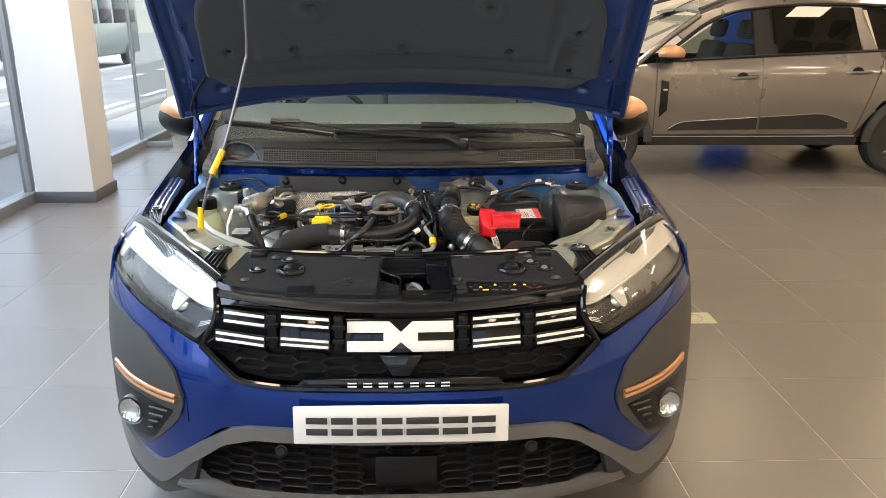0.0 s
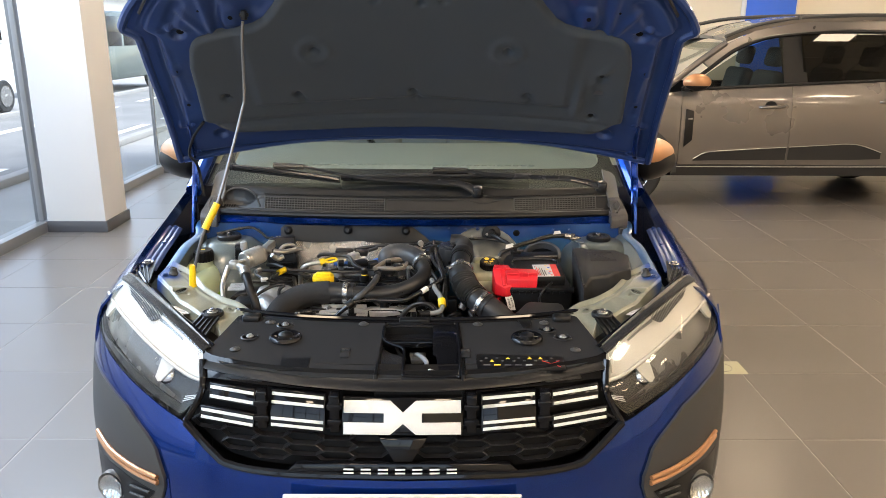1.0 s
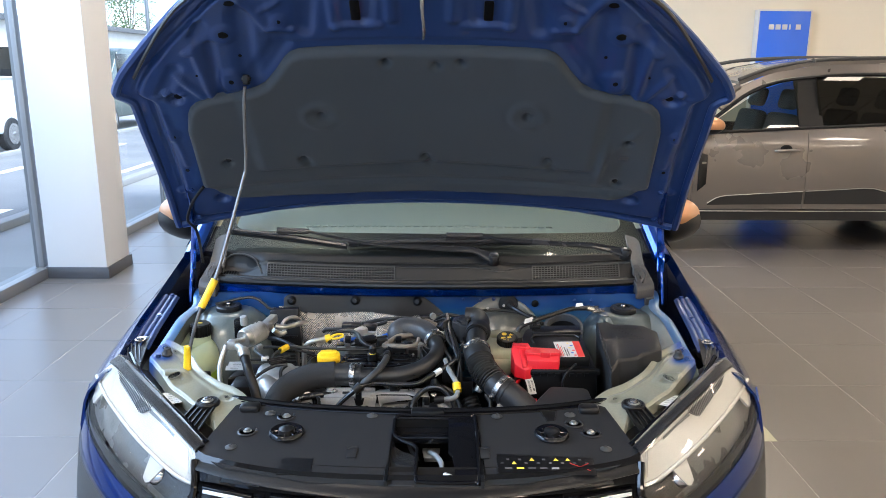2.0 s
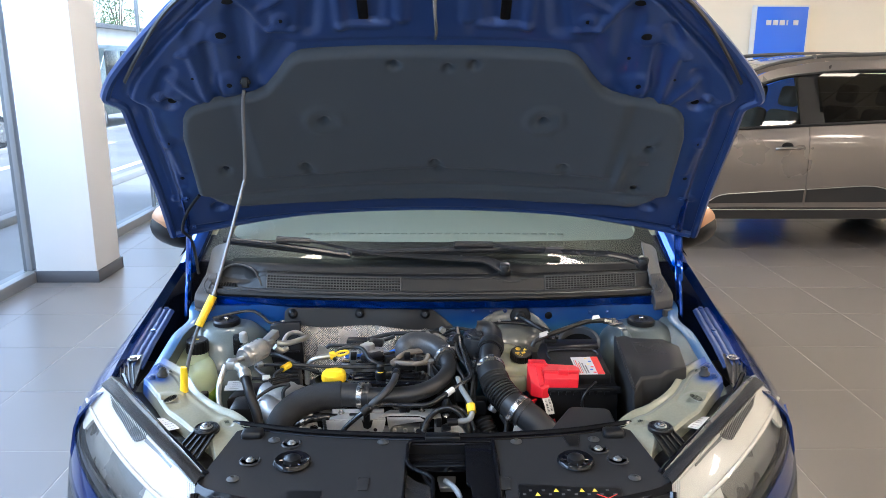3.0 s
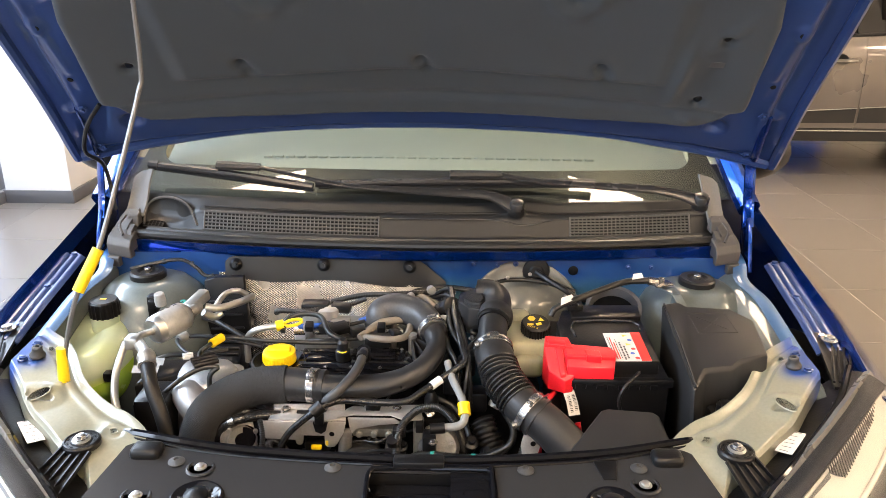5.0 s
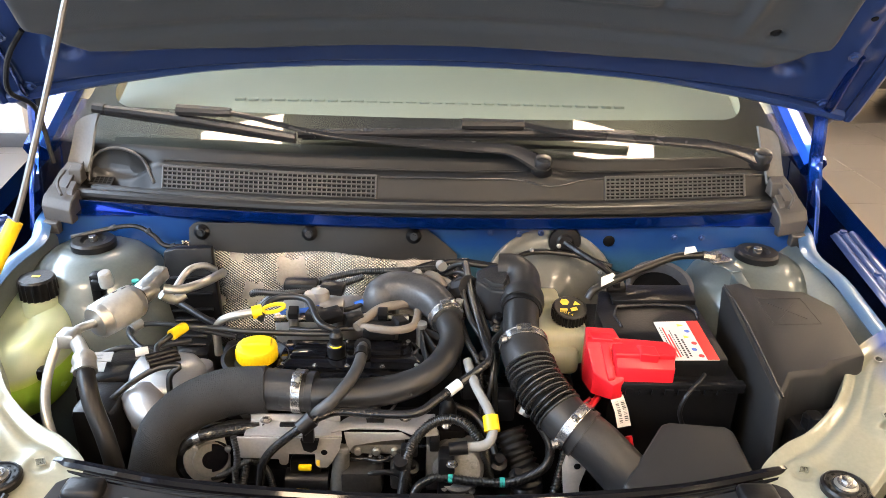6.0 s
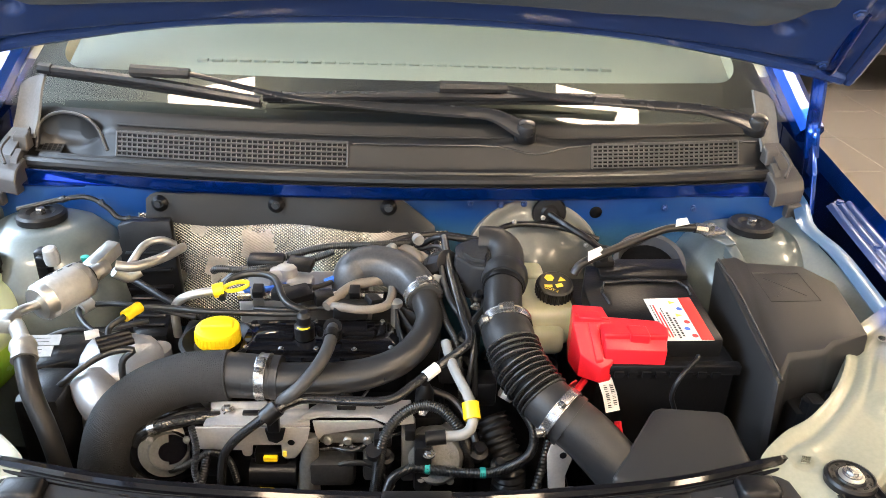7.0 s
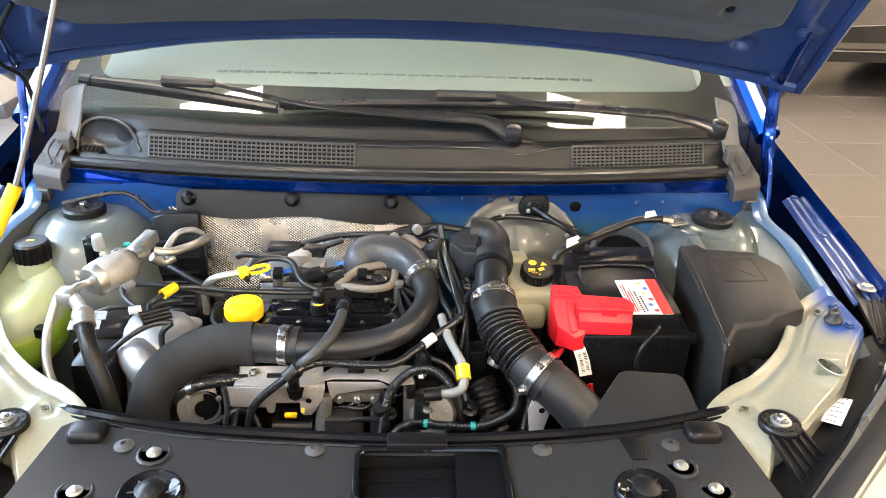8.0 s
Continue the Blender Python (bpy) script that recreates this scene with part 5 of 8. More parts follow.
def lattice(x0, x1, nx, ny):
    V, F = [], []
    def bar(a, b, w, ax):
        n = len(V)
        for p in (a, b):
            for dx, dz in ((-w, 0), (w, 0), (w, .0025), (-w, .0025)):
                V.append((p[0] + (dx if ax == 0 else 0), p[1] + (dx * .6 if ax else 0) - dz * .4, p[2] + (dx * .8 if ax else 0) + dz * .9))
        F.extend([(n, n + 1, n + 5, n + 4), (n + 1, n + 2, n + 6, n + 5), (n + 2, n + 3, n + 7, n + 6), (n + 3, n, n + 4, n + 7)])
    P = lambda x, t: (x, cowl_y(x) - .0225 + .0185 * t, .9645 + .0355 * t)
    for i in range(nx + 1):
        x = x0 + (x1 - x0) * i / nx
        bar(P(x, 0), P(x, 1), .0009, 0)
    for j in range(ny + 1):
        for i in range(nx):
            xa, xb = x0 + (x1 - x0) * i / nx, x0 + (x1 - x0) * (i + 1) / nx
            bar(P(xa, j / ny), P(xb, j / ny), .0010, 1)
    return V, F


for xa, xb, n, rows in ((-.495, -.098, 44, 5), (.326, .60, 29, 6)):
    # near-black backing close behind the lattice carries the shade of its holes
    g = part("air_grille", grid(lambda s, t: (xa + (xb - xa) * s, cowl_y(xa + (xb - xa) * s) - .0225 + .0185 * t, .964 + .0355 * t), 20, 1, -.0015), M["dark"], cowl, "air intake grille, near-black backing for the shade in its holes")
    part("lattice", lattice(xa, xb, n, rows), M["lattice"], g, "grey plastic square lattice", smooth=False)
    part("frame", join(*[tube([(x, cowl_y(x) - .0235 + .0205 * t, .9655 + .037 * t) for x, t in ln], .0022, 6, 1) for ln in ([(xa, 0), (xa, 1)], [(xb, 0), (xb, 1)])], *[tube([(x, cowl_y(x) - .0235 + .0205 * t, .9655 + .037 * t) for x in np.linspace(xa, xb, 8)], .002, 6, 1) for t in (0, 1)]), M["lattice"], g)
WELL = [(-.640, -.020, .968), (-.636, .004, 1.004), (-.610, .018, 1.020), (-.570, .018, 1.020), (-.535, .004, 1.006), (-.512, -.018, .972)]
part("well_lip", tube([(x, cowl_y(x) + dy, z) for x, dy, z in WELL], .0030, 8, 5), M["lattice"], cowl, "raised lip of the corner recess")
part("well_floor", grid(lambda s, t: (lambda p: (p[0] * (1 - .10 * t) - .0575 * t, cowl_y(p[0]) + p[1] * (1 - .9 * step(t, .1, 1)) + .010 * math.sin(3.14 * t) - .018 * t, p[2] * (1 - step(t, 0, .8)) + .958 * step(t, 0, .8) + .004 * noise.noise((p[0] * 30, t * 3, 2.0)) * t))(along(WELL, s)), 40, 20), M["cowl"], cowl, "grey corner recess", 60)
# small near-black boxes paint the shade of the corner grille's holes
for i in range(5):
    for j in range(3):
        x = -.634 + .0085 * i
        part("grille_hole", moved(box(-.0028, .0028, -.0022, .0022, 0, .0016), pose(x, cowl_y(x) - .020 + .0058 * j, .9655 + .0022 * j, 25)), M["dark"], cowl)
part("hole_plate", grid(lambda s, t: (-.640 + .046 * s, cowl_y(-.64 + .046 * s) - .026 + .022 * t, .9625 + .0085 * t), 4, 3, .0015), M["cowl"], cowl)
for sgn in (-1, 1):
    sm = (lambda q: q) if sgn > 0 else mirror
    part("end_cap", sm(join(
        prism([(.880, .922), (.878, .948), (.890, .962), (.925, .972), (.935, .960), (.930, .920)], .634, .690, lambda u, v, w: (w, u + .25 * (w - .63), v + .10 * (w - .66)), .002, 1),
        prism([(.915, .955), (.925, .972), (.952, .990), (.985, 1.000), (.995, .985), (.990, .945)], .660, .692, lambda u, v, w: (w - .35 * max(0, v - .965), u + .2 * (w - .63), v), .0015, 1),
        prism([(.900, .955), (.912, .972), (.935, .982), (.940, .958)], .640, .652, lambda u, v, w: (w, u + .2 * (w - .63), v), .001, 1),
        prism([(.952, .970), (.958, .996), (.975, 1.002), (.980, .972)], .640, .664, lambda u, v, w: (w, u, v), .002, 1),
        prism([(.876, .900), (.874, .922), (.892, .926), (.892, .900)], .662, .690, lambda u, v, w: (w, u + .2 * (w - .63), v), .0015, 1),
        tube([(.655, .902, .968), (.668, .922, .985), (.664, .950, .998)], .0028, 6, 3))), M["capgrey"], cowl, "moulded grey cowl end", 25)
    part("foam_tab", grid(lambda s, t: (sgn * (.642 + .048 * s - .018 * t + .003 * noise.noise((s * 2, t * 2, 3.0 + sgn))), .985 + .050 * t + .020 * math.sin(2.6 * s) * (1 - .5 * t) + .002 * noise.noise((s * 2, t * 2, 7.0)), .985 + .098 * t - .02 * s * s + .004 * noise.noise((s * 2, t * 1.5, 9.0))), 14, 16, .004), M["foam"], cowl, "grey felt tab at the pillar foot", 50)

# wipers
def wiper(name, pivot, mid, joint, arm, b0, b1, label):
    w = part(name, tube([pivot, mid, joint], [.019, .0125, .0105], 10, 6, squash=.5), M["wiper"], car, label)
    part("pivot_base", lathe([(.019, -.014), (.018, -.004), (.016, 0), (0, 0)], (pivot[0], pivot[1], pivot[2]), (0, -.35, 1), 24), M["plastic"], w)
    part("pivot_cap", lathe([(.017, .0), (.017, .010), (.014, .016), (.007, .018), (0, .018)], (pivot[0], pivot[1], pivot[2]), (0, -.35, 1), 24), M["wiper"], w, "round pivot cap")
    part("arm", tube([joint] + arm[:-1], [.0115, .0075, .0055, .005][:len(arm)], 8, 5, squash=.5), M["wiper"], w)
    part("adapter", tube([arm[-2], arm[-1]], [.010, .0115], 8, 1, squash=.8), M["wiper"], w, "blade adapter")
    a, b = Vector(b0), Vector(b1)
    drop = Vector((0, .006, -.010))
    bl = part("blade", join(tube([b0, tuple(a.lerp(b, .5) + Vector((0, 0, .004))), b1], .0085, 8, 6, squash=.7), tube([tuple(a + drop), tuple(a.lerp(b, .5) + drop), tuple(b + drop)], .005, 6, 6)), M["wiper"], w, "rubber wiper blade")
    part("blade_tip", tube([tuple(a + (a - b).normalized() * .006), tuple(a.lerp(b, .04))], .0105, 8, 1, squash=.8), M["cowl"], bl)


wiper("wiper", (.205, .942, 1.028), (.150, .958, 1.050), (.098, .960, 1.054), [(-.076, .962, 1.062), (-.201, .974, 1.070), (-.370, 1.010, 1.096), (-.470, 1.016, 1.098)], (-.628, 1.040, 1.092), (-.250, .990, 1.058), "black windscreen wiper with a long flat blade")
wiper("wiper", (.613, .962, 1.042), (.567, .972, 1.054), (.512, .977, 1.064), [(.263, .992, 1.075), (.174, 1.006, 1.086), (.058, 1.004, 1.086)], (-.240, 1.003, 1.062), (.385, 1.012, 1.070), "black windscreen wiper lying along the glass edge")

# bulkhead
def lip_y(x):
    return cowl_y(x) - .078


fw = part("bulkhead", grid(lambda s, t: (.68 * (2 * s - 1), .905 - .012 * math.sin(math.pi * t) + .004 * math.sin(31 * s) * t, .45 + .482 * t), 60, 24, .004), M["bulkhead"], car, "blue painted bulkhead", 60)
part("top_flange", grid(lambda s, t: (lambda x: (x, np.interp(t, (0, .35, .5, 1), (.900, lip_y(x) + .003, lip_y(x), lip_y(x) - .003)), np.interp(t, (0, .35, .5, 1), (.930, .9305, .934, .953))))(.665 * (2 * s - 1)), 40, 14, .003), M["blue"], fw, "blue upper flange", 60)
for x, z in ((.063, .922), (.112, .914), (.164, .913), (.204, .916), (.45, .912), (.50, .912)):
    bolt("stud", (x, .892, z), .004, M["blue_in"], fw, (0, -1, 0))
part("hole", lathe([(0, .001), (.009, .001), (.011, 0)], (.330, .891, .902), (0, -1, 0), 16), M["dark"], fw)
gm = part("grommet", lathe([(.0, .008), (.012, .008), (.016, .004), (.028, .003), (.030, 0)], (.249, .890, .900), (0, -1, .1), 22), M["rubber"], fw, "round black cable grommet")
part("grommet_cable", tube([(.249, .885, .900), (.275, .855, .892), (.31, .84, .875), (.33, .84, .86), (.36, .85, .85)], .006, 8), M["cable"], gm, "black cable")
def foil_pt(s, t):
    x = -.445 + .52 * s + .03 * t * (.5 - s)
    y = .884 - .035 * t - .006 * math.sin(9 * s + 2 * t) - .015 * math.sin(math.pi * s) * t - .012 * math.exp(-((s - .62) / .08) ** 2) * t
    z = .888 + .006 * math.sin(11 * s + 1) * (1 - t) - .018 * s - (.195 - .05 * s) * t
    k = 2 * math.pi / .0068
    fold = .011 * noise.noise((x * 7, z * 7, .5)) + .005 * noise.noise((x * 20, z * 20, 2.5)) + .0008 * noise.noise((x * 60, z * 60, 4.0))
    return (x, y - .00125 * (math.sin((x + 1.4 * z) * k) + math.sin((x - 1.4 * z) * k)) * .5 - fold, z)


hs = part("heat_shield", grid(foil_pt, 420, 170), M["foil"], car, "embossed silver heat shield foil", 80)
part("felt_edge", grid(lambda s, t: (lambda x: (x, .884 - .010 * t - .004 * math.sin(12 * s), (.929 - .056 * max(0, (x + .02) / .072) ** 1.2 if x > -.02 else .929) * (1 - t) + t * (.882 + .005 * math.sin(11 * s + 2) - .016 * s) - .012 * max(0, -(x + .418) / .012) * (1 - t)))(-.430 + .482 * s), 60, 8, .005), M["matte"], hs, "black felt upper edge", 60)
for x, z in ((-.405, .913), (-.214, .914), (-.027, .912)):
    part("clip", join(lathe([(.0, .007), (.007, .007), (.012, .002), (.014, 0)], (x, .875, z), (0, -1, .25), 18), lathe([(.0045, .007), (.0045, .012), (0, .012)], (x, .875, z), (0, -1, .25), 10)), M["plastic"], hs, "round black push clip")
part("harness", join(tube([(-.63, .86, .905), (-.56, .875, .918), (-.52, .878, .920), (-.49, .872, .905), (-.47, .865, .890), (-.43, .862, .888), (-.41, .85, .87)], .0044, 8), *[lathe([(.0055, -.004), (.006, 0), (.0055, .004)], q, (1, .2, .3), 10) for q in ((-.56, .875, .918), (-.50, .876, .912), (-.455, .863, .889))]), M["cable"], fw, "black taped wiring harness")

# strut towers and inner wings
for sgn in (-1, 1):
    sm = (lambda s: s) if sgn > 0 else mirror
    tw = part("strut_tower", sm(lathe([(.19, .58), (.165, .70), (.135, .80), (.105, .860), (.075, .885), (.050, .892), (.0, .892)], (.588, .852, 0), n=36)), M["tower"], car, "pale primer strut tower with blue overspray", 60)
    part("top_ring", sm(lathe([(.016, .006), (.022, .010), (.034, .010), (.038, .006), (.038, -.004), (.030, -.006)], (.588, .850, .897), n=28)), M["rubber"], tw, "black rubber strut ring")
    bolt("strut_bolt", (sgn * .588, .850, .895), .008, M["steel"], tw, h=.018)
    prof = [(.44, .40), (.47, .60), (.52, .72), (.60, .80), (.655, .845), (.668, .865), (.690, .868), (.700, .80)] if sgn > 0 else [(.60, .40), (.64, .60), (.68, .72), (.682, .80), (.680, .845), (.682, .865), (.692, .868), (.700, .80)]
    iw = part("inner_wing", sm(grid(lambda s, t: (along(prof, t)[0] + .012 * math.sin(4 * s), .34 + .60 * s, along(prof, t)[1] + (.05 * max(0, s - .45) / .55 - .05 * max(0, .25 - s) * 4) * t), 30, 24, .004)), M["tower"], car, "pale primer inner wing with blue overspray", 50)
    part("rail_flange", sm(grid(lambda s, t: (.668 + .030 * t + .015 * s - .02 * math.exp(-((s - .72) / .12) ** 2), .52 + .43 * s, .868 + .058 * s + .004 * math.sin(3.1 * t)), 20, 6, .003)), M["rail"], iw, "blue tinged rail flange", 50)
    # near-black sheet stands for the shade in the gap between rail and wing
    part("trench", sm(grid(lambda s, t: (.69 + .12 * t, .47 + .58 * s, .74 + .04 * s), 6, 3, .004)), M["dark"], iw, "near-black sheet for the shade in the gap")
    # wing stay with ribs
    stay = part("wing_stay", sm(join(grid(lambda s, t: (.742 + .040 * s - .040 * t, .635 - .175 * t, .886 - .014 * t), 8, 8, .006), *[tube([(.746 + .010 * k - .0, .57, .888), (.712 + .010 * k - .010, .465, .878)], .0022, 6, 1) for k in range(4)])), M["plastic"], car, "ribbed black wing stay")
    bolt("stay_bolt", (sgn * .755, .600, .888), .010, M["steel"], stay, h=.008)

# front panel ends: pale pressed brackets
BR_IN = spline([(.424, .240, .785), (.421, .287, .815), (.406, .325, .832), (.410, .352, .838), (.449, .383, .846), (.488, .404, .851), (.534, .443, .857), (.566, .480, .863), (.618, .557, .874), (.684, .602, .888)], 6)
BR_OUT = spline([(.452, .235, .785), (.464, .262, .812), (.474, .280, .825), (.480, .290, .831), (.497, .294, .838), (.520, .304, .845), (.560, .340, .853), (.608, .382, .860), (.645, .430, .871), (.685, .478, .880)], 6)


def bracket_pt(s, t):
    i = min(int(s * 54), 53)
    q = s * 54 - i
    x, y, z = (1 - t) * ((1 - q) * BR_IN[i] + q * BR_IN[i + 1]) + t * ((1 - q) * BR_OUT[i] + q * BR_OUT[i + 1])
    back = step(s, .30, .45)
    z += back * (.003 * math.exp(-(t / .05) ** 2) - .0040 * math.exp(-((t - .13) / .05) ** 2) + .0025 * math.exp(-((t - .27) / .06) ** 2))
    z += .006 * step(s, .72, .80) * step(t, .30, .38) - .007 * step(t, .93, 1)
    z += .004 * (1 - step(math.hypot((x - .600) * .8, y - .408), .022, .036)) - .003 * (1 - step(math.hypot(x - .456, y - .347), .010, .018))
    z -= .005 * math.exp(-((s - .52) / .06) ** 2) * math.sin(math.pi * t) + .003 * math.exp(-((s - .22) / .07) ** 2) * math.sin(math.pi * t)
    z -= .006 * (1 - step(math.hypot((x - .599) / .021, (y - .405) / .0095), .85, 1.05))
    return (x, y, z + .0008 * noise.noise((x * 25, y * 25, 3.0)))


def bracket_at(x, y, turn):
    """A pose lying on the bracket's top at (x, y)."""
    i, j, span = .5, .5, .5
    for n in (24, 8, 8, 8):
        i, j = min(((min(1, max(0, i + span * (2 * a / n - 1))), min(1, max(0, j + span * (2 * b / n - 1)))) for a in range(n + 1) for b in range(n + 1)), key=lambda q: math.hypot(bracket_pt(*q)[0] - x, bracket_pt(*q)[1] - y))
        span /= 5
    p = Vector(bracket_pt(i, j))
    a = Vector(bracket_pt(min(i + .03, 1), j)) - Vector(bracket_pt(max(i - .03, 0), j))
    b = Vector(bracket_pt(i, min(j + .05, 1))) - Vector(bracket_pt(i, max(j - .05, 0)))
    n = a.cross(b).normalized()
    n = n if n.z > 0 else -n
    return Matrix.Translation(p + n * .0018) @ n.to_track_quat("Z", "Y").to_matrix().to_4x4() @ pose(0, 0, 0, 0, 0, turn)


for sgn in (-1, 1):
    sm = (lambda s: s) if sgn > 0 else mirror
    br = part("front_bracket", sm(join(grid(bracket_pt, 110, 44, .002), grid(lambda s, t: tuple(np.array(bracket_pt(s, 1)) + np.array((.003 * t, -.003 * t, -.028 * t))), 60, 4, .002), grid(lambda s, t: tuple(np.array(bracket_pt(.30 + .70 * s, 0)) + np.array((-.003 * t, .004 * t, -.05 * t))), 60, 4, .002))), M["bracket"], car, "pale primer pressed bracket with blue overspray", 60)
    # uncut sheet: near-black discs put the openings' shade into colour
    for nm, at, rx, ry, turn, lb in (("oval_hole", (.599, .405), .019, .0078, -6, "near-black oval for the shade of an opening"), ("square_hole", (.456, .347), .0078, .0052, 25, "near-black square for the shade of an opening"), ("small_hole", (.642, .533), .0075, .0042, 10, "near-black oval for the shade of a slot")):
        m = bracket_at(*at, turn) @ Matrix.Translation((0, 0, .0062 if nm == "oval_hole" else .0026)) @ Matrix.Diagonal((rx, ry, 1, 1))
        n = 4 if nm == "square_hole" else 26
        hole = part(nm, sm(moved(lathe([(0, .0), (1.0, .0)], n=n), m)), M["dark"], br, lb)
        part("rolled_edge", sm(moved(lathe([(.99, .0), (1.01, .0009), (1.10, .0011), (1.22, 0)], n=n), m)), M["bracket"], hole)
    for bx, by in ((.668, .538), (.668, .490)):
        part("bracket_bolt", sm(moved(lathe([(.009, 0), (.009, .002), (.0065, .003), (.0065, .006), (0, .007)], n=6), bracket_at(bx, by, 0))), M["blue_in"], br)
    part("bump_stop", sm(moved(lathe([(.0125, 0), (.0130, .004), (.0100, .008), (.0085, .012), (.0085, .018), (.0065, .020), (.004, .020), (.003, .015), (0, .015)], n=24), bracket_at(.650, .505, 0))), M["greyhose"], br, "grey-black rubber bump stop")
    # headlight ear: slotted ring with its bolt, ribbed arm running down to the lamp
    A, B, C, D = (np.array(q) for q in ((.470, .297, .838), (.512, .306, .843), (.497, .236, .802), (.548, .268, .812)))
    arm = lambda u, v: (1 - u) * ((1 - v) * A + v * C) + u * ((1 - v) * B + v * D)
    ear = part("lamp_ear", sm(join(lathe([(.027, -.006), (.0275, .001), (.0255, .004), (.0235, .0045), (.0225, .0025), (.016, .0025), (.015, .004), (0, .004)], (.492, .316, .843), n=36), grid(lambda s, t: tuple(arm(s, 1.25 * t)), 4, 6, .003))), M["plastic"], car, "ribbed black headlight ear")
    for k in range(5):
        part("rib", sm(grid(lambda s, t, k=k: tuple(arm(.02 + .24 * k, .06 + 1.2 * s) + np.array((0, 0, .007 * t * (1 - .4 * s)))), 6, 1, .0028)), M["plastic"], ear)
    for k in range(10):
        a = k * math.pi / 5
        part("ring_slot", sm(moved(box(-.002, .002, -.0011, .0011, 0, .0006), pose(.492 + .0195 * math.cos(a), .316 + .0195 * math.sin(a), .8456, 0, 0, math.degrees(a) + 90))), M["dark"], ear)
    part("washer", sm(lathe([(.0135, 0), (.0135, .001), (.0095, .0035), (0, .0035)], (.492, .316, .847), n=24)), M["alu"], ear, "bright conical washer")
    bolt("ear_bolt", (sgn * .492, .316, .850), .0070, M["steel"], ear, h=.006)
    lab = part("lamp_label", sm(prism([(.556, .331), (.577, .318), (.621, .370), (.599, .380)], .0, .0008, lambda u, v, w: (u, v, .837 + .06 * (u - .588) + w))), M["paper"], ear, "white label with small print")
    for k in range(6):
        o = np.array((.5635 + .004 * k * .5, .3325 + .0045 * k * .6)) + np.array((.0052, .0062)) * k
        part("label_line", sm(prism([tuple(o), tuple(o + np.array((.010 + .002 * (k % 3), -.0062))), tuple(o + np.array((.0105 + .002 * (k % 3), -.0057))), tuple(o + np.array((.0005, .0005)))], .0008, .0011, lambda u, v, w: (u, v, .837 + .06 * (u - .588) + w))), M["ink"], lab)
    part("lamp_rail", sm(join(tube([(.552, .250, .829), (.600, .296, .839), (.655, .362, .849), (.692, .425, .856), (.728, .492, .862)], .0055, 8, 5, squash=.8), *[moved(box(-.006, .006, -.009, .009, -.004, .007, .002), pose(x, y, z, 0, 0, r)) for x, y, z, r in ((.585, .280, .837, 45), (.640, .343, .847, 50), (.690, .420, .856, 60))])), M["plastic"], ear, "black rail with clips along the lamp")
    part("lamp_housing", sm(grid(lambda s, t: tuple((1 - t) * along([(.455, .182, .785), (.525, .226, .815), (.590, .279, .836), (.680, .383, .858), (.735, .50, .868)], s) + t * along([(.41, .19, .74), (.46, .26, .79), (.53, .318, .808), (.60, .385, .820), (.68, .50, .83)], s)), 20, 6, .006)), M["plastic"], car, "black headlight housing top", 50)

# slam panel cover
def cover_z(y):
    return .786 + .158 * (y - .03)


REAR_X, REAR_Y = (-.425, -.25, -.058, .035, .128, .27, .42), (.344, .312, .298, .296, .299, .312, .342)
FRONT_X, FRONT_Y = (-.470, -.40, -.22, -.058, .035, .128, .22, .40, .472), (.150, .105, .062, .050, .048, .053, .062, .108, .152)


def slam_sheet():
    """The cover in one sheet, open over the latch pocket."""
    xs = list(np.linspace(-1, -.1368, 26)) + list(np.linspace(-.1368, .302, 13))[1:] + list(np.linspace(.302, 1, 22))[1:]
    top, low = [], []
    rows = 3, 12, 3
    for u in xs:
        xr, xf = u * .424, u * .471
        yr, yf = np.interp(xr, REAR_X, REAR_Y), np.interp(xf, FRONT_X, FRONT_Y)
        ys = list(np.linspace(yr, yr - .016, rows[0] + 1)) + list(np.linspace(yr - .016, yf + .014, rows[1] + 1))[1:] + list(np.linspace(yf + .014, yf, rows[2] + 1))[1:]
        for y in ys:
            x = xr + (xf - xr) * (yr - y) / (yr - yf)
            z = cover_z(y) - .12 * max(0, abs(x) - .40) * max(0, .25 - y)
            top.append((x, y, z))
            low.append((x, y, z - .005))
    m, n = sum(rows) + 1, len(xs)
    keep = {(i, j) for i in range(n - 1) for j in range(m - 1) if not (25 <= i < 37 and rows[0] <= j < rows[0] + rows[1])}
    F, k = [], len(top)
    for i, j in keep:
        q = [i * m + j, (i + 1) * m + j, (i + 1) * m + j + 1, i * m + j + 1]
        F += [tuple(q), tuple(k + e for e in reversed(q))]
        for (di, dj), (a, b) in (((-1, 0), (3, 0)), ((1, 0), (1, 2)), ((0, -1), (0, 1)), ((0, 1), (2, 3))):
            if (i + di, j + dj) not in keep:
                F.append((q[b], q[a], q[a] + k, q[b] + k))
    return top + low, F


cov = part("slam_cover", slam_sheet(), M["satin"], car, "satin black slam panel cover", 40)
part("front_lip", grid(lambda s, t: (lambda x: (x, .048 + .42 * x * x + (.012 - .012 * math.cos(3.1 * t)) * -1.0 + .0, cover_z(.048 + .42 * x * x) - .016 * t))(.465 * (2 * s - 1)), 30, 4, .004), M["plastic"], cov, "black front lip")
part("rear_seal", tube([(-.440, .358, .829), (-.425, .350, .836), (-.25, .316, .833), (.035, .300, .831), (.27, .316, .833), (.42, .348, .836), (.438, .358, .829)], .007, 8), M["gloss"], cov, "shiny black rubber edge seal")
part("seal_bead", tube([(-.44, .350, .8345), (-.415, .337, .8330), (-.25, .304, .8305), (.035, .289, .8285), (.27, .304, .8305), (.41, .335, .8330), (.44, .350, .8345)], .0030, 8), M["gloss"], cov, "thin moulded edge bead")
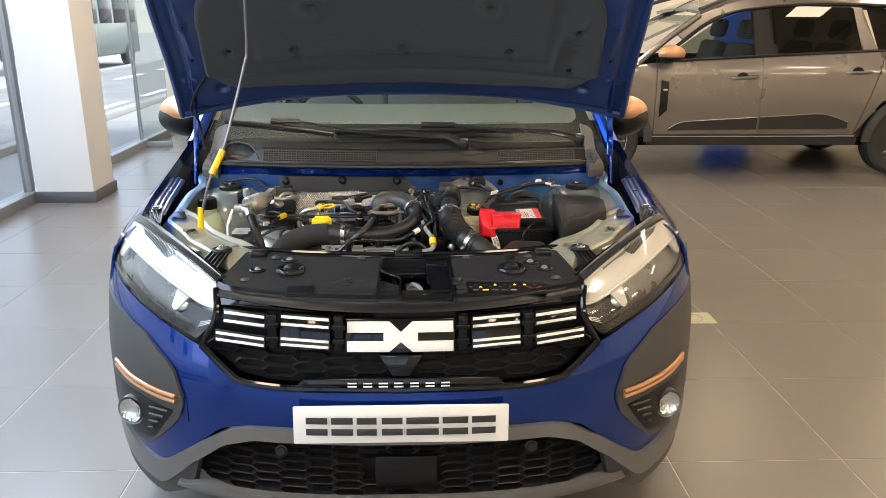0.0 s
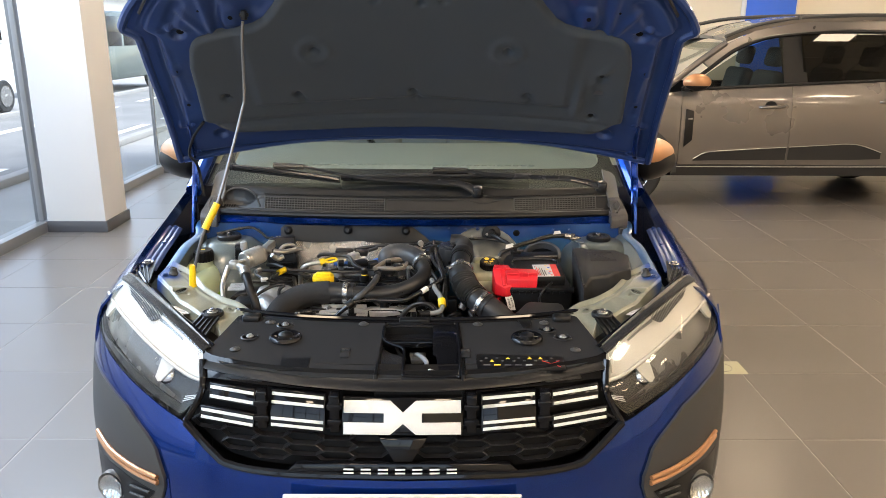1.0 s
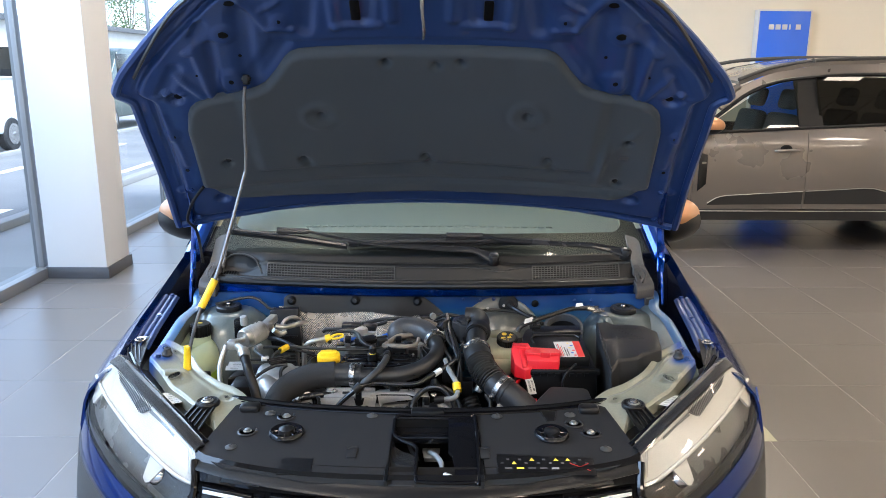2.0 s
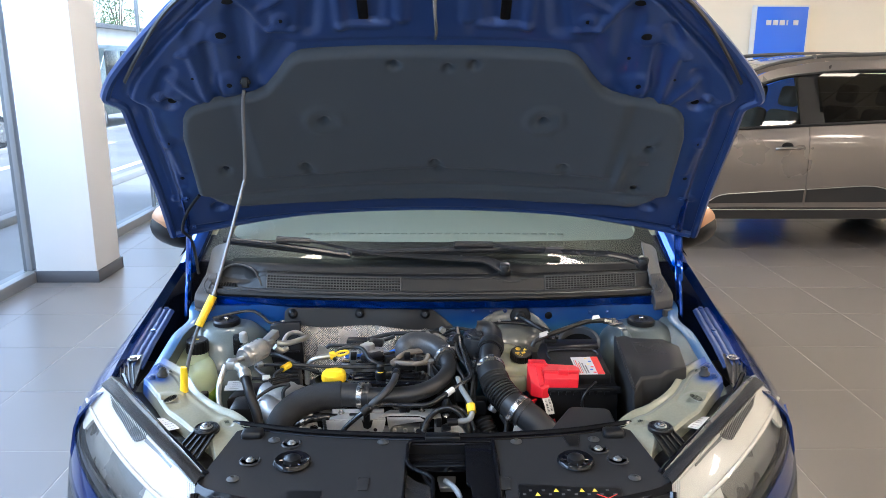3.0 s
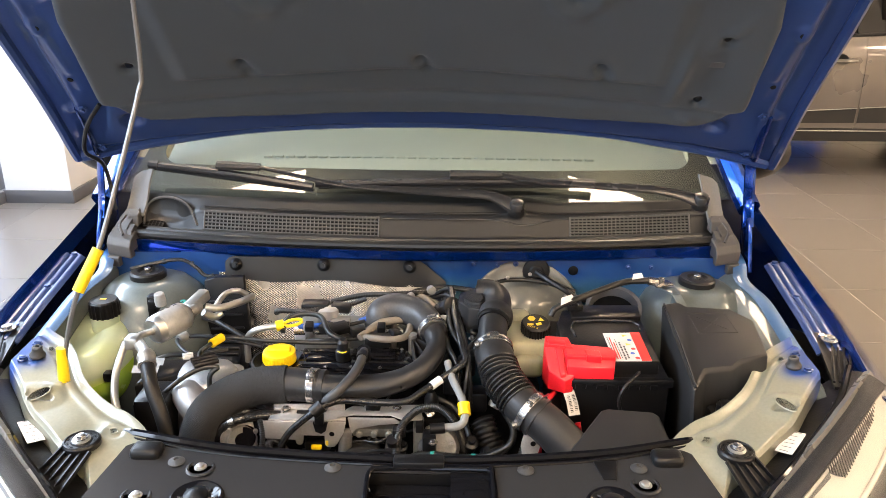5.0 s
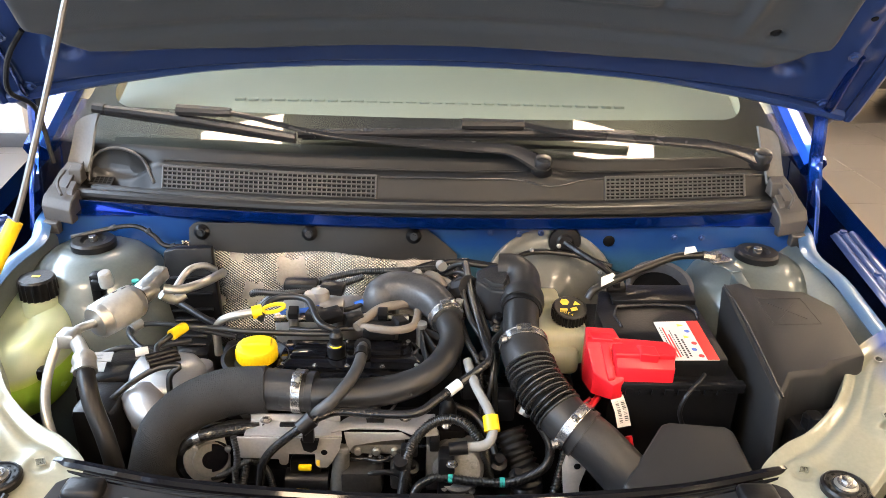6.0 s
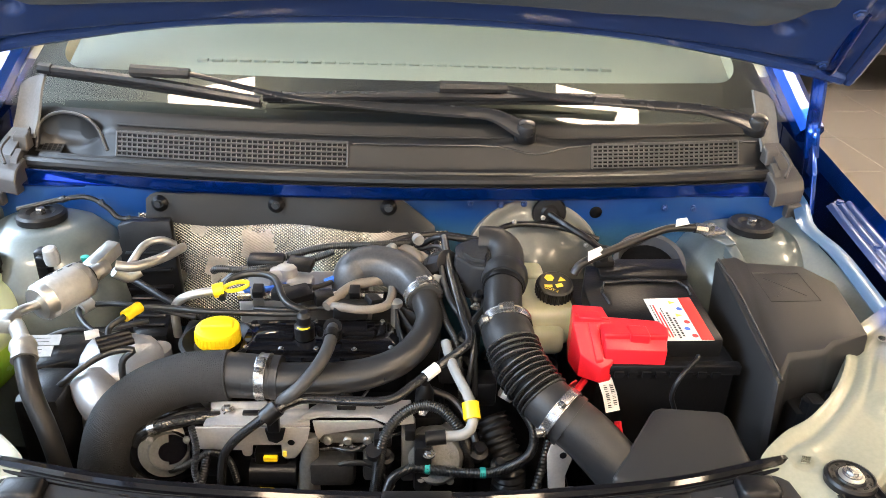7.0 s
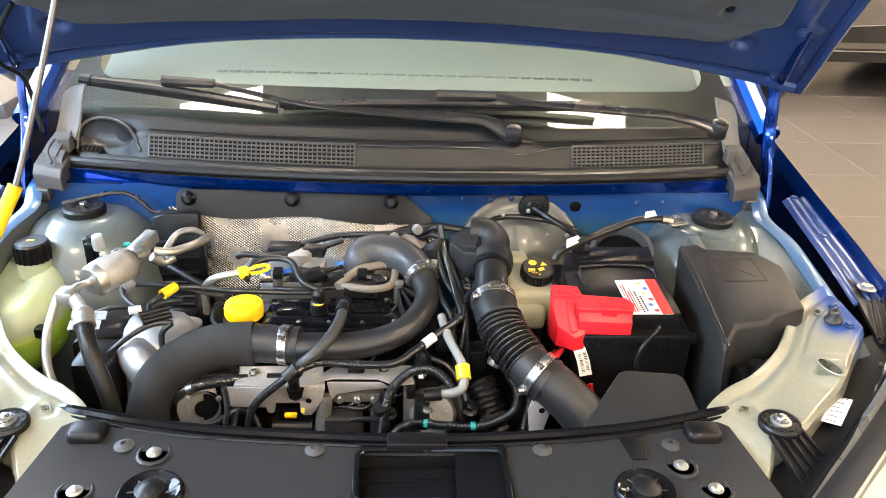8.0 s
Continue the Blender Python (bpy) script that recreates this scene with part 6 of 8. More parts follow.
for sx in (-.392, .388):
    part("corner_block", box(sx - .023, sx + .023, .294, .326, .822, .843, .008, 3), M["plastic"], cov, "moulded black corner block")
part("centre_block", box(-.02, .055, .280, .304, .826, .840, .003), M["plastic"], cov)
part("notch_pad", prism([(.276, .304), (.312, .304), (.304, .268), (.286, .268)], 0, .003, lambda u, v, w: (u, v, cover_z(v) + w), .001), M["plastic"], cov)
for sgn in (-1, 1):
    for x, y, r in ((.378, .226, .016), (.345 if sgn > 0 else .303, .260 if sgn > 0 else .281, .015)):
        # flat near-black disc stands for the shade inside the bolt recess
        part("bolt_well_shade", lathe([(0, .0004), (r + .002, .0004)], (sgn * x, y, cover_z(y)), n=30), M["dark"], cov, "near-black disc for the shade of a bolt recess")
        part("well_edge", lathe([(r + .001, .0004), (r + .002, .0018), (r + .0032, .0021), (r + .005, .0016), (r + .007, 0)], (sgn * x, y, cover_z(y)), n=34), M["satin"], cov)
        bolt("cover_bolt", (sgn * x, y, cover_z(y)), .0062, M["alu"], cov, h=.006)
    for x, y in ((.342, .292), (.175 if sgn > 0 else .109, .285), (.40, .170)):
        part("rivet", lathe([(.0125, 0), (.0125, .0012), (.009, .0026), (.006, .0046), (.004, .005), (.0034, .0025), (0, .0025)], (sgn * x, y, cover_z(y)), n=22), M["trimgrey"], cov, "grey-black push rivet")
    well = part("round_well", lathe([(.0, .0015), (.018, .0015), (.024, .003), (.030, .0065), (.034, .0075), (.037, .005), (.039, 0)], (sgn * .291, .221, cover_z(.221)), n=28), M["gloss"], cov, "glossy round bump stop well")
    part("bump_knob", lathe([(.018, 0), (.017, .010), (.012, .013), (.006, .016), (0, .016)], (sgn * .291, .221, cover_z(.221)), n=20), M["rubber"], well, "black rubber knob")
    for k in range(8):
        a = k * math.pi / 4
        part("spoke", tube([(sgn * .291 + .018 * math.cos(a), .221 + .018 * math.sin(a), cover_z(.221) + .004), (sgn * .291 + .031 * math.cos(a), .221 + .031 * math.sin(a), cover_z(.221) + .003)], .0014, 6, 1), M["rim"], well)
    part("tab", prism([(sgn * .14 - .012, .17), (sgn * .14 + .012, .17), (sgn * .14 + .010, .135), (sgn * .14 - .010, .135)], 0, .003, lambda u, v, w: (u, v, cover_z(v) + w), .001), M["satin"], cov)
part("square_patch", prism([(-.285, .133), (-.218, .133), (-.218, .082), (-.285, .082)], 0, .0016, lambda u, v, w: (u, v, cover_z(v) + w)), M["dark"], cov, "matt black square patch")
# warning strip: small printed marks
ws_ = part("warning_strip", prism([(.165, .150), (.365, .140), (.365, .085), (.165, .090)], 0, .0012, lambda u, v, w: (u, v, cover_z(v) + w)), M["plastic"], cov, "dark warning strip with small printed symbols")
rn = random.Random(4)
for k in range(15):
    u, v = .175 + .0125 * k, .133 if k % 2 else .122
    c = M["inkyel"] if k in (2, 5, 9, 11) else M["base"]
    if k in (2, 5, 9, 11):
        part("mark", prism([(u - .005, v - .004), (u + .005, v - .004), (u, v + .005)], .0012, .0018, lambda a, b, w: (a, b, cover_z(b) + w)), c, ws_)
    else:
        part("mark", prism([(u - .003, v - .0022), (u + .003, v - .0022), (u + .003, v + .0022), (u - .003, v + .0022)], .0012, .0018, lambda a, b, w: (a, b, cover_z(b) + w)), c, ws_)
for k in range(5):
    part("mark", prism([(.18 + .024 * k, .103), (.195 + .024 * k, .103), (.195 + .024 * k, .108), (.18 + .024 * k, .108)], .0012, .0018, lambda a, b, w: (a, b, cover_z(b) + w)), M["inkyel"] if k == 1 else M["agedlabel"] if k == 4 else M["base"], ws_)
for a, b in (((.315, .098), (.355, .122)), ((.315, .122), (.355, .098))):
    part("red_cross", tube([(a[0], a[1], cover_z(a[1]) + .0015), (b[0], b[1], cover_z(b[1]) + .0015)], .0008, 4, 1), M["inkred"], ws_)
# latch pocket
lp = part("latch_pocket", join(box(-.066, .136, .05, .31, .700, .715), box(-.066, -.058, .05, .31, .715, .80, .001), box(.128, .136, .05, .31, .715, .80, .001), box(-.058, .128, .282, .290, .715, .818), box(-.058, .128, .05, .056, .715, .786)), M["plastic"], cov, "black latch pocket")
RIM = [(.035, .283), (-.040, .283), (-.051, .279), (-.0555, .268), (-.055, .222), (-.048, .204), (-.033, .190), (-.012, .177), (-.004, .166), (-.002, .150), (-.002, .07), (.010, .060), (.062, .058), (.115, .060), (.1255, .072), (.1255, .268), (.121, .279), (.110, .283), (.035, .283)]
part("rim", tube([(x, y, cover_z(y) + .0024) for x, y in RIM], .0040, 10, 4), M["gloss"], lp, "raised glossy rim with round corners")
part("shelf", prism([(-.058, .281), (.128, .281), (.128, .23), (-.058, .23)], .786, .802, None, .003), M["gloss"], lp, "shiny black inner shelf")
part("side_plate", prism([(.064, .281), (.128, .281), (.128, .06), (.080, .06), (.072, .15), (.064, .16)], .782, .790, lambda u, v, w: (u, v, w + .158 * (v - .06)), .002), M["gloss"], lp, "shiny black inner plate")
part("corner_fill", prism([(-.058, .215), (-.038, .188), (-.008, .168), (-.004, .05), (-.058, .05)], .780, .792, None, .002), M["satin"], lp)
part("latch", join(tube([(.022, .235, .765), (.026, .20, .783), (.040, .165, .790), (.050, .13, .792), (.050, .105, .788), (.072, .088, .786)], .0058, 10, 5, squash=.6), prism([(.006, .250), (.046, .250), (.040, .205), (.012, .205)], .755, .766, None, .002)), M["alu"], lp, "steel bonnet latch hook")
part("latch_cable", tube([(.0, .18, .775), (-.02, .22, .78), (-.03, .27, .785)], .004, 8), M["cable"], lp)
# carrier and radiator near-black, the shade behind the front is in the colour
part("lock_carrier", join(box(-.44, .44, .14, .30, .58, .69, .01), box(-.46, .46, .12, .18, .30, .62, .01)), M["dark"], car, "lock carrier and radiator, shade in their near-black colour")

# engine block, near-black so that the bay's shade sits in its colour
eng = part("engine", box(-.30, .10, .48, .78, .45, .72, .02), M["dark"], car, "engine block and gearbox, bay shade in their near-black colour")
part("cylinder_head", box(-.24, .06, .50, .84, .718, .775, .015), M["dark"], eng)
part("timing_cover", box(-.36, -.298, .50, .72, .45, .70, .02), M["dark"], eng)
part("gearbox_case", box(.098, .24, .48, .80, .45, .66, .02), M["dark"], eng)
part("bay_floor", box(-.62, .62, .32, .92, .40, .44), M["dark"], car, "undertray, shade in its near-black colour")
lid = part("valve_cover", join(
    prism([(-.232, .562), (-.212, .553), (-.006, .553), (.006, .566), (.006, .606), (-.012, .622), (-.012, .652), (-.030, .660), (-.225, .655), (-.235, .640)], .772, .826, None, .005),
    prism([(-.222, .568), (-.010, .565), (-.004, .602), (-.022, .618), (-.024, .648), (-.218, .644)], .826, .8345, None, .003),
    prism([(-.205, .590), (-.152, .590), (-.146, .634), (-.200, .634)], .834, .838, None, .0015), prism([(-.104, .598), (-.040, .596), (-.040, .636), (-.104, .640)], .834, .838, None, .0015)), M["gloss"], eng, "glossy black valve cover with stepped edges", 30)
for k in range(8):
    part("cover_rib", prism([(-.214 + .026 * k, .5525), (-.209 + .026 * k, .5525), (-.209 + .026 * k, .5565), (-.214 + .026 * k, .5565)], .776, .832, None, .001), M["gloss"], lid)
for x, y in ((-.213, .574), (-.165, .571), (-.118, .571), (-.066, .570), (-.016, .575), (-.03, .642), (-.178, .612), (-.072, .618), (-.125, .640)):
    bolt("cover_screw", (x, y, .834), .0026, M["steel"], eng, h=.003)
cast = part("cast_housing", join(prism([(-.450, .585), (-.452, .640), (-.415, .662), (-.362, .650), (-.335, .615), (-.338, .585), (-.362, .556), (-.405, .548)], .70, .808, lambda u, v, w: (u + (.012 if w < .75 else 0), v - (.05 if w < .75 else 0), w - .25 * max(0, .60 - v) * (w > .75)), .014, 3),
    tube([(-.425, .560, .785), (-.395, .528, .775), (-.365, .515, .74)], [.026, .030, .026], 12), lathe([(.020, .74), (.020, .796), (.014, .800), (0, .800)], (-.352, .625, 0), n=20)), M["cast"], eng, "cast aluminium timing side mount", 40)
part("mount_leaf", join(box(-.50, -.44, .50, .58, .60, .80, .012), prism([(-.52, .56), (-.44, .60), (-.43, .66), (-.50, .66)], .72, .80, None, .01)), M["plastic"], eng, "black engine mount shield")
for dy in (0, .028):
    t_ = part("mount_label", moved(box(-.024, .024, -.009, .009, 0, .001), pose(-.505, .590 + dy, .813, 20, 0, 4)), M["agedlabel"], eng, "white label")
    for k in range(2):
        part("label_line", moved(box(-.012, .010, -.0004, .0004, .001, .0012), pose(-.505, .590 + dy, .813, 20, 0, 4) @ Matrix.Translation((0, -.003 + .006 * k, 0))), M["ink"], t_)
oil = part("oil_cap", join(lathe([(.027, 0), (.0300, .002), (.0306, .005), (.0300, .020), (.0290, .0225), (.0265, .0240), (0, .0245)], (-.253, .592, .832), n=40), moved(box(-.022, .022, -.008, .010, -.004, .0055, .0035, 3), pose(-.253, .592, .857, 0, 0, 4))), M["yellow"], eng, "yellow oil filler cap")
for k in range(16):
    a = math.pi * (1.05 + .9 * k / 15)
    part("cap_rib", tube([(-.253 + .0306 * math.cos(a), .592 + .0306 * math.sin(a), .8375), (-.253 + .0302 * math.cos(a), .592 + .0302 * math.sin(a), .850)], .0011, 6, 1), M["yellow"], oil)
part("filler_collar", lathe([(.038, 0), (.050, .006), (.052, .012), (.047, .014), (.033, .004)], (-.255, .594, .821), n=28), M["plastic"], eng, "black filler collar")
part("filler_neck", lathe([(.06, .72), (.050, .80), (.045, .824)], (-.255, .594, 0), n=24), M["cast"], eng, "cast filler neck")
part("coil_plug", join(lathe([(.014, 0), (.014, .018), (.010, .022), (.010, .034), (.006, .040), (0, .040)], (-.136, .598, .836), n=18)), M["plastic"], eng, "black sensor plug")
part("plug_ring", lathe([(.0105, 0), (.0112, .0015), (.0112, .005), (.0105, .0065)], (-.136, .596, .850), n=18), M["yellow"], eng, "yellow plug ring")
part("manifold", join(box(-.25, -.05, .70, .80, .76, .835, .012), box(-.20, -.17, .70, .725, .83, .885, .006), box(-.175, -.135, .69, .72, .835, .87, .006), lathe([(.016, .87), (.016, .884), (.010, .888), (0, .888)], (-.175, .715, 0), n=16)), M["cast"], eng, "cast manifold", 40)
for shp in (box(-.235, -.18, .715, .745, .872, .893, .005), box(-.10, -.05, .63, .660, .842, .862, .004), moved(box(-.022, .022, -.014, .014, 0, .014, .003), pose(-.155, .655, .864, 12, 0, 30)), moved(box(-.014, .014, -.010, .010, 0, .02, .003), pose(-.115, .66, .852, 0, 0, 20)),
            moved(box(-.011, .011, -.014, .014, 0, .016, .003), pose(-.178, .668, .858, 0, 0, -14)), moved(box(-.010, .010, -.012, .012, 0, .018, .003), pose(-.045, .655, .850, 0, 10, 30)), moved(box(-.02, .02, -.012, .012, 0, .015, .004), pose(-.155, .725, .876, 10, 0, -12))):
    part("connector", shp, M["plastic"], eng, "black electrical connector")
for shp in (tube([(-.235, .688, .858), (-.20, .685, .862), (-.165, .700, .862)], .0045, 8), tube([(-.118, .705, .862), (-.092, .715, .868)], .006, 8, 1)):
    part("blue_hose", shp, M["wireblue"], eng, "blue hose end")
bp = part("bracket_plate", prism([(-.260, .784), (-.265, .776), (-.267, .754), (-.262, .749), (-.205, .747), (-.204, .740), (-.201, .737), (-.195, .737), (-.192, .740), (-.190, .756), (-.154, .756), (-.154, .738), (-.150, .733), (-.138, .733), (-.132, .740), (-.120, .764), (-.116, .784)], 0, .003, lambda u, v, w: (u, .468 + w, v), .001), M["bracketgrey"], eng, "grey stamped steel bracket", 25)
part("tray", prism([(-.250, .470), (-.250, .474), (-.247, .504), (-.122, .505), (-.116, .470)], .784, .787, None, .001), M["bracketgrey"], bp, "", 25)
part("tray_rear", prism([(-.247, .502), (-.122, .503), (-.122, .506), (-.247, .505)], .786, .797, None, .0005), M["bracketgrey"], bp, "", 25)
part("wing_plate", prism([(-.132, .472), (-.118, .500), (-.108, .510), (-.045, .509), (-.020, .515), (.012, .516), (.016, .470), (-.012, .466), (-.040, .482), (-.105, .482)], .7885, .7915, None, .001), M["bracketgrey"], bp, "", 25)
part("wing_skirt", prism([(-.109, .740), (-.114, .774), (-.034, .774), (-.020, .764), (-.060, .760), (-.100, .752)], 0, .003, lambda u, v, w: (u, .477 + w, v + .013), .001), M["bracketgrey"], bp, "", 25)
for x, y, z in ((-.160, .4645, .772), ):
    part("clip_foot", prism([(-.172, .786), (-.146, .786), (-.150, .770), (-.158, .764), (-.168, .768)], -.006, 0, lambda u, v, w: (u, .467 + w, v), .001), M["plastic"], bp, "black clip foot")
part("clip_post", box(-.168, -.152, .456, .466, .784, .806, .003), M["plastic"], bp)
part("tray_label", box(-.172, -.160, .487, .497, .785, .7925, .001), M["paper"], bp, "small white tag")
part("tray_connector", box(-.205, -.173, .488, .496, .785, .791, .002), M["plastic"], bp)
part("plate_hole", lathe([(0, .0004), (.0042, .0004), (.0046, 0)], (-.141, .4678, .760), (0, -1, 0), 14), M["dark"], eng)
part("injector_rail", join(box(-.192, -.148, .475, .495, .705, .737, .005), lathe([(.018, -.03), (.018, .03)], (-.168, .480, .70), (1, 0, 0), 16)), M["plastic"], eng, "black solenoid")
part("solenoid_ring", box(-.179, -.160, .468, .475, .7265, .7345, .002), M["yellow"], eng, "yellow ring")
for shp in (box(-.12, -.06, .46, .50, .69, .73, .008), box(-.05, -.02, .46, .49, .70, .74, .006)):
    part("lower_fitting", shp, M["castdark"], eng, "dark cast fitting", 40)
part("throttle_body", join(lathe([(.035, -.03), (.036, .02), (.030, .028)], (.045, .475, .735), (0, -1, .5), 24), box(.0, .018, .46, .50, .70, .78, .004), box(.018, .075, .475, .515, .69, .76, .01), *[lathe([(.005, 0), (.005, .004), (0, .005)], q, (0, -1, .5), 8) for q in ((.030, .452, .760), (.066, .455, .752), (.064, .446, .716), (.026, .444, .722))]), M["castdull"], eng, "cast valve body", 40)
for shp in (box(.004, .018, .458, .476, .77, .788, .003), box(-.035, -.012, .452, .468, .765, .780, .003), lathe([(.010, 0), (.010, .014), (0, .014)], (-.035, .455, .752), (0, -.5, 1), 14), lathe([(.013, 0), (.012, .022), (.006, .034), (0, .034)], (.030, .515, .785), n=14), lathe([(.011, 0), (.011, .016), (.006, .024), (0, .026)], (-.075, .505, .79), n=14)):
    part("sensor_plug", shp, M["plastic"], eng, "black sensor")
part("ring_nut", lathe([(.0045, -.002), (.009, -.002), (.009, .002), (.0045, .002), (.0045, -.002)], (-.073, .488, .735), (0, -.7, 1), 18), M["steel"], eng, "bright ring terminal")
gc = part("gap_connector", box(-.122, -.082, .494, .508, .728, .746, .003), M["plastic"], eng, "black two-part connector")
part("seam", box(-.094, -.091, .4935, .5085, .7275, .7465), M["greypipe"], gc)
part("yellow_mark", box(-.116, -.108, .4932, .4936, .735, .738), M["inkyel"], gc)
part("valve_motor", box(.016, .040, .440, .470, .70, .775, .006), M["plastic"], eng, "black valve motor")
for shp in (box(-.118, -.085, .492, .512, .715, .738, .003), box(-.083, -.070, .490, .512, .718, .736, .002), box(-.255, -.235, .470, .49, .70, .735, .004), box(.05, .075, .55, .58, .79, .83, .005), box(.10, .13, .54, .575, .76, .80, .005), box(.085, .11, .60, .63, .80, .845, .005), box(-.34, -.31, .70, .74, .74, .775, .008), box(-.44, -.39, .73, .79, .73, .785, .01)):
    part("connector", shp, M["plastic"], eng, "black connector block")
for x, y, z in ((-.085, .512, .792), (-.225, .50, .789), (-.16, .502, .79), (-.03, .505, .79), (.105, .64, .86), (.112, .70, .85), (-.011, .654, .852), (.035, .44, .765)):
    bolt("bracket_screw", (x, y, z), .0055, M["steel"], eng)
for x, z in ((-.150, .742), (-.158, .768)):
    part("yellow_mark", box(x - .0022, x + .0022, .4662, .4682, z - .004, z + .004), M["inkyel"], eng)
rn = random.Random(11)
for k in range(26):
    x, y, z = rn.uniform(-.33, .16), rn.uniform(.47, .80), rn.uniform(.69, .80)
    if y < .66 and -.24 < x < .0 and z > .76:
        continue
    part("fitting", moved(lathe([(.010, 0), (.012, .004), (.012, .014), (.007, .018), (.007, .03), (0, .03)], n=10), pose(x, y, z, rn.uniform(-50, 50), rn.uniform(-50, 50), 0)), (M["plastic"], M["cast"], M["dark"], M["steel"])[k % 4], eng)

part("side_shroud", join(prism([(-.462, .893), (-.440, .899), (-.378, .902), (-.374, .860), (-.366, .76), (-.450, .70), (-.462, .83)], .815, .832, lambda u, v, w: (u, w + .15 * (v - .8), v), .003), *[prism([(-.452, z), (-.380, z + .004), (-.380, z + .009), (-.452, z + .005)], .808, .816, lambda u, v, w: (u, w + .15 * (v - .8), v), .001) for z in (.845, .815, .785)]), M["plastic"], eng, "black plastic shroud beside the heat shield", 30)
part("rear_shield", prism([(-.448, .800), (-.372, .802), (-.352, .675), (-.400, .668)], .58, .786, None, .010), M["plastic"], eng, "black plastic shield beside the bulkhead")
for k in range(4):
    part("shield_rib", tube([(-.436 + .006 * k, .775 - .026 * k, .789), (-.380 + .006 * k, .776 - .026 * k, .789)], .003, 6, 1), M["plastic"], eng)
# small fittings on and round the engine
part("fuel_rail", tube([(-.245, .690, .846), (-.13, .694, .848), (-.03, .690, .846)], .0085, 10, 3), M["steel"], eng, "bright steel fuel rail")
for x in (-.215, -.145, -.075):
    part("injector", lathe([(.008, -.03), (.009, -.008), (.007, 0), (.010, .004), (.010, .016), (0, .017)], (x, .684, .848), (0, -.3, 1), 12), M["cast"], eng, "small steel injector")
    part("injector_plug", moved(box(-.008, .008, -.006, .012, 0, .014, .002), pose(x + .004, .672, .858, 20)), M["plastic"], eng)
part("alternator", lathe([(.0, .04), (.020, .04), (.024, .034), (.048, .030), (.054, .022), (.054, -.03), (.046, -.036)], (-.305, .505, .735), (.25, -1, .35), 28), M["gloss"], eng, "dark rounded alternator housing", 30)
part("pump_lead", tube([(-.262, .462, .79), (-.258, .456, .76), (-.262, .450, .73), (-.258, .446, .70), (-.27, .44, .68)], .0042, 8, 6, 260, .0012), M["cable"], eng, "black taped lead")
part("pump_flange", join(lathe([(.0, .006), (.012, .006), (.013, .010), (.024, .010), (.026, .006), (.036, .004), (.038, -.004), (.034, -.010)], (-.300, .476, .742), (.35, -1, .35), 28), *[lathe([(.0045, 0), (.0045, .006), (0, .007)], (-.300 + .030 * math.cos(a), .470 + .006 * math.cos(a), .744 + .028 * math.sin(a)), (.35, -1, .35), 6) for a in (.6, 2.2, 3.8, 5.3)]), M["castdull"], eng, "dull cast pump flange with bolts", 35)
part("coolant_elbow", tube([(-.345, .480, .735), (-.330, .474, .768), (-.300, .476, .782), (-.262, .486, .784), (-.235, .494, .780)], .0085, 12, 6), M["glosscable"], eng, "shiny black coolant elbow hose")
part("elbow_clip", tube([(-.318, .473, .776), (-.309, .474, .780)], .0098, 14, 1), M["steel"], eng, "spring clip")
part("plate_post", join(tube([(-.124, .474, .66), (-.122, .476, .700), (-.118, .480, .758)], [.017, .014, .011], 14, 4), box(-.131, -.108, .470, .484, .752, .764, .003)), M["castdull"], eng, "cast post under the plate", 40)
part("rail_block", join(box(-.108, -.030, .486, .506, .742, .760, .004), *[lathe([(.006, -.012), (.006, .003), (.004, .005), (0, .005)], (x, .484, .750), (0, -1, .2), 12) for x in (-.096, -.070, -.044)]), M["castdull"], eng, "cast rail block", 35)
part("tensioner", lathe([(.0, .014), (.008, .014), (.010, .010), (.028, .008), (.032, .004), (.032, -.008), (.028, -.012)], (-.335, .478, .70), (.1, -1, .3), 24), M["castdark"], eng, "dark metal pulley")
for x, y, z, r in ((.085, .585, .84, .008), (.108, .660, .86, .007), (.10, .47, .74, .010), (.125, .455, .73, .008), (-.02, .47, .73, .008)):
    part("hose_fitting", lathe([(r, -.012), (r, .004), (r * 1.3, .006), (r * 1.3, .010), (r * .7, .012), (r * .7, .022), (0, .022)], (x, y, z), (.1, -.5, 1), 12), M["plastic"], eng, "black hose fitting")
for pts, r in (([(.052, .70, .862), (.075, .69, .868), (.095, .70, .862), (.11, .73, .852)], .004), ([(.085, .585, .85), (.10, .60, .866), (.115, .63, .866), (.118, .68, .86)], .0045), ([(-.28, .74, .84), (-.25, .75, .86), (-.20, .76, .868), (-.16, .772, .866)], .0045), ([(-.05, .80, .87), (.0, .815, .885), (.06, .83, .885), (.12, .835, .875)], .005), ([(.10, .47, .745), (.09, .50, .765), (.07, .53, .78), (.04, .54, .79)], .005), ([(-.10, .47, .70), (-.08, .465, .725), (-.04, .462, .728), (-.01, .45, .70)], .004), ([(.19, .62, .80), (.20, .58, .79), (.215, .55, .77), (.21, .50, .73)], .005), ([(.18, .60, .80), (.185, .56, .78), (.20, .52, .76), (.20, .48, .72)], .004)):
    part("wire", tube(pts, r, 8, 5), M["cable"], eng, "thin black wire")
for x, y, z, rz in ((.022, .792, .894, 20), (-.02, .760, .892, -30), (.05, .69, .876, 70)):
    part("tape_band", moved(lathe([(.0085, -.006), (.009, 0), (.0085, .006)], n=12), pose(x, y, z, 90, 0, rz)), M["greypipe"], eng)

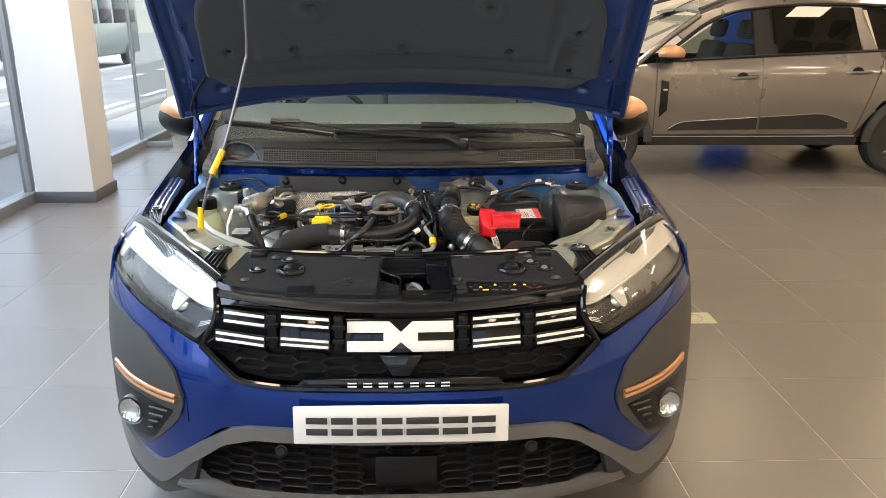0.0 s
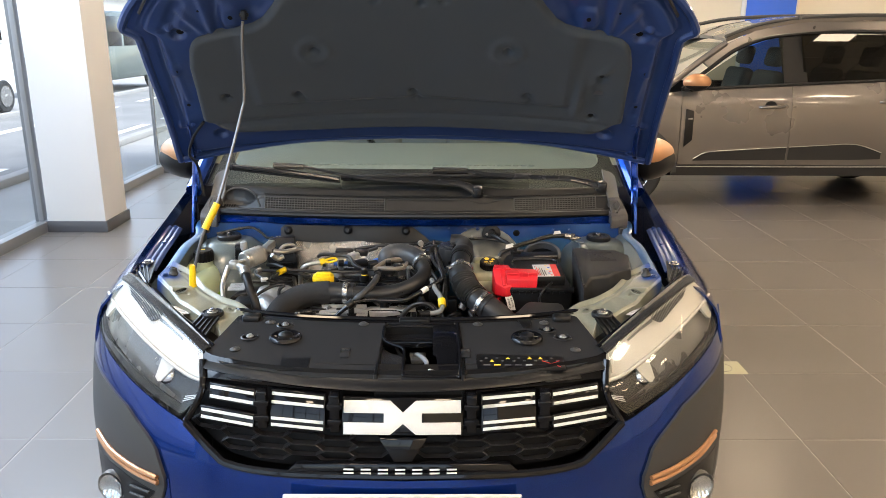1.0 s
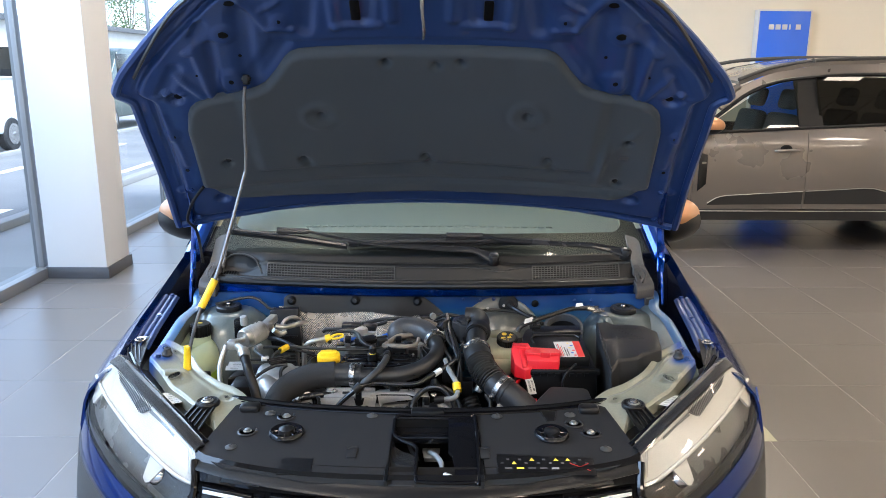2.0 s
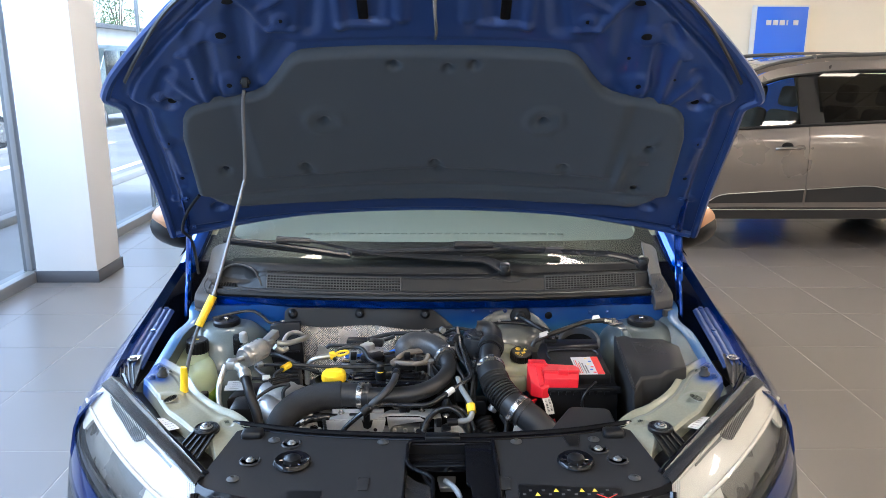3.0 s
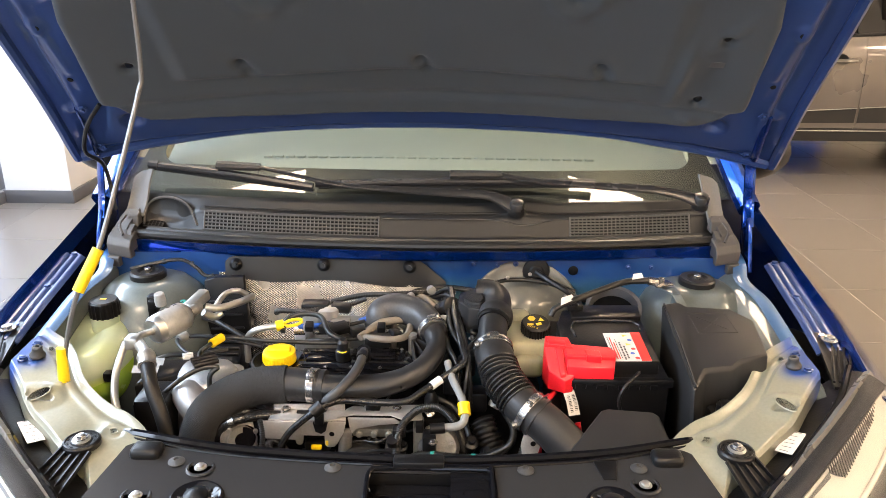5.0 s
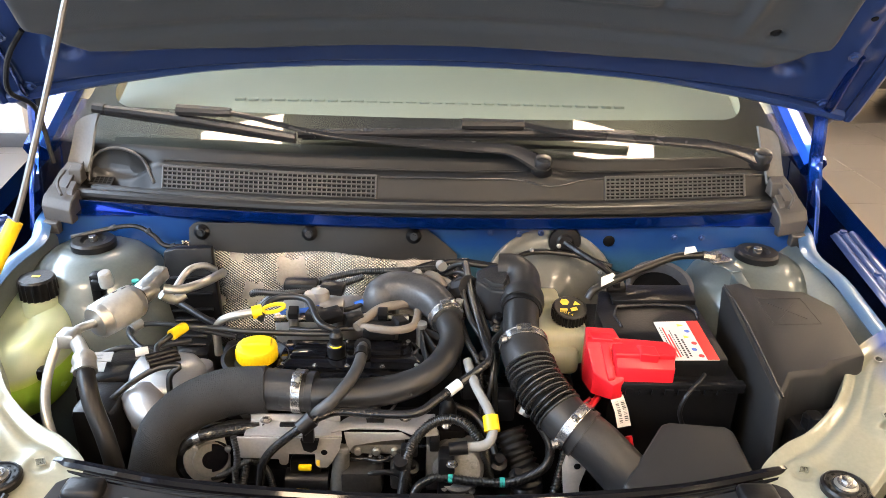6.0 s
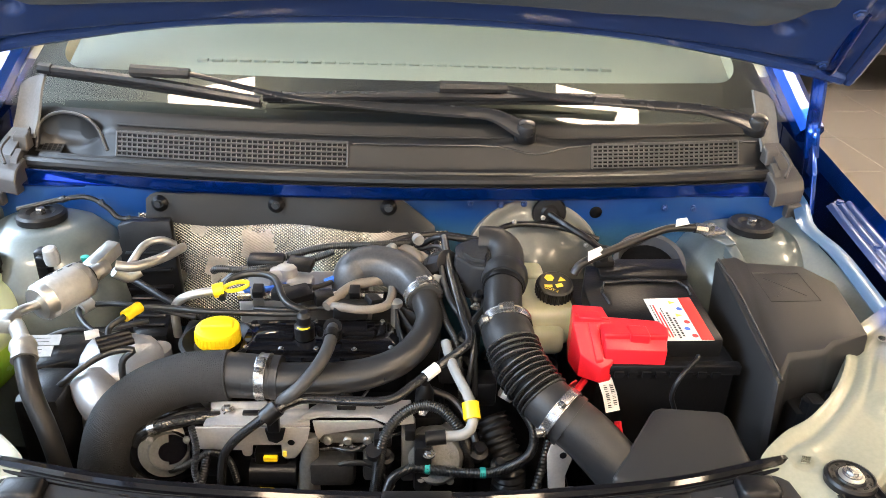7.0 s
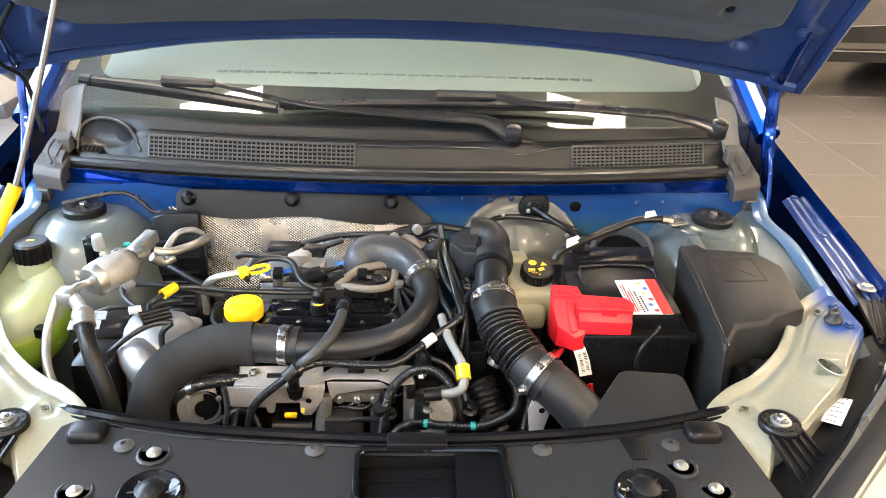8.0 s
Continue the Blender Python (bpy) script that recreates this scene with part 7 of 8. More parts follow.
# charge air pipe: woven sleeve, plastic tube, upper elbow
cp = part("charge_pipe", tube([(-.225, .522, .825), (-.182, .514, .825), (-.126, .514, .825), (-.082, .518, .825), (-.042, .523, .83), (-.005, .535, .84), (.023, .566, .85), (.037, .612, .858), (.031, .652, .866)], [.026, .0235, .0225, .0215, .0205, .0195, .0190, .0190, .0200], 22), M["pipe"], car, "black plastic charge air pipe")
part("sleeved_hose", tube([(-.390, .478, .66), (-.384, .482, .71), (-.366, .494, .77), (-.332, .508, .803), (-.283, .521, .82), (-.225, .524, .825)], [.038, .037, .036, .035, .034, .033], 26, 6, 420, .00025), M["sleeve"], cp, "ribbed black woven heat sleeve", 80)
part("elbow", tube([(.031, .652, .866), (.020, .683, .872), (-.002, .710, .878), (-.037, .727, .881), (-.066, .727, .878), (-.080, .718, .862), (-.080, .722, .80)], [.0255, .0270, .0295, .0300, .0290, .0285, .029], 22), M["elbowhose"], cp, "grey-bloomed black rubber elbow hose")
part("cuff", tube([(-.226, .524, .825), (-.168, .519, .825)], [.0300, .0285], 22, 1), M["hose"], cp)
part("web_boss", lathe([(.007, -.03), (.007, .004), (.010, .006), (.010, .012), (0, .014)], (-.011, .648, .852), n=12), M["alu"], cp, "bright web screw")
for a, b in (((-.011, .648), (.002, .557)), ((-.011, .650), (.020, .590)), ((-.011, .652), (.028, .632))):
    d = Vector((b[0] - a[0], b[1] - a[1], 0)).normalized()
    part("web", prism([(0, .010), (.045, .0), ((Vector(b) - Vector(a)).length + .004, .004), ((Vector(b) - Vector(a)).length + .004, -.020), (.0, -.022)], -.0016, .0016, lambda u, v, w, a=a, d=d: (a[0] + d.x * u - d.y * w, a[1] + d.y * u + d.x * w, .848 + v), .0004), M["hose"], cp, "moulded web", 25)
for a, b in (((-.108, .515, .806), (-.082, .508, .792)), ((-.040, .522, .812), (-.064, .508, .792))):
    part("web", tube([a, ((a[0] + b[0]) / 2, .506, (a[2] + b[2]) / 2), b], .0034, 8, 2, squash=.5), M["hose"], cp)
part("web_plate", prism([(-.086, .513), (-.058, .513), (-.060, .494), (-.084, .494)], .788, .794, None, .001), M["plastic"], cp)
bolt("web_screw", (-.073, .506, .794), .006, M["steel"], cp, h=.012)


def clamp(a, b, r, parent, label="bright steel hose clamp"):
    """A worm-drive band: slotted strap with rolled edges, screw housing and hexagon screw."""
    a, b = Vector(a), Vector(b)
    mid, side = (a + b) / 2, (b - a).normalized()
    h = min((b - a).length, .013) / 2
    c = part("hose_clamp", lathe([(r - .003, -h), (r + .0006, -h), (r + .0008, -h + .0010), (r, -h + .0016), (r, h - .0016), (r + .0008, h - .0010), (r + .0006, h), (r - .003, h)], mid, side, 40), M["steel"], parent, label, 25)
    up = (Vector((0, -.45, 1)) - side * side.dot(Vector((0, -.45, 1)))).normalized()
    tang = side.cross(up)
    m = Matrix.Translation(mid + up * (r + .001)) @ Matrix((tang, side, up)).transposed().to_4x4()
    part("screw_housing", moved(box(-.008, .008, -h * .9, h * .9, -.002, .006, .0015), m), M["steel"], c)
    part("screw", moved(lathe([(.0042, 0), (.0046, .001), (.0046, .005), (.003, .006), (.002, .004), (0, .004)], (.008, 0, .003), (1, 0, 0), 6), m), M["steel"], c)


clamp((-.187, .521, .825), (-.170, .519, .825), .0305, cp)
part("clamp_rim", tube([(-.167, .519, .825), (-.157, .518, .825)], .0292, 22, 1), M["hose"], cp)
clamp((.032, .650, .8655), (.026, .668, .869), .0282, cp)

# intake hose with bellows
ih = part("intake_hose", tube([(.116, .760, .905), (.140, .756, .905), (.154, .738, .901), (.154, .706, .895), (.146, .666, .888), (.140, .614, .876), (.141, .585, .867)], [.026, .0275, .0275, .027, .0275, .0275, .029], 22), M["hose"], car, "black rubber intake hose with bellows")
part("rear_cuff", tube([(.151, .688, .892), (.148, .674, .8895), (.145, .660, .887)], [.0325, .0345, .0325], 24, 2), M["hose"], ih)
part("cuff_edge", tube([(.146, .666, .888), (.1435, .652, .885)], .0298, 24, 1), M["plastic"], ih)
part("bellows_cuff", tube([(.1405, .594, .870), (.1412, .576, .864), (.144, .560, .8595), (.147, .546, .855)], [.0325, .0345, .0350, .0335], 26, 3), M["hose"], ih, "", 50)
# bellows: thin rings with deep gaps, along one bent line
line_b = [Vector(along([(.147, .548, .8555), (.153, .523, .845), (.168, .496, .833), (.182, .477, .824)], q / 40)) for q in range(41)]
# near-black core puts the shade between the rings into its colour
bel = part("bellows", tube([tuple(q) for q in line_b[::4]], .0275, 24, 3), M["dark"], ih, "ribbed bellows")
for k in range(11):
    q = 1 + k * 38 / 10
    a, b = line_b[int(q)], line_b[min(int(q) + 1, 40)]
    c = a + (b - a) * (q - int(q))
    part("bellows_ring", lathe([(.026, -.0024), (.0335, -.0019), (.0364, -.0010), (.0370, 0), (.0364, .0010), (.0335, .0019), (.026, .0024)], tuple(c), tuple(b - line_b[max(int(q) - 1, 0)]), 30), M["wiper"], bel)
part("outlet", tube([(.180, .480, .825), (.199, .460, .815), (.228, .440, .801), (.258, .418, .778), (.29, .392, .752), (.325, .375, .735)], [.0335, .0335, .0335, .034, .034, .034], 24), M["hose"], ih, "smooth black outlet")
part("cuff_edge", tube([(.2075, .454, .811), (.213, .450, .8085)], .0362, 24, 1), M["hose"], ih)
clamp((.1408, .590, .8685), (.1414, .577, .8645), .0358, ih)
clamp((.194, .465, .8175), (.205, .456, .8125), .0365, ih)
for c in ((.116, .570, .886), (.176, .436, .806)):
    part("clamp_screw", lathe([(0, -.010), (.0065, -.010), (.0065, -.002), (.004, 0), (.004, .012), (0, .012)], c, (1, .1, .2), 12), M["steel"], ih, "bright clamp screw")
part("resonator", join(prism([(.076, .714), (.096, .681), (.122, .672), (.132, .70), (.136, .752), (.108, .774), (.080, .757)], .85, .906, lambda u, v, w: (u, v, w + .10 * (u - .10)), .004), prism([(.088, .716), (.102, .694), (.119, .688), (.126, .712), (.128, .744), (.106, .758), (.090, .746)], .90, .911, lambda u, v, w: (u, v, w + .10 * (u - .10)), .002), tube([(.07, .73, .88), (.05, .75, .86), (.05, .78, .82)], .026, 12)), M["satin"], ih, "faceted black resonator box", 20)

# cables, pipes and hoses
LINES = [
    ("breather_hose", [(-.096, .590, .850), (-.095, .579, .862), (-.096, .541, .862), (-.105, .507, .856), (-.126, .479, .841), (-.147, .472, .825), (-.156, .476, .806)], .0086, "greyhose", "grey rubber breather hose", 0),
    ("main_cable", [(-.233, .452, .68), (-.228, .456, .735), (-.220, .456, .758), (-.202, .458, .780), (-.162, .460, .814), (-.140, .472, .820), (-.118, .481, .820), (-.065, .479, .818), (-.015, .479, .820), (.015, .500, .828), (.043, .523, .837), (.080, .546, .853), (.090, .562, .860), (.082, .601, .87), (.071, .696, .88), (.063, .789, .90)], .0062, "glosscable", "thick black cable across the engine", 0),
    ("corrugated_loom", [(-.036, .452, .68), (-.031, .453, .715), (-.023, .456, .775), (-.002, .472, .800), (.024, .482, .808), (.050, .478, .806), (.072, .464, .789), (.083, .464, .76), (.090, .468, .72)], .0068, "cable", "black corrugated loom", 330),
    ("fuel_pipe", [(.058, .565, .850), (.067, .522, .840), (.083, .477, .830), (.088, .458, .822), (.087, .444, .808), (.076, .437, .800), (.050, .438, .796)], .0068, "greypipe", "grey fuel pipe", 0),
    ("dipstick_tube", [(-.334, .668, .79), (-.332, .664, .836), (-.322, .658, .856), (-.302, .656, .867), (-.267, .662, .872)], .0065, "alu", "bright dipstick tube", 0),
    ("sensor_lead", [(-.30, .655, .83), (-.38, .664, .842), (-.438, .671, .842), (-.464, .655, .842), (-.442, .618, .84), (-.404, .591, .835), (-.38, .564, .832)], .0042, "cable", "black sensor lead", 0),
    ("ignition_lead", [(-.397, .580, .835), (-.404, .604, .842), (-.391, .617, .85), (-.377, .645, .852), (-.334, .648, .85), (-.283, .639, .85), (-.196, .635, .85), (-.14, .636, .85)], .0046, "cable", "black ignition lead", 0),
    ("mount_lead", [(-.367, .538, .76), (-.376, .559, .815), (-.362, .568, .832), (-.40, .562, .828), (-.448, .536, .80), (-.495, .534, .74)], .0048, "cable", "black lead", 0),
    ("heater_hose", [(-.110, .642, .858), (-.078, .683, .868), (-.050, .694, .870), (-.020, .712, .866), (-.015, .740, .850)], .0075, "warmhose", "grey braided heater hose", 0),
    ("heater_hose", [(-.110, .650, .856), (-.083, .633, .862), (-.051, .628, .862), (-.023, .642, .862), (-.016, .683, .862), (-.020, .722, .858)], .0065, "warmhose", "grey braided heater hose", 0),
    ("rear_cable", [(.050, .84, .87), (.052, .80, .885), (.056, .731, .882), (.064, .645, .878), (.082, .60, .866), (.094, .568, .860), (.098, .55, .83), (.10, .54, .78)], .0042, "cable", "black taped cable", 0),
    ("rear_cable", [(.035, .83, .86), (.044, .768, .868), (.050, .68, .862), (.060, .606, .858), (.074, .566, .846), (.080, .545, .80), (.082, .54, .76)], .0045, "cable", "thin black cable", 260),
    ("rear_cable", [(.020, .80, .87), (.060, .765, .892), (.082, .68, .872), (.092, .61, .864), (.096, .566, .856), (.092, .54, .83), (.085, .53, .78)], .0036, "cable", "thin black cable", 0),
    ("shield_cable", [(-.18, .745, .885), (-.12, .765, .892), (-.04, .775, .892), (.02, .80, .885)], .006, "cable", "corrugated black cable", 300),
    ("coil_cable", [(-.215, .655, .846), (-.17, .645, .850), (-.12, .650, .852), (-.07, .655, .850), (-.03, .665, .848)], .0042, "cable", "black coil cable", 0),
    ("coil_cable", [(-.19, .68, .858), (-.15, .675, .866), (-.12, .69, .866), (-.10, .72, .86)], .004, "cable", "black coil cable", 0),
    ("low_cable", [(-.33, .475, .70), (-.28, .462, .725), (-.245, .470, .742), (-.225, .478, .72), (-.215, .47, .69)], .0045, "cable", "corrugated low cable", 320),
    ("low_cable", [(-.125, .488, .73), (-.09, .486, .735), (-.062, .478, .738), (-.035, .49, .745), (.0, .50, .75)], .0035, "glosscable", "thin black cable", 0),
    ("low_cable", [(.21, .55, .76), (.20, .50, .74), (.185, .46, .72), (.17, .43, .70)], .006, "cable", "black low cable", 200),
    ("mount_cable", [(-.30, .70, .80), (-.36, .72, .82), (-.42, .76, .83), (-.46, .80, .82)], .006, "rubber", "black line", 0),
    ("wing_cable", [(-.53, .62, .80), (-.48, .64, .815), (-.43, .645, .815), (-.37, .66, .82)], .0045, "cable", "black wing cable", 0),
    ("lambda_loom", [(-.285, .72, .872), (-.272, .708, .882), (-.222, .706, .882), (-.151, .735, .882), (-.109, .752, .890)], .0055, "cable", "corrugated black loom", 320),
    ("coil_lead", [(-.258, .650, .865), (-.254, .684, .875), (-.224, .694, .882), (-.189, .681, .882), (-.165, .632, .872), (-.133, .62, .862)], .0055, "cable", "black coil lead", 0),
    ("lower_loom", [(-.02, .446, .69), (-.011, .445, .72), (.004, .443, .735), (.023, .442, .741), (.064, .434, .742), (.110, .432, .742), (.145, .443, .745), (.168, .459, .752), (.174, .485, .765), (.165, .52, .77)], .0060, "cable", "black braided loom", 520),
    ("battery_lead", [(.262, .722, .872), (.272, .727, .886), (.302, .737, .897), (.362, .768, .907), (.423, .795, .917), (.47, .80, .918)], .0068, "cable", "black battery earth lead", 0),
    ("vent_tube", [(.396, .533, .853), (.388, .522, .852), (.366, .508, .835), (.358, .504, .81), (.366, .503, .785)], .0032, "rubber", "thin vent tube", 0),
    ("air_line", [(.02, .83, .86), (.06, .80, .895), (.12, .80, .89), (.18, .86, .89), (.26, .865, .885), (.33, .85, .87)], .005, "cable", "black line", 0),
    ("coolant_line", [(-.10, .76, .86), (-.04, .79, .87), (.02, .775, .875), (.05, .74, .87)], .008, "warmhose", "grey coolant line", 0),
    ("coolant_line", [(-.02, .80, .875), (.01, .775, .882), (.03, .75, .872)], .008, "warmhose", "grey coolant line", 0),
    ("gearbox_hose", [(.14, .47, .62), (.145, .475, .70), (.13, .50, .74), (.12, .52, .76)], .022, "rubber", "wide black hose", 120),
    ("gap_lead", [(-.082, .50, .738), (-.066, .494, .734), (-.050, .488, .728), (-.036, .492, .738), (-.026, .50, .752)], .0038, "glosscable", "thin grey lead", 0),
    ("gap_lead", [(-.345, .508, .745), (-.330, .514, .762), (-.300, .518, .768), (-.270, .512, .766), (-.244, .50, .772), (-.225, .492, .784)], .0052, "glosscable", "black lead behind the bracket", 0),
    ("alternator_lead", [(-.23, .505, .775), (-.27, .50, .782), (-.31, .487, .775), (-.33, .47, .75)], .006, "cable", "black lead", 0),
    ("lower_lead", [(-.345, .45, .70), (-.30, .44, .70), (-.26, .445, .705), (-.25, .47, .74), (-.252, .50, .77)], .0055, "cable", "corrugated lead", 300),
]
for name, pts, r, m, label, ribs in LINES:
    part(name, tube(pts, r, 10, 6, ribs, r * .18 if ribs else 0), M[m], eng if name not in ("battery_lead", "vent_tube") else car, label, 80 if ribs else 40)
for nm, pts, r, m, lb in (
    ("pipe_tag", [(.0858, .467, .8255), (.0880, .450, .813)], .0110, "yellow", "yellow tag"),
    ("lead_tag", [(-.388, .622, .851), (-.374, .646, .853)], .0085, "yellow", "yellow tag"),
    ("cable_tag", [(.030, .512, .832), (.046, .525, .838)], .0078, "paper", "white tag"),
    ("lead_plug", [(-.462, .655, .842), (-.452, .672, .843)], .009, "greypipe", "grey plug"),
    ("tape", [(.031, .4405, .7415), (.037, .4395, .7415)], .0068, "teal", "teal tape"),
    ("tape", [(.100, .4322, .742), (.107, .432, .742)], .0068, "teal", "teal tape"),
    ("pipe_plug", [(.055, .437, .7965), (.030, .436, .794)], .0092, "plastic", "black pipe plug"),
    ("cable_clip", [(-.170, .456, .808), (-.154, .464, .820)], .0118, "plastic", "black cable clip"),
    ("breather_cuff", [(-.096, .592, .842), (-.095, .578, .866)], .0125, "plastic", ""),
    ("breather_band", [(-.0955, .566, .864), (-.096, .552, .863)], .0102, "plastic", ""),
    ("lead_connector", [(-.414, .580, .838), (-.376, .602, .838)], .0048, "plastic", "small black connector"),
    ("lead_connector", [(-.408, .570, .838), (-.370, .592, .838)], .0048, "plastic", "small black connector"),
    ("lead_connector", [(-.402, .560, .838), (-.364, .582, .838)], .0048, "plastic", "small black connector"),
    ("white_plug", [(-.432, .590, .840), (-.416, .598, .839)], .0065, "white", "white plug"),
    ("dip_collar", [(-.272, .660, .871), (-.258, .663, .8735)], .0105, "yellow", "yellow dipstick collar")):
    part(nm, tube(pts, r, 12, 1), M[m], eng, lb)
dl = [(-.241 + .017 * math.cos(a), .6665 + .004 * math.cos(a) + .0035 * math.sin(a), .876 + .002 * math.cos(a) + .0045 * math.sin(a)) for a in [k * math.pi / 6 for k in range(13)]]
part("dipstick_ring", tube(dl, .0030, 8, 2), M["yellow"], eng, "yellow dipstick ring")

# air conditioning lines
ac = part("air_con_filter", join(lathe([(.0, -.040), (.022, -.040), (.026, -.034), (.026, .030), (.022, .036), (.010, .040), (.010, .06), (0, .06)], (-.452, .602, .905), (.45, .80, .05), 26)), M["alu"], car, "silver air conditioning filter can", 40)
part("wrap_label", lathe([(.0262, -.026), (.0268, -.025), (.0268, .022), (.0262, .023)], (-.452, .602, .905), (.45, .80, .05), 26), M["agedlabel"], ac, "white printed wrap label")
for k in range(4):
    part("print_line", moved(box(-.004, .004, -.001, .001, 0, .0006), pose(-.462 + .008 * k, .594 + .012 * k, .9325, 0, 0, 60)), M["ink"], ac)
for nm, shp in (
    ("inlet_pipe", tube([(-.470, .572, .902), (-.486, .545, .905), (-.482, .53, .905)], .0065, 10)),
    ("union_block", box(-.498, -.474, .505, .532, .897, .919, .004)),
    ("union_pipe", tube([(-.475, .515, .905), (-.455, .485, .908), (-.445, .468, .908)], .0095, 12)),
    ("crimp_sleeve", tube([(-.447, .474, .909), (-.444, .466, .907), (-.441, .460, .904), (-.437, .450, .899)], [.0125, .0155, .0140, .0150], 14, 3)),
    ("down_pipe", tube([(-.505, .53, .90), (-.515, .50, .86), (-.505, .46, .83), (-.485, .43, .80)], .0065, 10)),
    ("union_block", moved(box(-.011, .011, -.030, .030, -.011, .011, .004), pose(-.428, .680, .912, 10, 0, -18))),
    ("outlet_pipe", tube([(-.425, .67, .905), (-.43, .645, .905)], .013, 12, 1)),
    ("rear_pipe", tube([(-.412, .681, .900), (-.387, .688, .895), (-.359, .728, .890), (-.350, .790, .875)], .0075, 12)),
    ("rear_pipe", tube([(-.408, .715, .880), (-.400, .765, .890), (-.380, .785, .890), (-.365, .80, .875)], .0060, 12)),
    ("pipe_stub", tube([(-.42, .69, .885), (-.405, .70, .87), (-.39, .71, .875)], .008, 10))):
    part(nm, shp, M["alu"], ac, "bright aluminium" if "pipe" in nm else "", 45)
part("black_collar", tube([(-.434, .640, .905), (-.440, .628, .905)], .017, 14, 1), M["rubber"], ac)
part("service_cap", lathe([(.010, 0), (.011, .010), (.0095, .024), (.007, .026), (0, .026)], (-.497, .678, .905), (0, -.15, 1), 20), M["agedlabel"], ac, "white service cap")
part("green_cap", lathe([(.006, 0), (.006, .006), (0, .006)], (-.462, .70, .898), n=12), M["teal"], ac, "green cap")
part("black_bracket", join(box(-.530, -.514, .690, .712, .86, .915, .003), box(-.525, -.502, .682, .698, .892, .910, .003)), M["plastic"], ac)
part("hose", tube([(-.438, .452, .900), (-.430, .436, .890), (-.420, .419, .870), (-.404, .404, .830), (-.392, .392, .77), (-.39, .39, .70)], .0115, 14), M["rubber"], ac, "black rubber hose")

# coolant tank
def tank_pt(s, t):
    a, q = 2 * math.pi * s, math.sin(math.pi * t) ** .5
    return (-.652 + .072 * math.cos(a) * q, .725 + .125 * math.sin(a) * q, .768 - .072 * math.cos(math.pi * t) + .020 * math.sin(a))


tank = part("coolant_tank", grid(tank_pt, 40, 20), M["coolant"], car, "pale green translucent coolant tank", 70)
part("liquid", grid(lambda s, t: (lambda p: (-.652 + (p[0] + .652) * 1.006, .725 + (p[1] - .725) * 1.006, p[2] - .0004))(tank_pt(s, .02 + .52 * t)), 40, 14), M["liquid"], tank, "lime green coolant showing through the wall", 70)
part("cap", moved(knurled(.030, .034, 18), Matrix.Translation((-.640, .742, .852))), M["plastic"], tank, "black ribbed cap", 25)
part("neck", lathe([(.032, 0), (.026, .03)], (-.640, .742, .825), n=20), M["coolant"], tank)
part("cap_mark", box(-.646, -.634, .739, .745, .8865, .8870), M["inkyel"], tank, "yellow mark")
part("level_sensor", box(-.605, -.585, .62, .64, .765, .785, .005), M["plastic"], tank, "black level plug")

# brake booster, reservoir
bo = part("brake_booster", lathe([(.0, .022), (.040, .022), (.046, .016), (.080, .014), (.088, .008), (.108, .007), (.114, .010), (.121, .008), (.124, .0), (.122, -.012), (.110, -.022), (.10, -.05)], (.225, .868, .805), (0, -.9, .35), 48), M["booster"], car, "dull metal brake booster", 50)
for k in range(5):
    a = .5 + k * .5
    bolt("booster_stud", (.225 + .098 * math.cos(a), .855, .809 + .098 * math.sin(a)), .0028, M["castdull"], bo, (0, -.9, .35))
rs = part("brake_reservoir", join(box(.176, .262, .668, .80, .775, .836, .014, 3), box(.186, .244, .650, .69, .768, .812, .012, 3), box(.186, .228, .77, .815, .80, .846, .010, 3)), M["ivory"], car, "ivory brake fluid reservoir")
CAPM = Matrix.Translation((.232, .714, .844)) @ Vector((0, -.25, 1)).to_track_quat("Z", "Y").to_matrix().to_4x4() @ Matrix.Scale(.80, 4)
part("master_cylinder", lathe([(.0, -.02), (.024, -.02), (.024, .11), (.030, .115), (.030, .13)], (.215, .675, .745), (0, 1, .05), 20), M["castdark"], rs, "dark master cylinder")
cap = part("cap", moved(knurled(.037, .025, 30), CAPM), M["plastic"], rs, "black cap with yellow symbols", 25)
part("symbol", moved(join(lathe([(.005, 0), (.0075, .0006), (.010, 0)], (-.010, .014, .0255), n=6), prism([(.006, .004), (.021, .006), (.012, .017)], .0255, .0263), prism([(.001, -.014), (.014, -.010), (.012, -.001), (-.001, -.005)], .0255, .0263), box(-.022, -.007, -.012, -.006, .0255, .0263)), CAPM), M["inkyel"], cap)

dot = bpy.data.curves.new("cap_lettering", "FONT")
dot.body, dot.size, dot.extrude, dot.align_x, dot.align_y = "DOT 4", .0095, .0002, "CENTER", "CENTER"
dob = new("cap_lettering", dot)
dob.matrix_world = CAPM @ pose(-.010, -.019, .0260, 0, 0, -28)
bpy.context.view_layer.update()
dme = bpy.data.meshes.new_from_object(dob)
dmx = dob.matrix_world.copy()
bpy.data.objects.remove(dob)
dme.transform(dmx)
dme.materials.append(M["inkyel"])
let = new("lettering", dme)
let.parent = rs
let.matrix_parent_inverse = rs.matrix_world.inverted()

# battery
bat = part("battery", join(box(.262, .455, .535, .775, .60, .838, .008), prism([(.268, .548), (.437, .553), (.441, .677), (.446, .773), (.290, .766), (.272, .70)], .834, .866, None, .005), box(.258, .459, .530, .545, .822, .838, .003), *[box(.285 + .019 * k, .297 + .019 * k, .527, .532, .820, .829) for k in range(8)]), M["plastic"], car, "black starter battery with a red terminal cover")
part("lid_edge", join(tube([(.300, .640, .867), (.305, .702, .869), (.420, .708, .869), (.428, .668, .867)], .0026, 6, 2)), M["satin"], bat, "raised lid edge")
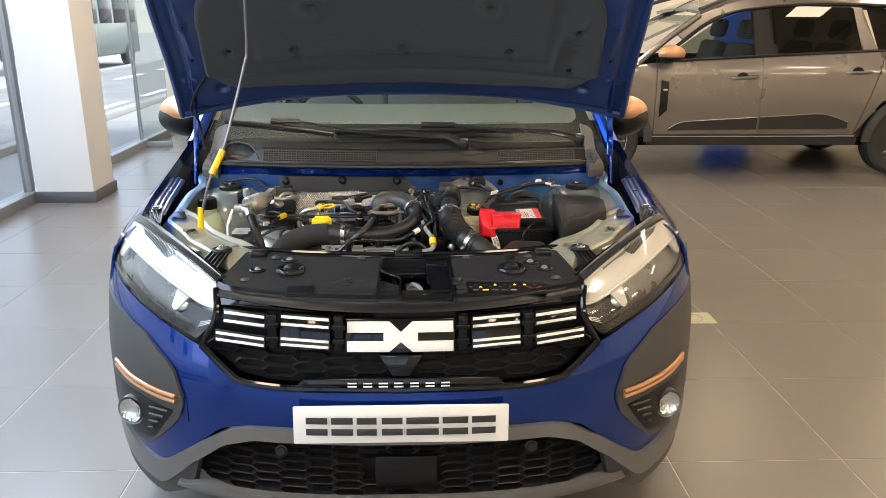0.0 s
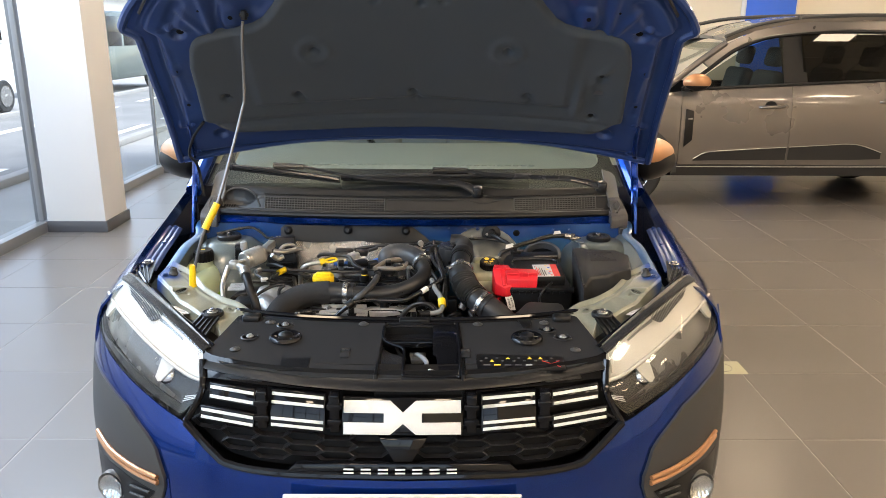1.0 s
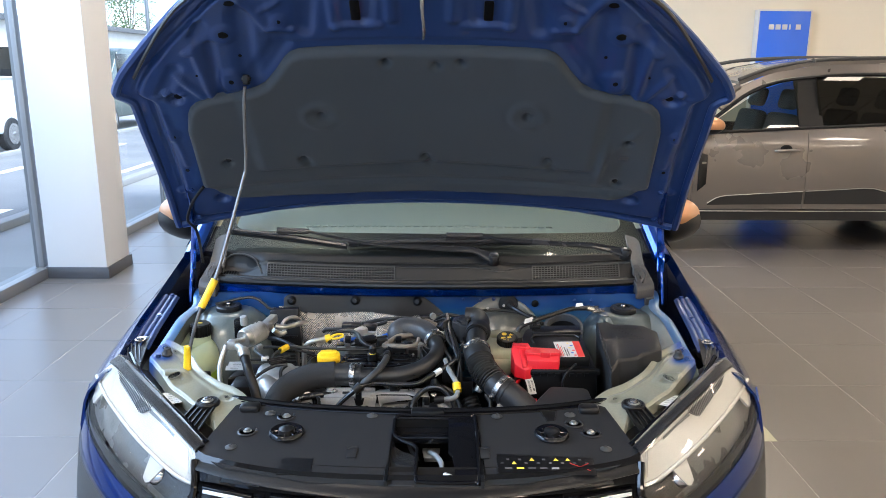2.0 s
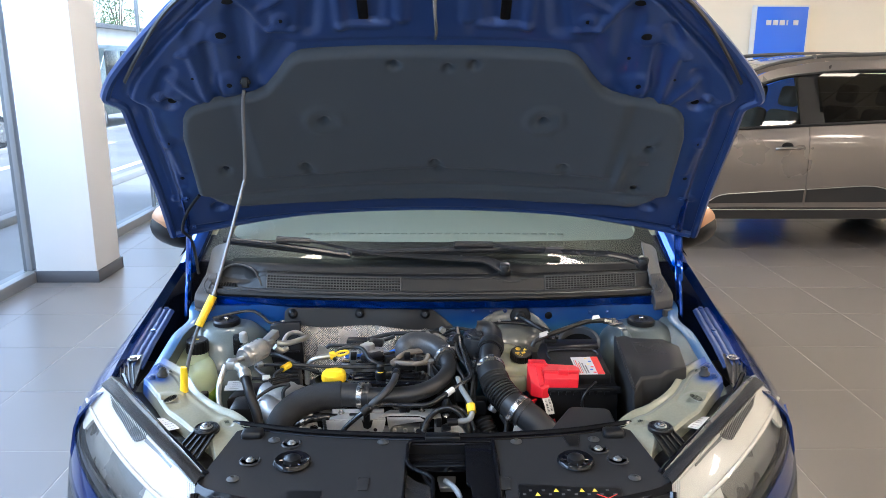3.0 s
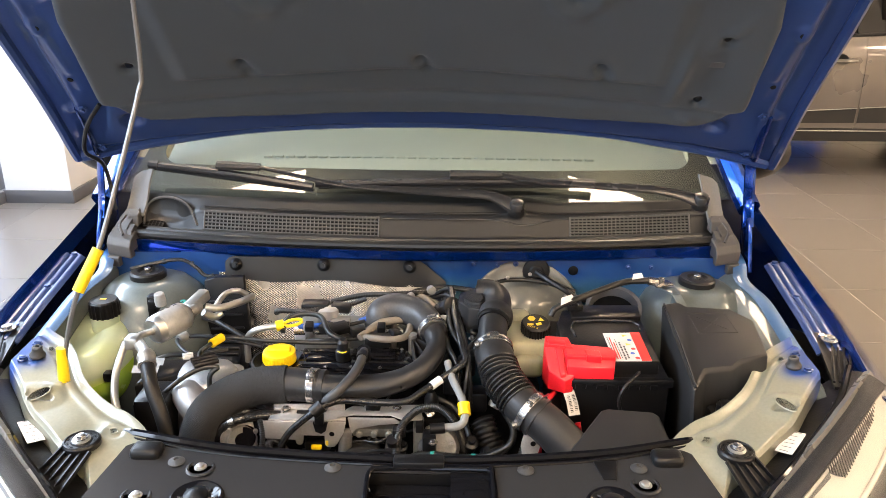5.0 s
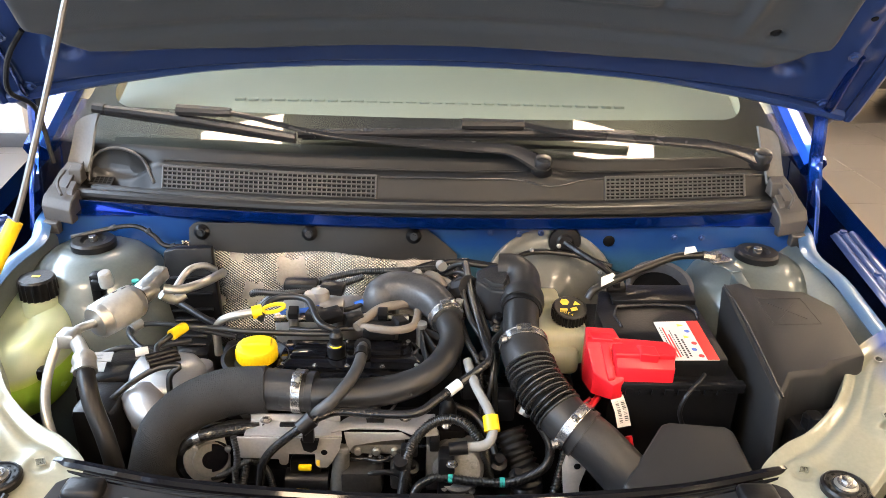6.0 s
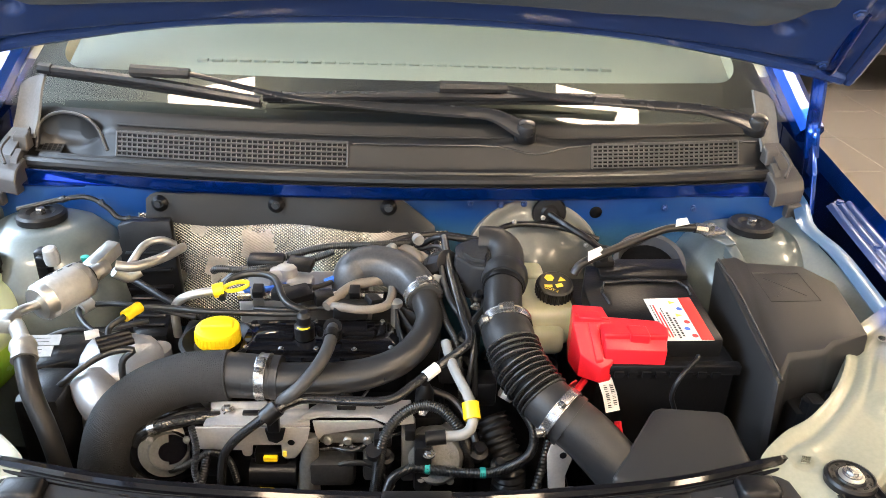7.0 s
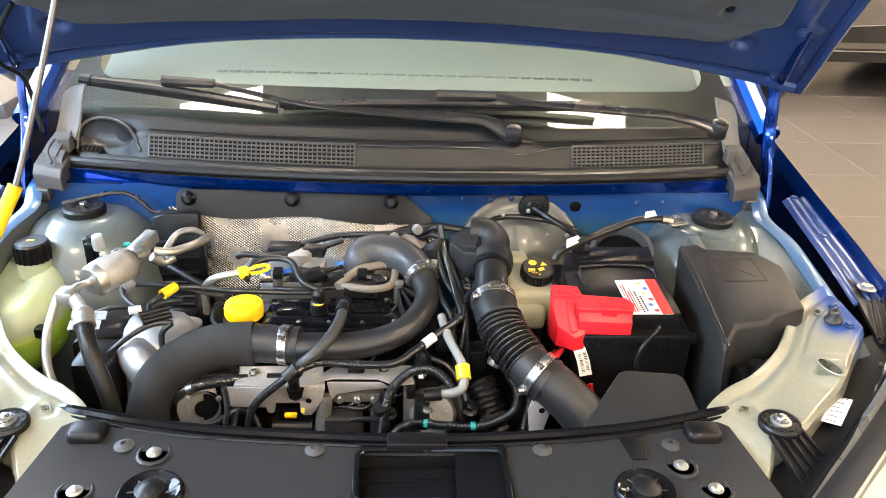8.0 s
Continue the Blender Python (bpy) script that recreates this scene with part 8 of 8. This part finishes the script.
part("top_block", prism([(.302, .715), (.440, .718), (.446, .775), (.306, .770)], .864, .874, None, .0015), M["plastic"], bat, "black lid block")
part("clip_block", join(box(.298, .330, .742, .768, .872, .886, .003), box(.305, .318, .738, .772, .884, .894, .002)), M["plastic"], bat, "black terminal clip")
tc = part("terminal_cover", join(prism([(.239, .621), (.281, .616), (.285, .574), (.231, .574)], .812, .879, None, .0025, 2), prism([(.231, .576), (.285, .576), (.285, .548), (.281, .531), (.265, .525), (.238, .541)], .812, .8785, lambda u, v, w: (u, v, w - .85 * max(0, .574 - v) if w > .83 else w), .0022, 2)), M["red"], bat, "red plastic terminal cover", 18)
part("cover_arm", join(prism([(.268, .594), (.352, .582), (.361, .562), (.355, .545), (.268, .547)], .834, .8775, None, .003, 2), prism([(.270, .549), (.354, .547), (.353, .533), (.270, .535)], .834, .870, lambda u, v, w: (u, v, w - .8 * max(0, .546 - v) if w > .84 else w), .002, 2)), M["red"], tc, "", 18)
part("cover_pocket", prism([(.303, .568), (.330, .565), (.330, .541), (.304, .543)], .83, .8795, None, .002), M["red"], tc, "", 18)
part("cover_catch", prism([(.240, .604), (.272, .599), (.272, .579), (.242, .583)], .86, .8815, None, .002), M["red"], tc, "", 25)
part("cover_spine", prism([(.251, .572), (.264, .570), (.269, .532), (.258, .530)], .83, .8825, lambda u, v, w: (u, v, w - .85 * max(0, .573 - v) * (w > .84)), .002), M["red"], tc, "", 25)
part("cover_seam", tube([(.236, .590, .8795), (.258, .588, .8800), (.283, .583, .8795)], .0009, 6, 2), M["inkred"], tc)
lab = part("label", prism([(.354, .658), (.4245, .663), (.4215, .550), (.354, .548)], .866, .8668), M["paper"], bat, "grey-white battery label with a red band")
part("red_band", prism([(.406, .6617), (.4247, .6630), (.4217, .5500), (.404, .5495)], .8668, .8671), M["inkred"], lab)
for k, x in enumerate((.3615, .3660)):
    part("red_line", prism([(x, .640 - .02 * k), (x + .0022, .640 - .02 * k), (x + .0022, .556), (x, .556)], .8668, .8671), M["inkred"], lab)
for x, w, y0, n in ((.3578, .0014, .640, 14), (.3705, .0014, .632, 12), (.3755, .0030, .620, 11), (.3815, .0030, .606, 8)):
    for k in range(n):
        part("print_bar", prism([(x, y0 - .0062 * k), (x + w, y0 - .0062 * k), (x + w, y0 - .0062 * k - .0040), (x, y0 - .0062 * k - .0040)], .8668, .8671), M["ink"], lab)
for k in range(6):
    c = (.3935 + (.005 if k % 2 else 0), .648 - .0175 * k)
    if k in (0, 2):
        part("symbol", prism([(c[0] - .005, c[1] - .004), (c[0] - .005, c[1] + .004), (c[0] + .004, c[1])], .8668, .8671), M["inkyel"], lab)
    else:
        part("symbol", lathe([(.0024, .0003), (.0042, .0003), (.0043, 0)] if k in (3, 5) else [(0, .0003), (.0040, .0003), (.0042, 0)], (*c, .8668), n=14), M["inkred"] if k in (3, 5) else M["inkblue"], lab)
TAG, TAG_U, TAG_V = np.array((.273, .534, .816)), np.array((.0205, .006, 0)), np.array((.010, -.0275, -.036))
TAG_N = np.cross(TAG_V, TAG_U) / np.linalg.norm(np.cross(TAG_V, TAG_U))
tag_put = lambda u, v, w: tuple(TAG + TAG_U * u + TAG_V * v - TAG_N * (w + .004 * math.sin(3 * v)) * (1 if TAG_N[1] > 0 else -1))
tg = part("lead_tag", prism([(-.5, -.04), (.5, 0), (.5, .5), (.5, 1), (-.5, 1), (-.5, .5)], 0, .0008, tag_put), M["paper"], car, "white lead tag below the battery cover")
rn = random.Random(3)
for col in (-.30, .12):
    v = .22
    while v < .86:
        h = rn.choice((.012, .02, .034))
        part("code_bar", prism([(col, v), (col + .24, v), (col + .24, v + h), (col, v + h)], .0010, .0013, tag_put), M["ink"], tg)
        v += h + rn.choice((.02, .03, .045))
part("red_lead", join(tube([(.252, .55, .80), (.235, .53, .79), (.222, .515, .76), (.225, .50, .70)], .005, 8), tube([(.245, .56, .79), (.225, .55, .775), (.21, .53, .74)], .004, 8), tube([(.287, .492, .775), (.292, .478, .75), (.305, .468, .72)], .005, 8)), M["red"], car, "red battery leads")
for m, h in ((pose(.292, .730, .903, 30, 0, 32), .020), (pose(.445, .797, .928, 24, 0, 8), .013)):
    part("lead_flag", moved(prism([(-h, -.009), (h, -.004), (h, .009), (-.4 * h, .007)], 0, .001), m), M["paper"], car, "white flag on the battery lead")
part("earth_lug", join(tube([(.47, .80, .918), (.49, .80, .915)], .009, 8, 1), moved(box(-.02, .02, -.012, .012, 0, .006, .002), pose(.50, .80, .908, 0, 0, 20)), lathe([(.007, 0), (.007, .012), (0, .012)], (.497, .80, .912), n=6)), M["steel"], car, "bright earth lug")
part("primer_tab", join(prism([(.492, .800), (.525, .806), (.530, .770), (.512, .765)], .902, .905, None, .001), prism([(.512, .768), (.530, .772), (.536, .735), (.520, .728)], .884, .902, lambda u, v, w: (u, v, w + .35 * (v - .77)), .001)), M["tower"], car, "primer support tab")
part("blower_duct", join(lathe([(.052, 0), (.058, .004), (.058, .03), (.050, .03), (.046, 0)], (.405, .805, .835), (-.1, -.5, 1), 32)), M["base"], car, "round black duct ring")
part("duct_core", lathe([(0, .012), (.046, .010)], (.405, .805, .835), (-.1, -.5, 1), 24), M["dark"], car)

# fuse box
fb = part("fuse_box", prism([(.482, .730), (.519, .742), (.529, .722), (.611, .712), (.638, .660), (.612, .520), (.560, .506), (.545, .495), (.497, .490), (.470, .455), (.466, .47)], .62, .898, lambda u, v, w: (u + (.02 if w < .7 else 0), v, w - (.035 * max(0, (.52 - v) / .06) if w > .8 else 0)), .006), M["matte"], car, "black fuse box with a flat lid")
part("connector_block", box(.505, .60, .46, .52, .70, .815, .01), M["plastic"], fb)
for k in range(3):
    part("latch", box(.52 + .028 * k, .54 + .028 * k, .455, .48, .78, .835, .005), M["plastic"], fb, "black box latch")
part("stud_nut", lathe([(.010, 0), (.010, .02), (.006, .022), (0, .022)], (.525, .47, .81), n=14), M["plastic"], fb)
for ln in ([(.515, .600), (.588, .604), (.592, .684), (.520, .684), (.515, .600)], [(.530, .615), (.575, .670)], [(.532, .668), (.574, .618)]):
    part("lid_emboss", tube([(x, y, .8985) for x, y in ln], .0005, 4, 1), M["matte"], fb)
part("lid_line", tube([(.470, .452, .872), (.476, .60, .897), (.484, .722, .901)], .002, 6, 2), M["cowl"], fb)
part("front_box", prism([(.318, .462), (.330, .466), (.405, .460), (.415, .452), (.425, .37), (.405, .352), (.265, .358), (.246, .368)], .70, .822, lambda u, v, w: (u, v, w - (.028 * max(0, (.462 - v) / .10) if w > .75 else 0)), .007, 3), M["matte"], car, "dark grey air duct box", 30)
df = part("duct_foot", prism([(.190, .70), (.183, .770), (.187, .786), (.194, .791), (.201, .789), (.216, .777), (.215, .765), (.208, .740), (.212, .70)], 0, .003, lambda u, v, w: (u, .43 + w + .15 * (v - .76), v), .001), M["bracketgrey"], car, "small stamped steel bracket", 25)
part("foot_hole", lathe([(0, .0006), (.004, .0006), (.0046, 0)], (.203, .4305, .772), (0, -1, .15), 14), M["dark"], df)

# ---- second car: taupe estate standing side-on behind ----
OY = 5.22   # its near side
sc = thing("estate_car", (4.2, OY + .9, 0), "taupe metallic estate car with copper mirror caps and roof rails", "car")


def near(u, v, w=0.0):
    """Side elevation: u along the car, v height; the flank bows out at mid height and leans in above the belt."""
    lean = .0 if v < .98 else (v - .98) * .38
    bow = .02 * math.sin(min(1, max(0, (v - .3) / .7)) * math.pi)
    ends = .35 * max(0, (2.05 - u) / 1.0) ** 2 + .30 * max(0, (u - 5.0) / .9) ** 2
    return (u, OY + .02 - bow + lean + ends - w, v)


def glazed(u, v, w=0.0):
    """The side glass stands steeper than the roof above it."""
    x, y, z = near(u, 1.12, w)
    return (x, y + (v - 1.12) * .22, v)


def flank(A, B, m, name, parent, label="", n=24, k=8, w=0.0, th=.02, angle=40):
    return part(name, ruled(A, B, lambda u, v: near(u, v, w), n, k, th), m, parent, label, angle)


# front wing, doors, quarter
flank([(1.22, .86), (1.5, .93), (1.9, 1.0), (2.220, 1.045)], [(1.22, .45), (1.45, .68), (1.9, .70), (2.220, .42)], M["taupe"], "front_wing", sc, "taupe front wing")
d1 = flank([(2.225, 1.047), (2.6, 1.068), (3.197, 1.092)], [(2.225, .40), (2.6, .40), (3.197, .40)], M["taupe"], "front_door", sc, "taupe front door", 20, 14)
d2 = flank([(3.2005, 1.093), (3.7, 1.118), (4.337, 1.15)], [(3.2005, .40), (3.7, .40), (4.107, .40)], M["taupe"], "rear_door", sc, "taupe rear door", 20, 14)
flank([(4.345, 1.15), (4.9, 1.17), (5.6, 1.18), (5.72, 1.1)], [(4.115, .40), (4.35, .72), (4.85, .74), (5.70, .45)], M["taupe"], "quarter_panel", sc, "taupe rear quarter")
for d, us in ((d1, (2.30, 2.42, 2.7, 3.19)), (d2, (3.21, 3.5, 3.80, 4.05))):
    if d is d1:
        a, b = [(2.36, .452), (2.47, .512), (2.7, .532), (3.185, .560)], [(2.36, .435), (2.6, .440), (2.9, .442), (3.185, .446)]
    else:
        a, b = [(3.21, .562), (3.5, .578), (3.80, .588), (4.04, .515)], [(3.21, .446), (3.5, .447), (3.8, .448), (4.04, .455)]
    cl = flank(a, b, M["matte"], "door_cladding", d, "dark plastic door cladding", 16, 3, .008, .015)
    part("bright_line", tube([near(u, v, .012) for u, v in a], .004, 6, 3), M["alu"], cl, "thin bright line")
flank([(2.18, .395), (3.2, .395), (4.15, .398)], [(2.18, .30), (3.2, .30), (4.15, .30)], M["matte"], "sill", sc, "dark plastic sill", 16, 3, .012, .03)
part("sill_line", tube([near(2.2, .383, .016), near(3.2, .383, .016), near(4.12, .386, .016)], .005, 6, 1), M["alu"], sc, "bright sill line")
for d, (ua, ub, v) in ((d1, (2.905, 3.135, .912)), (d2, (3.965, 4.20, .960))):
    um = (ua + ub) / 2
    hd = part("door_handle", join(tube([near(ua, v - .004, .012), near(ua + .04, v, .026), near(ub - .04, v + .004, .026), near(ub, v + .003, .012)], [.010, .014, .014, .010], 10, 4)), M["taupe"], d, "taupe door handle")
    # recess not modelled: a near-black disc paints the shade behind the handle
    part("recess", moved(lathe([(0, .002), (.05, .002), (.056, 0)], n=24), Matrix.Translation(near(um - .01, v + .005, -.002)) @ pose(0, 0, 0, 90) @ Matrix.Diagonal((1, .8, 1, 1))), M["dark"], hd, "near-black disc for the shade in the handle recess")
part("wing_badge", prism([(2.262, .895), (2.335, .875), (2.335, .62), (2.262, .555)], 0, .012, lambda u, v, w: near(u, v, w), .006), M["plastic"], sc, "black wing panel with a small badge")
part("badge_mark", box(2.28, 2.32, OY - .018, OY - .013, .80, .815), M["steel"], sc)
# glasshouse
g1 = part("front_window", ruled([(2.31, 1.095), (2.55, 1.26), (2.80, 1.42), (3.0, 1.485), (3.11, 1.495)], [(2.31, 1.075), (2.6, 1.085), (2.8, 1.092), (3.0, 1.10), (3.13, 1.105)], lambda u, v: glazed(u, v, -.012), 16, 6, 0), M["sideglass"], sc, "front side window", 40)
g2 = part("rear_window", ruled([(3.27, 1.53), (3.6, 1.535), (4.02, 1.525)], [(3.31, 1.122), (3.7, 1.132), (4.12, 1.15)], lambda u, v: glazed(u, v, -.012), 16, 6, 0), M["privacy"], sc, "dark rear side window", 40)
g3 = part("quarter_window", ruled([(4.14, 1.52), (4.6, 1.51), (5.1, 1.47)], [(4.27, 1.16), (4.8, 1.18), (5.3, 1.20)], lambda u, v: glazed(u, v, -.012), 12, 6, 0), M["privacy"], sc, "dark rear quarter window", 40)
for g in (g1, g2, g3):
    g.visible_shadow = False
part("window_frame", join(
    tube([near(2.22, 1.06, .004), near(2.45, 1.22, .004), near(2.70, 1.39, .004), near(2.95, 1.485, .004), near(3.2, 1.522, .004), near(3.7, 1.552, .004), near(4.3, 1.545, .004), near(5.1, 1.49, .004)], .018, 8, 5),
    tube([near(2.22, 1.055, .004), near(3.2, 1.102, .004), near(4.3, 1.155, .004), near(5.3, 1.19, .004)], .014, 8, 4)), M["plastic"], sc, "black window surround")
flank([(3.10, 1.50), (3.19, 1.515), (3.30, 1.528)], [(3.13, 1.11), (3.22, 1.113), (3.335, 1.122)], M["plastic"], "centre_pillar", sc, "dark centre pillar trim", 4, 6, .002)
flank([(4.03, 1.53), (4.08, 1.53), (4.13, 1.525)], [(4.13, 1.152), (4.2, 1.155), (4.26, 1.158)], M["taupe"], "rear_pillar", sc, "taupe rear door pillar", 4, 6, .002)
roofline = [(2.15, 1.10), (2.40, 1.30), (2.65, 1.46), (2.9, 1.56), (3.3, 1.63), (3.9, 1.65), (4.6, 1.63), (5.3, 1.56), (5.6, 1.45)]
part("roof", join(grid(lambda s, t: (lambda p: (p[0], OY + .02 + .24 + 1.30 * t, p[1] + .03 * math.sin(math.pi * t)))(along(roofline[2:], s)), 24, 8, .03), ruled([p for p in roofline[1:]], [(2.47, 1.24), (2.72, 1.41), (2.97, 1.50), (3.2, 1.535), (3.8, 1.56), (4.6, 1.545), (5.1, 1.50), (5.4, 1.42)], lambda u, v: near(u, v, .006), 24, 3, .02)), M["taupe"], sc, "taupe roof", 45)
part("windscreen", grid(lambda s, t: (1.78 + .92 * t, OY + .22 + .08 * t + (1.40 - .16 * t) * s - .0, 1.03 + .42 * t + .02 * math.sin(3 * t)), 8, 8), M["screen"], sc, "pale windscreen").visible_shadow = False
part("front_pillar", tube([near(2.02, 1.02), near(2.35, 1.27), near(2.62, 1.45)], .03, 8), M["taupe"], sc)
part("bonnet", grid(lambda s, t: (.95 + .95 * t, OY + .25 + 1.36 * s + .1 * (1 - t) * (.5 - s), .84 + .18 * t + .03 * math.sin(math.pi * s)), 10, 8, .02), M["taupe"], sc, "taupe bonnet", 50)
part("nose", grid(lambda s, t: (.95 - .06 * math.sin(math.pi * s) + .12 * t * t, OY + .28 + 1.32 * s, .84 - .5 * t), 10, 6, .03), M["trimgrey"], sc, "dark front bumper", 50)
part("roof_rail", join(tube([near(2.62, 1.505, .0), near(2.9, 1.60, -.02), near(3.2, 1.655, -.04), near(3.6, 1.69, -.05), near(4.4, 1.69, -.05), near(5.0, 1.63, -.02)], .017, 8, 5), *[tube([near(u, 1.61, -.03), near(u, 1.68, -.045)], .022, 8, 1) for u in (3.3, 4.3)]), M["trimgrey"], sc, "dark grey roof rail")
part("far_rail", tube([(2.35, OY + 1.42, 1.50), (2.7, OY + 1.40, 1.61), (3.2, OY + 1.38, 1.69), (4.2, OY + 1.38, 1.71), (5.0, OY + 1.40, 1.66)], .018, 8, 5), M["trimgrey"], sc, "dark grey roof rail")
om = part("door_mirror", join(grid(lambda s, t: (2.30 + .115 * math.cos(2 * math.pi * s) * math.sin(math.pi * t), OY - .10 + .07 * math.sin(2 * math.pi * s) * math.sin(math.pi * t), 1.125 + .07 * math.cos(math.pi * t)), 20, 12), tube([near(2.26, 1.06, 0), (2.27, OY - .07, 1.07)], .025, 8, 1)), M["plastic"], sc, "door mirror with a copper cap", 60)
part("cap", grid(lambda s, t: (2.30 + .121 * math.cos(2 * math.pi * s) * math.sin(math.pi * t * .62), OY - .10 + .076 * math.sin(2 * math.pi * s) * math.sin(math.pi * t * .62), 1.128 + .074 * math.cos(math.pi * t * .62)), 20, 10), M["copper"], om, "copper painted cap", 60)
for wx in (1.78, 4.62):
    wh = part("wheel", lathe([(.20, -.10), (.30, -.10), (.328, -.08), (.335, 0), (.328, .08), (.30, .10), (.21, .09)], (wx, OY + .13, .335), (0, -1, 0), 40), M["tyre"], sc, "black tyre on a silver rim")
    part("rim", join(lathe([(.0, .08), (.05, .08), (.06, .05)], (wx, OY + .13, .335), (0, -1, 0), 20), lathe([(.20, .08), (.215, .095), (.20, -.05)], (wx, OY + .13, .335), (0, -1, 0), 36), *[tube([(wx + .05 * math.cos(a), OY + .06, .335 + .05 * math.sin(a)), (wx + .2 * math.cos(a), OY + .05, .335 + .2 * math.sin(a))], .018, 6, 1) for a in [k * 2 * math.pi / 5 for k in range(5)]]), M["steel"], wh, "silver spoked rim")
    part("arch_trim", grid(lambda s, t: near(wx - (.36 + .07 * t) * math.cos(math.pi * s), .335 + (.36 + .07 * t) * math.sin(math.pi * s), .014), 24, 3, .03), M["trimgrey"], sc, "dark wheel arch trim", 50)
    part("far_wheel", lathe([(.0, -.09), (.30, -.09), (.335, -.05), (.335, .05), (.30, .09), (0, .09)], (wx, OY + 1.55, .335), (0, -1, 0), 32), M["tyre"], sc)
# far flank and floor near-black, their shade baked into the colour
part("far_side", join(box(1.0, 5.6, OY + 1.62, OY + 1.68, .42, 1.05, .02), box(1.2, 5.6, OY + .12, OY + 1.6, .28, .36)), M["dark"], sc, "far flank and underside, shade in their near-black colour")
part("far_glass_edge", tube([(2.1, OY + 1.60, 1.05), (2.6, OY + 1.48, 1.40), (3.2, OY + 1.42, 1.55), (5.0, OY + 1.44, 1.53), (5.5, OY + 1.58, 1.1)], .03, 8, 4), M["taupe"], sc)
for sy in (OY + .5, OY + 1.2):
    for sx in (3.05, 3.95):
        s_ = part("seat", join(box(sx - .5, sx, sy - .23, sy + .23, .5, .68, .06, 3), moved(box(-.07, .07, -.23, .23, 0, .6, .05, 3), pose(sx - .02, sy, .62, 0, 14))), M["seatdark"], sc, "grey fabric seat")
        part("headrest", moved(box(-.05, .05, -.13, .13, .64, .82, .04, 3), pose(sx - .02, sy, .62, 0, 14)), M["seatdark"], s_)

# ---- floor tiles, 0.6 m, each its own piece ----
tile_mesh = flat("tile", 30, box(-.2985, .2985, -.2985, .2985, -.009, 0, .0012, 1), M["tile"], False)
edge_mesh = flat("tile", 30, box(.012, .2985, -.2985, .2985, -.009, 0, .0012, 1), M["tile"], False)
far_tiles = []
for i in range(-5, 17):
    for j in range(-12, 15):
        tx, ty = .3 * 0 + i * .6 + .0, .85 + (j) * .6
        tx += 0.0
        cx, cy = tx + .0, ty
        if i == -5 and -0.8 < cy < Y1:
            ob = new("tile", edge_mesh)
            ob.location = (cx, cy, 0)
            ob.parent = floor
            continue
        if not (X0 + .25 < cx < X1 and Y0 < cy < Y1):
            continue
        if -3.2 < cx < 6.0 and -0.8 < cy < 8.4:
            ob = new("tile", tile_mesh)
            ob.location = (cx, cy, 0)
            ob.parent = floor
        else:
            far_tiles.append(moved(box(-.2985, .2985, -.2985, .2985, -.009, 0), Matrix.Translation((cx, cy, 0))))
rest = part("outer_tiles", join(*far_tiles), M["tile"], floor, smooth=False)
tagged(rest, kind="stuff")
